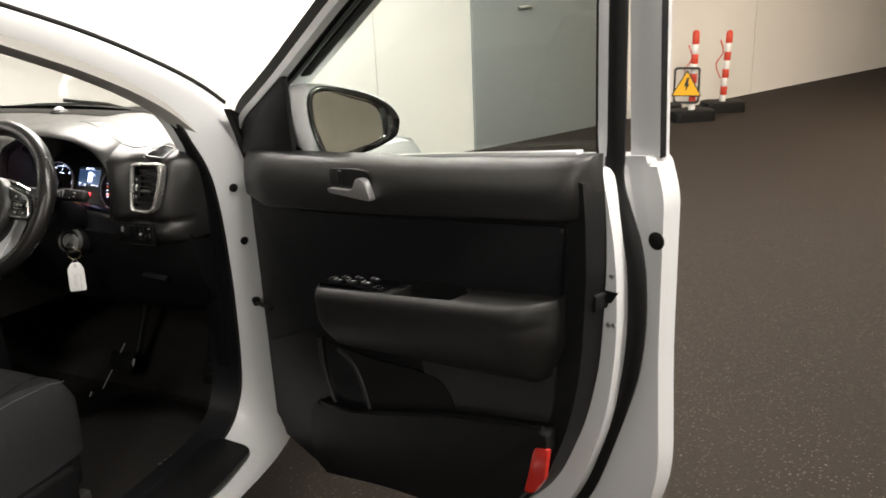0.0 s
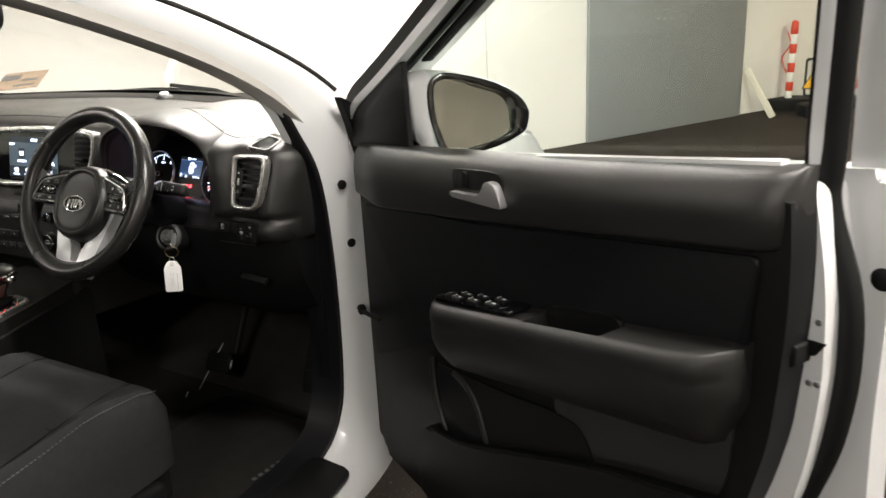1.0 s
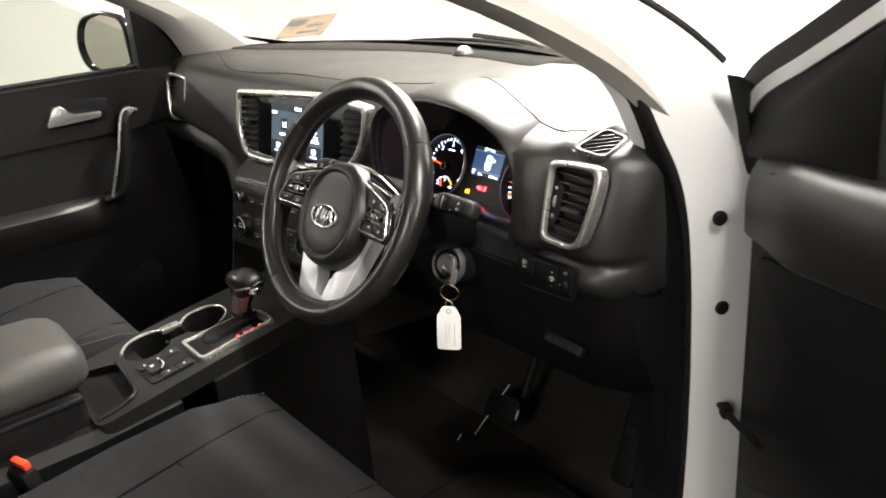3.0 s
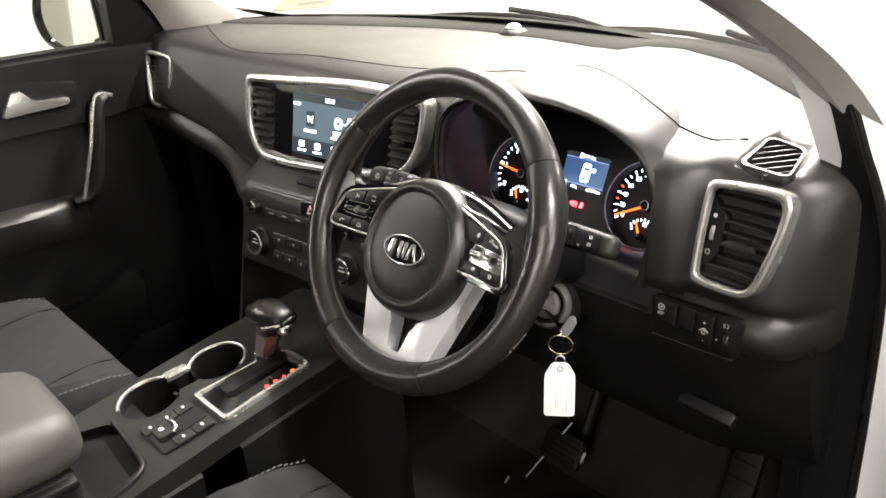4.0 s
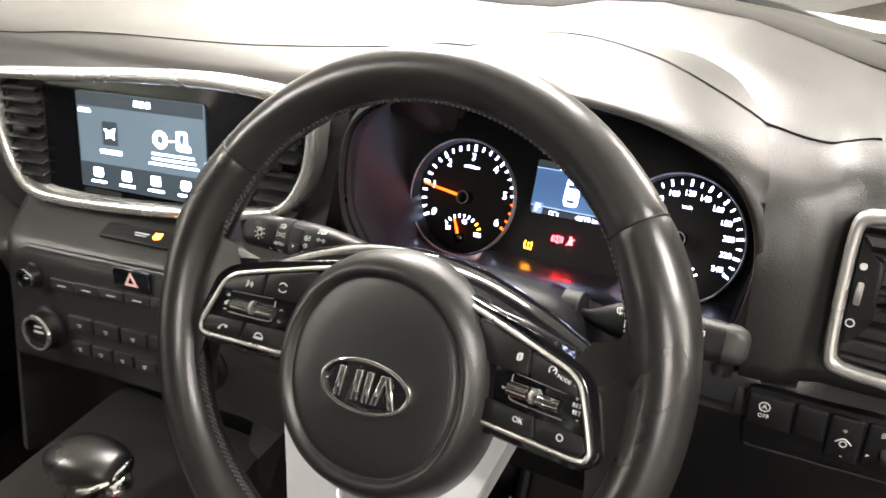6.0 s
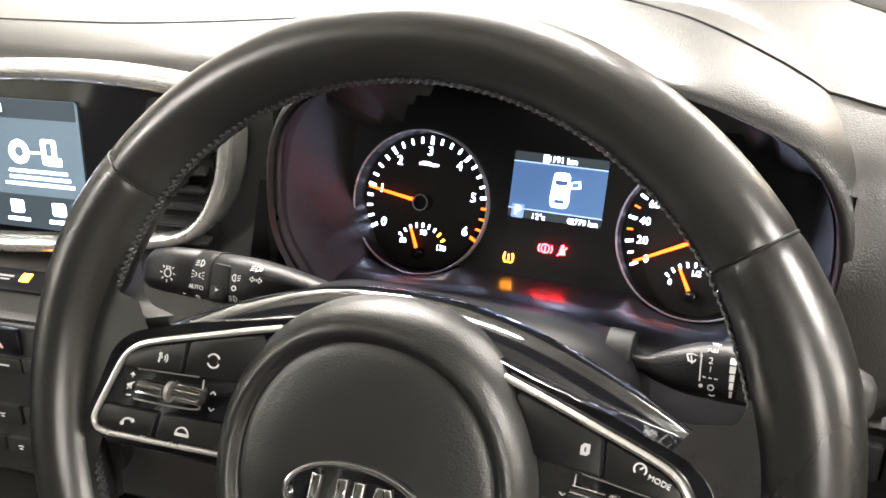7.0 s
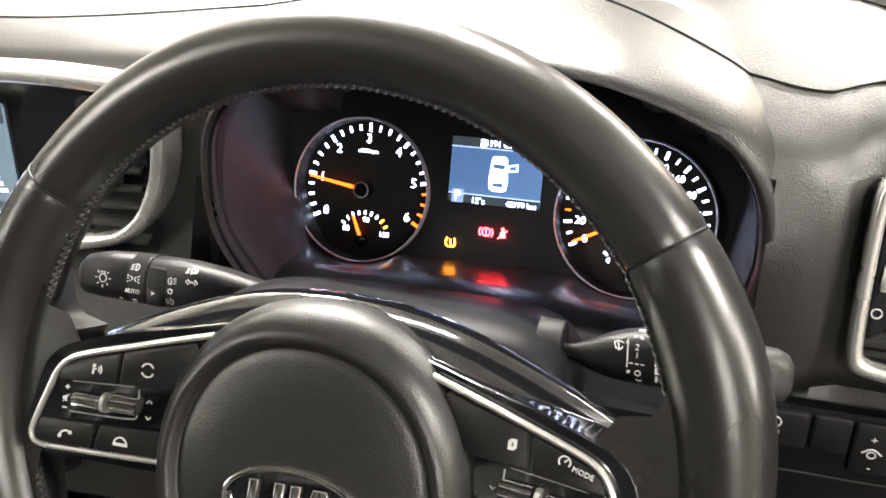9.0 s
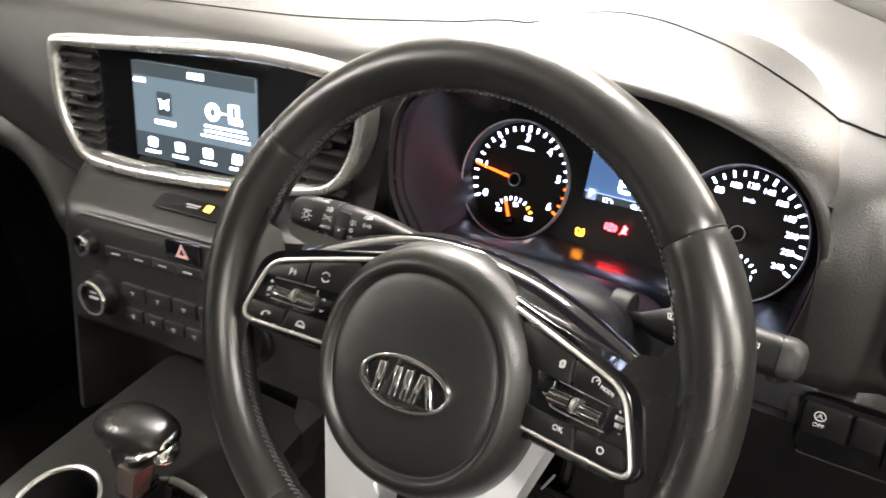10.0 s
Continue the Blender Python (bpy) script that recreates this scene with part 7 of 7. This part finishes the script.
# ---- centre console ----
GM = pose(0.05, -0.06, 0.779, 8.5, 0, 0)
CONSOLE = material("console_black", (0.011, 0.011, 0.0100), 0.48, bump=0.2, grain=1300, cells=True, spec=0.26)
con = thing("centre_console", 0.04, -0.2, 0.6, "black centre console with cup holders and gear selector", "console")
rings = []
for y, z, l, r in ((0.14, 0.800, -0.13, 0.117), (0.06, 0.789, -0.14, 0.112), (-0.05, 0.772, -0.143, 0.109), (-0.13, 0.7605, -0.145, 0.109)):
    rings.append([Vector(p) for p in [(0.05 + l, y, 0.40), (0.05 + l, y, z - 0.012), (0.05 + l + 0.012, y, z - 0.006), (0.05 + l + 0.012, y, z - 0.10), (0.05 + r - 0.012, y, z - 0.10), (0.05 + r - 0.012, y, z - 0.006), (0.05 + r, y, z - 0.012), (0.05 + r + 0.01, y, 0.40)]])
CUPS = ((-0.053, -0.010, 0.0415), (-0.063, -0.118, 0.0435))


def cup_outline():
    """Both cup openings joined by a narrow channel between them."""
    (ax, ay, ar), (bx, by, br) = CUPS
    out = [(ax + ar * math.cos(radians(q)), ay + ar * math.sin(radians(q))) for q in range(-72, 243, 9)]
    out += [(-0.071, -0.058), (-0.072, -0.068)]
    out += [(bx + br * math.cos(radians(q)), by + br * math.sin(radians(q))) for q in range(115, 427, 9)]
    return out + [(-0.041, -0.070), (-0.038, -0.056)]


# top plate with cup openings: ring surfaces round each cup
part("console_base", lift(loft(rings, True, False), pose(0, 0, -0.012)), HARD, con)
top_o = rounded([(-0.125, -0.265), (0.105, -0.265), (0.102, -0.05), (0.106, 0.10), (0.10, 0.19), (-0.11, 0.19), (-0.125, 0.0)], 0.02)
BIN = rounded([(-0.105, -0.256), (0.074, -0.254), (0.062, -0.190), (-0.06, -0.178)], 0.015)
part("console_top", holed(top_o, [cup_outline(), BIN], -0.03, 0.0), CONSOLE, con, "black console top", GM.copy())
rings = []
for y, z in ((-0.19, 0.745), (-0.33, 0.735), (-0.70, 0.74)):
    rings.append([Vector(p) for p in [(-0.085, y, 0.38), (-0.085, y, z - 0.02), (-0.07, y, z - 0.004), (0.14, y, z - 0.004), (0.158, y, z - 0.02), (0.168, y, 0.38)]])
part("console_side", loft(rings, True, True), HARD, con)
for i, (cx, cy, r) in enumerate(CUPS):
    part("cup_well", lift(lathe([(r * 0.99, -0.001), (r * 0.95, -0.075), (r * 0.90, -0.085), (0.0, -0.085)], 40, False), pose(cx, cy, 0)), RUBBER, con, "black cup well", GM.copy())
    part("cup_rim", tube([(cx + r * 1.04 * math.cos(radians(q)), cy + r * 1.04 * math.sin(radians(q)), 0.001) for q in (range(20, 246, 8) if i == 0 else range(112, 262, 8))], 0.0030, 8), SATIN, con, "satin silver cup rim", GM.copy())
part("cup_channel", lift(slab(rr(0.05, 0.03, 0.004), -0.055, -0.050), pose(-0.055, -0.063, 0)), RUBBER, con, m=GM.copy())
part("cup_bridge", lift(slab(rounded([(-0.011, -0.020), (0.008, -0.018), (0.008, 0.014), (-0.009, 0.018)], 0.004), 0.0, 0.007, 0.0025, 3), pose(-0.078, -0.064, 0, 0, 0, -8)), SATIN, con, "silver bridge between the cups", GM.copy())
part("cup_finger", lift(block(0.010, 0.006, 0.006, 0.002), pose(-0.030, -0.09, 0.004)), HARD, con, m=GM.copy())
gf = rounded([(-0.006, -0.076), (0.083, -0.076), (0.084, 0.070), (0.014, 0.070)], [0.008, 0.010, 0.012, 0.03])
gi = rounded([(0.001, -0.069), (0.076, -0.069), (0.077, 0.063), (0.018, 0.063)], [0.006, 0.008, 0.010, 0.026])
part("selector_surround", frame_ring(gf, gi, 0.0, 0.008, 0.003), SATIN, con, "satin silver selector surround", GM.copy())
part("selector_plate", slab(gi, 0.0, 0.004), GLOSS, con, "gloss black selector plate", GM.copy())
part("selector_gaiter", slab(rounded([(0.008, -0.040), (0.044, -0.050), (0.046, 0.058), (0.020, 0.058)], 0.014), 0.003, 0.010, 0.005, 3), DEEP, con, m=GM.copy())
for xx, yy, r_, mat_ in ((0.0730, 0.0440, 0.0034, LAMPORANGE), (0.0736, 0.0287, 0.0030, LAMPRED), (0.0720, 0.0150, 0.0032, LAMPRED), (0.0772, 0.0075, 0.0020, LAMPRED), (0.0701, 0.0009, 0.0032, LAMPRED), (0.0762, -0.0068, 0.0020, LAMPRED)):
    part("selector_lamp", slab(circle(r_, 14, xx, yy), 0.0, 0.0004), mat_, con, "lit red selector lamp", GM @ pose(0, 0, 0.004))
part("selector_mark", bars([(0.0744, 0.0569, 0.007, 0.004)], 0.0004), PRINT, con, m=GM @ pose(0, 0, 0.004))
part("button_plate", slab(rounded([(-0.004, -0.160), (0.070, -0.160), (0.074, -0.082), (-0.002, -0.082)], 0.006), 0.0, 0.003, 0.001), HARD, con, m=GM.copy())
for cx, cy, w, h in ((0.0070, -0.0985, 0.021, 0.024), (0.0070, -0.1235, 0.021, 0.024), (0.0068, -0.1485, 0.021, 0.024), (0.0640, -0.0990, 0.020, 0.026), (0.0630, -0.1270, 0.020, 0.026)):
    part("console_button", lift(slab(rr(w, h, 0.003), 0, 0.003, 0.001), pose(cx, cy, 0.003)), CONSOLE, con, m=GM.copy())
    part("button_mark", bars([(cx, cy, 0.006, 0.0034)], 0.0003), PRINT, con, m=GM @ pose(0, 0, 0.0061))
part("brake_switch_well", slab(rr(0.031, 0.040, 0.004, 0.0350, -0.1035), 0.003, 0.0042), RUBBER, con, m=GM.copy())
part("brake_switch", lift(slab(rr(0.029, 0.026, 0.005), 0, 0.008, 0.003, 3), pose(0.0320, -0.1405, 0.003)), CONSOLE, con, "parking brake switch", m=GM.copy())
part("button_mark", bars([(0.030, -0.1420, 0.007, 0.006)], 0.0003), PRINT, con, m=GM @ pose(0, 0, 0.0111))
part("brake_switch_lip", tube([GM @ Vector(p) for p in cat([(0.0180, -0.1265, 0.009), (0.0300, -0.1245, 0.012), (0.0430, -0.1260, 0.0115), (0.0480, -0.1330, 0.009)], 4)], 0.0022, 8), SATIN, con, "silver switch lip")
part("bin_well", loft([[(p[0], p[1], z) for p in BIN] for z in (-0.075, -0.001)], True, False), RUBBER, con, "open dark storage bin", GM.copy())
part("bin_floor", slab(BIN, -0.08, -0.075), RUBBER, con, m=GM.copy())
part("bin_lip", tube([GM @ Vector((p[0], p[1], 0.002)) for p in cat([(-0.06, -0.176), (0.0, -0.180), (0.062, -0.188), (0.080, -0.215), (0.082, -0.256)], 5)], 0.004, 8), HARD, con)
# shift lever
gl_ = thing("gear_selector", 0.06, -0.02, 0.78, "black leather gear selector knob with silver button", "gear lever")
KM = pose(0.060, -0.004, 0.855, 0, -3, 10)
rings = []
for x, d, up_, dn in ((-0.044, 0.010, 0.001, -0.003), (-0.040, 0.026, 0.006, -0.008), (-0.030, 0.042, 0.012, -0.014), (-0.014, 0.052, 0.017, -0.018), (0.004, 0.054, 0.018, -0.020), (0.020, 0.050, 0.015, -0.019), (0.032, 0.042, 0.010, -0.016), (0.040, 0.030, 0.004, -0.012)):
    cz, hz = (up_ + dn) / 2, (up_ - dn) / 2
    rings.append([(x, 0.5 * d * math.cos(a) * abs(math.cos(a)) ** -0.25, cz + hz * math.sin(a)) if abs(math.cos(a)) > 1e-3 else (x, 0.0, cz + hz * math.sin(a)) for a in np.linspace(0, 2 * math.pi, 25)[:-1]])
part("knob", loft(rings, True, True), LEATHER, gl_, "black leather knob", KM.copy(), 75)
rings = []
for t, w, d in ((0.0, 0.030, 0.034), (0.25, 0.026, 0.030), (0.45, 0.030, 0.032), (0.75, 0.042, 0.038), (1.0, 0.058, 0.044)):
    c = Vector((0.064, -0.024, 0.786)).lerp(Vector((0.058, -0.004, 0.848)), t)
    rings.append([(c.x + q[0], c.y + q[1], c.z) for q in rr(w, d, 0.011, n=4)])
part("neck", loft(rings, True, True), LEATHER, gl_, "tapered black neck", sharp=60)
part("collar", lift(slab(rr(0.033, 0.037, 0.012), 0, 0.005, 0.002), pose(0.0625, -0.0205, 0.7955)), GLOSS, gl_)
part("stem_plate", loft([[Vector(p) + Vector((0.0006, -0.0006, 0)) for p in r] for r in (((0.058, -0.0375, 0.802), (0.078, -0.0370, 0.802), (0.0805, -0.020, 0.802), (0.060, -0.020, 0.802)), ((0.060, -0.0310, 0.830), (0.082, -0.0300, 0.830), (0.0865, -0.010, 0.830), (0.062, -0.010, 0.830)))]), material("rose_metal", (0.20, 0.155, 0.145), 0.38, metal=0.8), gl_, "rosy metal stem plate", flat=True)
part("release_button", lift(ball(0.010, 0.015, 0.008), pose(0.038, -0.006, -0.014, 0, 20, 0)), CHROME, gl_, "silver release button", KM.copy())
part("knob_band", tube([KM @ Vector(p) for p in cat([(0.012, -0.0275, -0.010), (0.024, -0.0255, -0.008), (0.034, -0.018, -0.005), (0.041, 0.0, -0.002), (0.036, 0.016, -0.003)], 5)], 0.0030, 8), CHROME, gl_, "silver knob band")
# armrest
ar = thing("armrest", 0.02, -0.45, 0.8, "padded grey-black leather centre armrest", "armrest")
AM = pose(0.02, -0.47, 0.827, 0, 0, 0)
rings = []
for y, w, h, z in ((0.172, 0.10, 0.02, -0.006), (0.168, 0.15, 0.048, -0.004), (0.155, 0.185, 0.070, -0.002), (0.13, 0.20, 0.082, 0.0), (0.05, 0.205, 0.086, 0.002), (-0.25, 0.205, 0.086, 0.004)):
    rings.append([(q[0], y, z + q[1]) for q in rr(w, h, h * 0.42, n=6)])
part("pad", loft(rings, True, True), material("grey_leather", (0.045, 0.044, 0.040), 0.48, bump=0.35, grain=1400, cells=True), ar, "padded grey leather lid", AM.copy(), 70)
part("box", lift(block(0.20, 0.42, 0.10, 0.02, 4), pose(0.0, -0.06, -0.085)), HARD, ar, m=AM.copy())
part("box_lip", lift(block(0.212, 0.40, 0.012, 0.004), pose(0.0, -0.055, -0.046)), DEEP, ar, m=AM.copy())


# ---- seats ----
def seat(name, cx, dy, label, group):
    th = thing(name, cx, -0.35 + dy, 0.38, label, "car seat", group)
    m = pose(cx, dy, 0)
    rings = []
    for y, zc, hw in ((-0.052, 0.640, 0.19), (-0.058, 0.690, 0.205), (-0.075, 0.716, 0.212), (-0.11, 0.724, 0.215), (-0.20, 0.718, 0.218), (-0.32, 0.700, 0.222), (-0.45, 0.685, 0.225), (-0.62, 0.675, 0.225)):
        b = 0.028 * min(1, max(0, (-y - 0.09) / 0.15))
        row = []
        for u in np.linspace(-1, 1, 21):
            au = abs(u)
            z = zc + b * math.exp(-((au - 0.86) / 0.10) ** 2) + b * 0.55 * (au > 0.86)
            if au > 0.93:
                z -= 0.02 * ((au - 0.93) / 0.07) ** 2
            z -= 0.006 * math.exp(-((au - 0.62) / 0.02) ** 2)
            row.append((u * hw, y, z))
        row += [(hw * 1.0, y, 0.62), (hw * 0.97, y, 0.54), (-hw * 0.97, y, 0.54), (-hw * 1.0, y, 0.62)]
        rings.append(row)
    part("cushion", loft(rings, True, True), CLOTH, th, "charcoal woven cloth cushion", m.copy(), 50)
    for s in (-1, 1):
        part("piping", tube([(s * 0.62 * 0.217, y, z) for y, z in cat([(-0.075, 0.714), (-0.11, 0.721), (-0.2, 0.7155), (-0.4, 0.690), (-0.6, 0.673)], 5)], 0.0016, 6), CLOTHB, th, m=m.copy())
        st_ = []
        for k in range(64):
            y = -0.075 - k * 0.0085
            zc = np.interp(-y, [0.075, 0.11, 0.2, 0.32, 0.45, 0.62], [0.716, 0.724, 0.718, 0.70, 0.685, 0.675])
            b = 0.028 * min(1, max(0, (-y - 0.09) / 0.15))
            hw = np.interp(-y, [0.075, 0.11, 0.2, 0.32, 0.45], [0.212, 0.215, 0.218, 0.222, 0.225])
            st_.append(lift(block(0.0018, 0.0055, 0.0016, 0), pose(s * hw * 0.945, y, zc + b * 0.85 - 0.001)))
        part("stitching", join(*st_), THREAD, th, "grey top stitching", m.copy())
        part("side_valance", lift(block(0.03, 0.50, 0.12, 0.012, 3), pose(s * 0.215, -0.36, 0.49, -3, 0, 0)), HARD, th, "black plastic seat side", m.copy())
    part("cross_seam", tube([(x, -0.255, 0.7105 - 0.003) for x in np.linspace(-0.135, 0.135, 6)], 0.002, 6), CLOTHB, th, m=m.copy())
    part("front_panel", lift(block(0.39, 0.05, 0.13, 0.02, 3), pose(0, -0.085, 0.52)), CLOTHB, th, m=m.copy())
    rings = []
    for z, y, hw, d in ((0.66, -0.60, 0.22, 0.13), (0.80, -0.66, 0.235, 0.14), (1.0, -0.71, 0.24, 0.13), (1.2, -0.76, 0.21, 0.11), (1.29, -0.79, 0.17, 0.07)):
        rings.append([(q[0], y + q[1], z) for q in rr(2 * hw, d, d * 0.45, n=5)])
    part("backrest", loft(rings, True, True), CLOTH, th, "charcoal cloth backrest", m.copy(), 60)
    part("headrest", lift(slab(rr(0.26, 0.19, 0.05), -0.05, 0.05, 0.03, 3), pose(0, -0.84, 1.42, 82)), CLOTHB, th, m=m.copy())
    for s in (-1, 1):
        part("rail", lift(block(0.03, 0.6, 0.05, 0.006), pose(s * 0.17, -0.35, 0.40)), STEEL, th, m=m.copy())
    return th


seat("driver_seat", 0.418, 0.0, "charcoal cloth driver seat with grey stitching", "front seats")
seat("passenger_seat", -0.380, -0.068, "charcoal cloth passenger seat with grey stitching", "front seats")
bk = thing("belt_buckle", 0.175, -0.43, 0.66, "black seat belt buckle with red release button", "buckle")
part("body", lift(block(0.045, 0.025, 0.10, 0.006), pose(0.170, -0.435, 0.690, 10, 0, 20)), HARD, bk)
part("button", lift(block(0.034, 0.012, 0.014, 0.003), pose(0.170, -0.44, 0.746, 10, 0, 20)), REDP, bk, "red release button")

# ---- floor mat and pedals ----
mt = thing("floor_mat", 0.47, 0.1, 0.345, "black carpet floor mat with embroidered edge mark", "floor mat")
part("mat", lift(slab(rounded([(-0.22, -0.32), (0.22, -0.32), (0.24, 0.10), (0.20, 0.30), (-0.20, 0.32)], 0.05), 0, 0.010, 0.004), pose(0.46, 0.10, 0.345, 2, 0, 0)), CARPET, mt)
part("mat_binding", tube([(0.46 + p[0], 0.10 + p[1], 0.352 + 0.035 * p[1]) for p in rounded([(-0.22, -0.32), (0.22, -0.32), (0.24, 0.10), (0.20, 0.30), (-0.20, 0.32)], 0.05)], 0.006, 8, True), CLOTHB, mt)
lt = []
for k in range(9):
    lt.append((0.0, -0.075 + 0.019 * k, 0.010, 0.010))
part("mat_mark", bars(lt, 0.001), THREAD, mt, "grey embroidered mark", pose(0.615, 0.235, 0.362, 2, 0, -8))


def pedal(name, x, y, z, w, h, tilt, mat, label):
    th = thing(name, x, y, z, label, "pedal", "pedals")
    m = pose(x, y, z, tilt, 0, 0)
    part("pad", slab(rr(w, h, 0.012), 0, 0.014, 0.004), mat, th, m=m.copy())
    for k in range(5):
        part("rib", lift(block(w * 0.8, 0.004, 0.004, 0.001), pose(0, (k - 2) * h / 6, 0.015)), RUBBER, th, m=m.copy())
    part("arm", tube([m @ Vector((0, 0, 0)), m @ Vector((0, h * 0.4, -0.05)), (x, y + 0.2, z + 0.28)], 0.010, 8), RUBBER, th)


pedal("brake_pedal", 0.255, 0.43, 0.46, 0.085, 0.06, 58, RUBBER, "black rubber brake pedal")
pedal("accelerator_pedal", 0.572, 0.46, 0.52, 0.048, 0.17, 66, RUBBER, "long black accelerator pedal")
# glints among the dark pedals, put in as thin silver bars
part("pedal_edge", tube([(0.185, 0.40, 0.375), (0.262, 0.44, 0.515)], 0.0018, 6), SILVERP, car, "thin silver bar imitating a glint by the pedals")
part("pedal_edge", tube([(0.296, 0.42, 0.455), (0.303, 0.425, 0.478)], 0.0028, 6), SILVERP, car)
part("pedal_edge", tube([(0.148, 0.38, 0.352), (0.154, 0.385, 0.366)], 0.0022, 6), SILVERP, car)

# ---- closed passenger door ----
pd_ = thing("passenger_door", -0.78, 0.0, 0.4, "closed passenger door with black trim and silver handle", "car door")
PM = pose(-0.75, 0, 0, 90, 0, 90)


def ppart(name, bm, mat, label="", sharp=38):
    return part(name, bm, mat, pd_, label, PM.copy(), sharp)


ppart("outer_skin", slab(rounded([(-1.05, 0.40), (0.45, 0.40), (0.47, 1.06), (-1.05, 1.09)], 0.04), -0.14, -0.02, 0.01), WHITE, "white door skin")
ppart("trim_panel", slab(rounded([(-1.0, 0.42), (0.34, 0.42), (0.36, 1.02), (-1.0, 1.05)], 0.03), -0.02, 0.006, 0.008), HARD, "black trim panel")
ppart("upper_trim", slab(rounded([(-1.02, 1.005), (0.12, 0.998), (0.33, 1.02), (0.345, 1.115), (0.30, 1.130), (-1.02, 1.152)], 0.02), -0.02, 0.032, 0.016, 4), HARD, "black upper trim")
ppart("belt_ledge", slab([(-1.02, 1.150), (0.24, 1.132), (0.24, 1.138), (-1.02, 1.158)], -0.05, -0.008), RUBBER, "black belt seal")
ppart("handle_cup", slab(rounded([(-0.075, 1.035), (0.055, 1.03), (0.065, 1.085), (-0.04, 1.10)], 0.014), 0.028, 0.0335, 0.001), DEEP)
ppart("inside_handle", slab(rounded([(-0.092, 1.042), (0.038, 1.044), (0.040, 1.058), (-0.028, 1.062), (-0.046, 1.086), (-0.066, 1.086)], 0.006), 0.034, 0.046, 0.004), SATIN, "satin silver inside handle")
part("pull_handle", tube([PM @ Vector(p) for p in cat([(0.105, 1.045, 0.045), (0.085, 1.03, 0.055), (0.065, 0.95, 0.058), (0.038, 0.86, 0.055), (0.0, 0.845, 0.045)], 6)], 0.019, 10, flat=0.8), HARD, pd_, "black grab handle")
part("pull_trim", tube([PM @ Vector(p) for p in cat([(0.122, 1.045, 0.050), (0.080, 1.048, 0.066), (0.047, 0.95, 0.070), (0.012, 0.85, 0.064)], 6)], 0.0042, 8), SATIN, pd_, "silver strip on the grab handle")
rings = []
for y in np.linspace(-1.0, 0.03, 14):
    z = 0.848 - 0.01 * math.sin(y * 4)
    e = min(1, max(0.3, (0.05 - y) / 0.08))
    rings.append([(y, z, 0.0), (y, z, 0.055 * e), (y, z - 0.012, 0.068 * e), (y, z - 0.06, 0.060 * e), (y, z - 0.11, 0.0)])
ppart("armrest", loft(rings, True, True), SOFT, "black door armrest", 55)
ppart("map_pocket", slab(rounded([(-1.0, 0.46), (0.02, 0.46), (0.09, 0.52), (0.10, 0.66), (0.04, 0.655), (-0.02, 0.60), (-0.30, 0.655), (-1.0, 0.69)], [0, 0.04, 0.06, 0.03, 0.03, 0.06, 0.06, 0]), 0.0, 0.05, 0.012, 3), HARD, "black door pocket")
ppart("mirror_sail", slab(rounded([(0.165, 1.125), (0.300, 1.110), (0.297, 1.205), (0.24, 1.275), (0.172, 1.300)], 0.006), -0.03, 0.01, 0.006), HARD, "black mirror sail cover")
front_l = cat([(0.36, 1.12), (0.19, 1.285), (0.0, 1.40), (-0.25, 1.50), (-0.6, 1.57), (-1.0, 1.585)], 5)
part("window_frame", tube([PM @ Vector((p[0], p[1], 0.0 + 0.30 * max(0, p[1] - 1.12))) for p in front_l], 0.016, 8), RUBBER, pd_, "black window frame")
g2 = part("window_pane", loft([[PM @ Vector((p, 1.12, -0.035)) for p in (0.33, -1.0)] + [PM @ Vector((p, 1.12, -0.039)) for p in (-1.0, 0.33)], [PM @ Vector((p, 1.57, 0.115)) for p in (-0.42, -1.0)] + [PM @ Vector((p, 1.57, 0.111)) for p in (-1.0, -0.42)]]), TINT, pd_, "lightly tinted window glass", flat=True)
g2.visible_shadow = False
LX = axes((1, 0.22, 0.0), (0.24, -1, 0.06), (-1.02, 0.180, 1.172))
mo2 = [(p[0] * 1.28, p[1] * 1.16) for p in rounded([(0.105, -0.062), (0.09, 0.066), (0.0, 0.080), (-0.085, 0.060), (-0.112, 0.0), (-0.09, -0.055), (-0.01, -0.078)][::1], 0.03, 4)]
mh = part("mirror_housing", loft([[(p[0] * f, p[1] * f, z) for p in mo2] for f, z in ((0.25, -0.11), (0.62, -0.095), (0.87, -0.07), (0.97, -0.04), (1.0, -0.012))]), WHITE, pd_, "white door mirror housing", LX.copy(), 60)
part("mirror_rim", frame_ring([(p[0] * 1.01, p[1] * 1.01) for p in mo2], [(p[0] * 0.91, p[1] * 0.89) for p in mo2], -0.012, 0.006, 0.004), GLOSS, mh, "gloss black mirror rim", LX.copy())
part("mirror_glass", slab([(p[0] * 0.905, p[1] * 0.885) for p in mo2], -0.010, -0.004), MIRROR, mh, "mirror glass", LX.copy())
part("mirror_foot", tube([LX @ Vector((0.09, -0.05, -0.03)), LX @ Vector((0.17, -0.055, -0.02)), (-0.76, 0.22, 1.145)], 0.028, 10, flat=0.7), GLOSS, pd_, "black mirror foot")
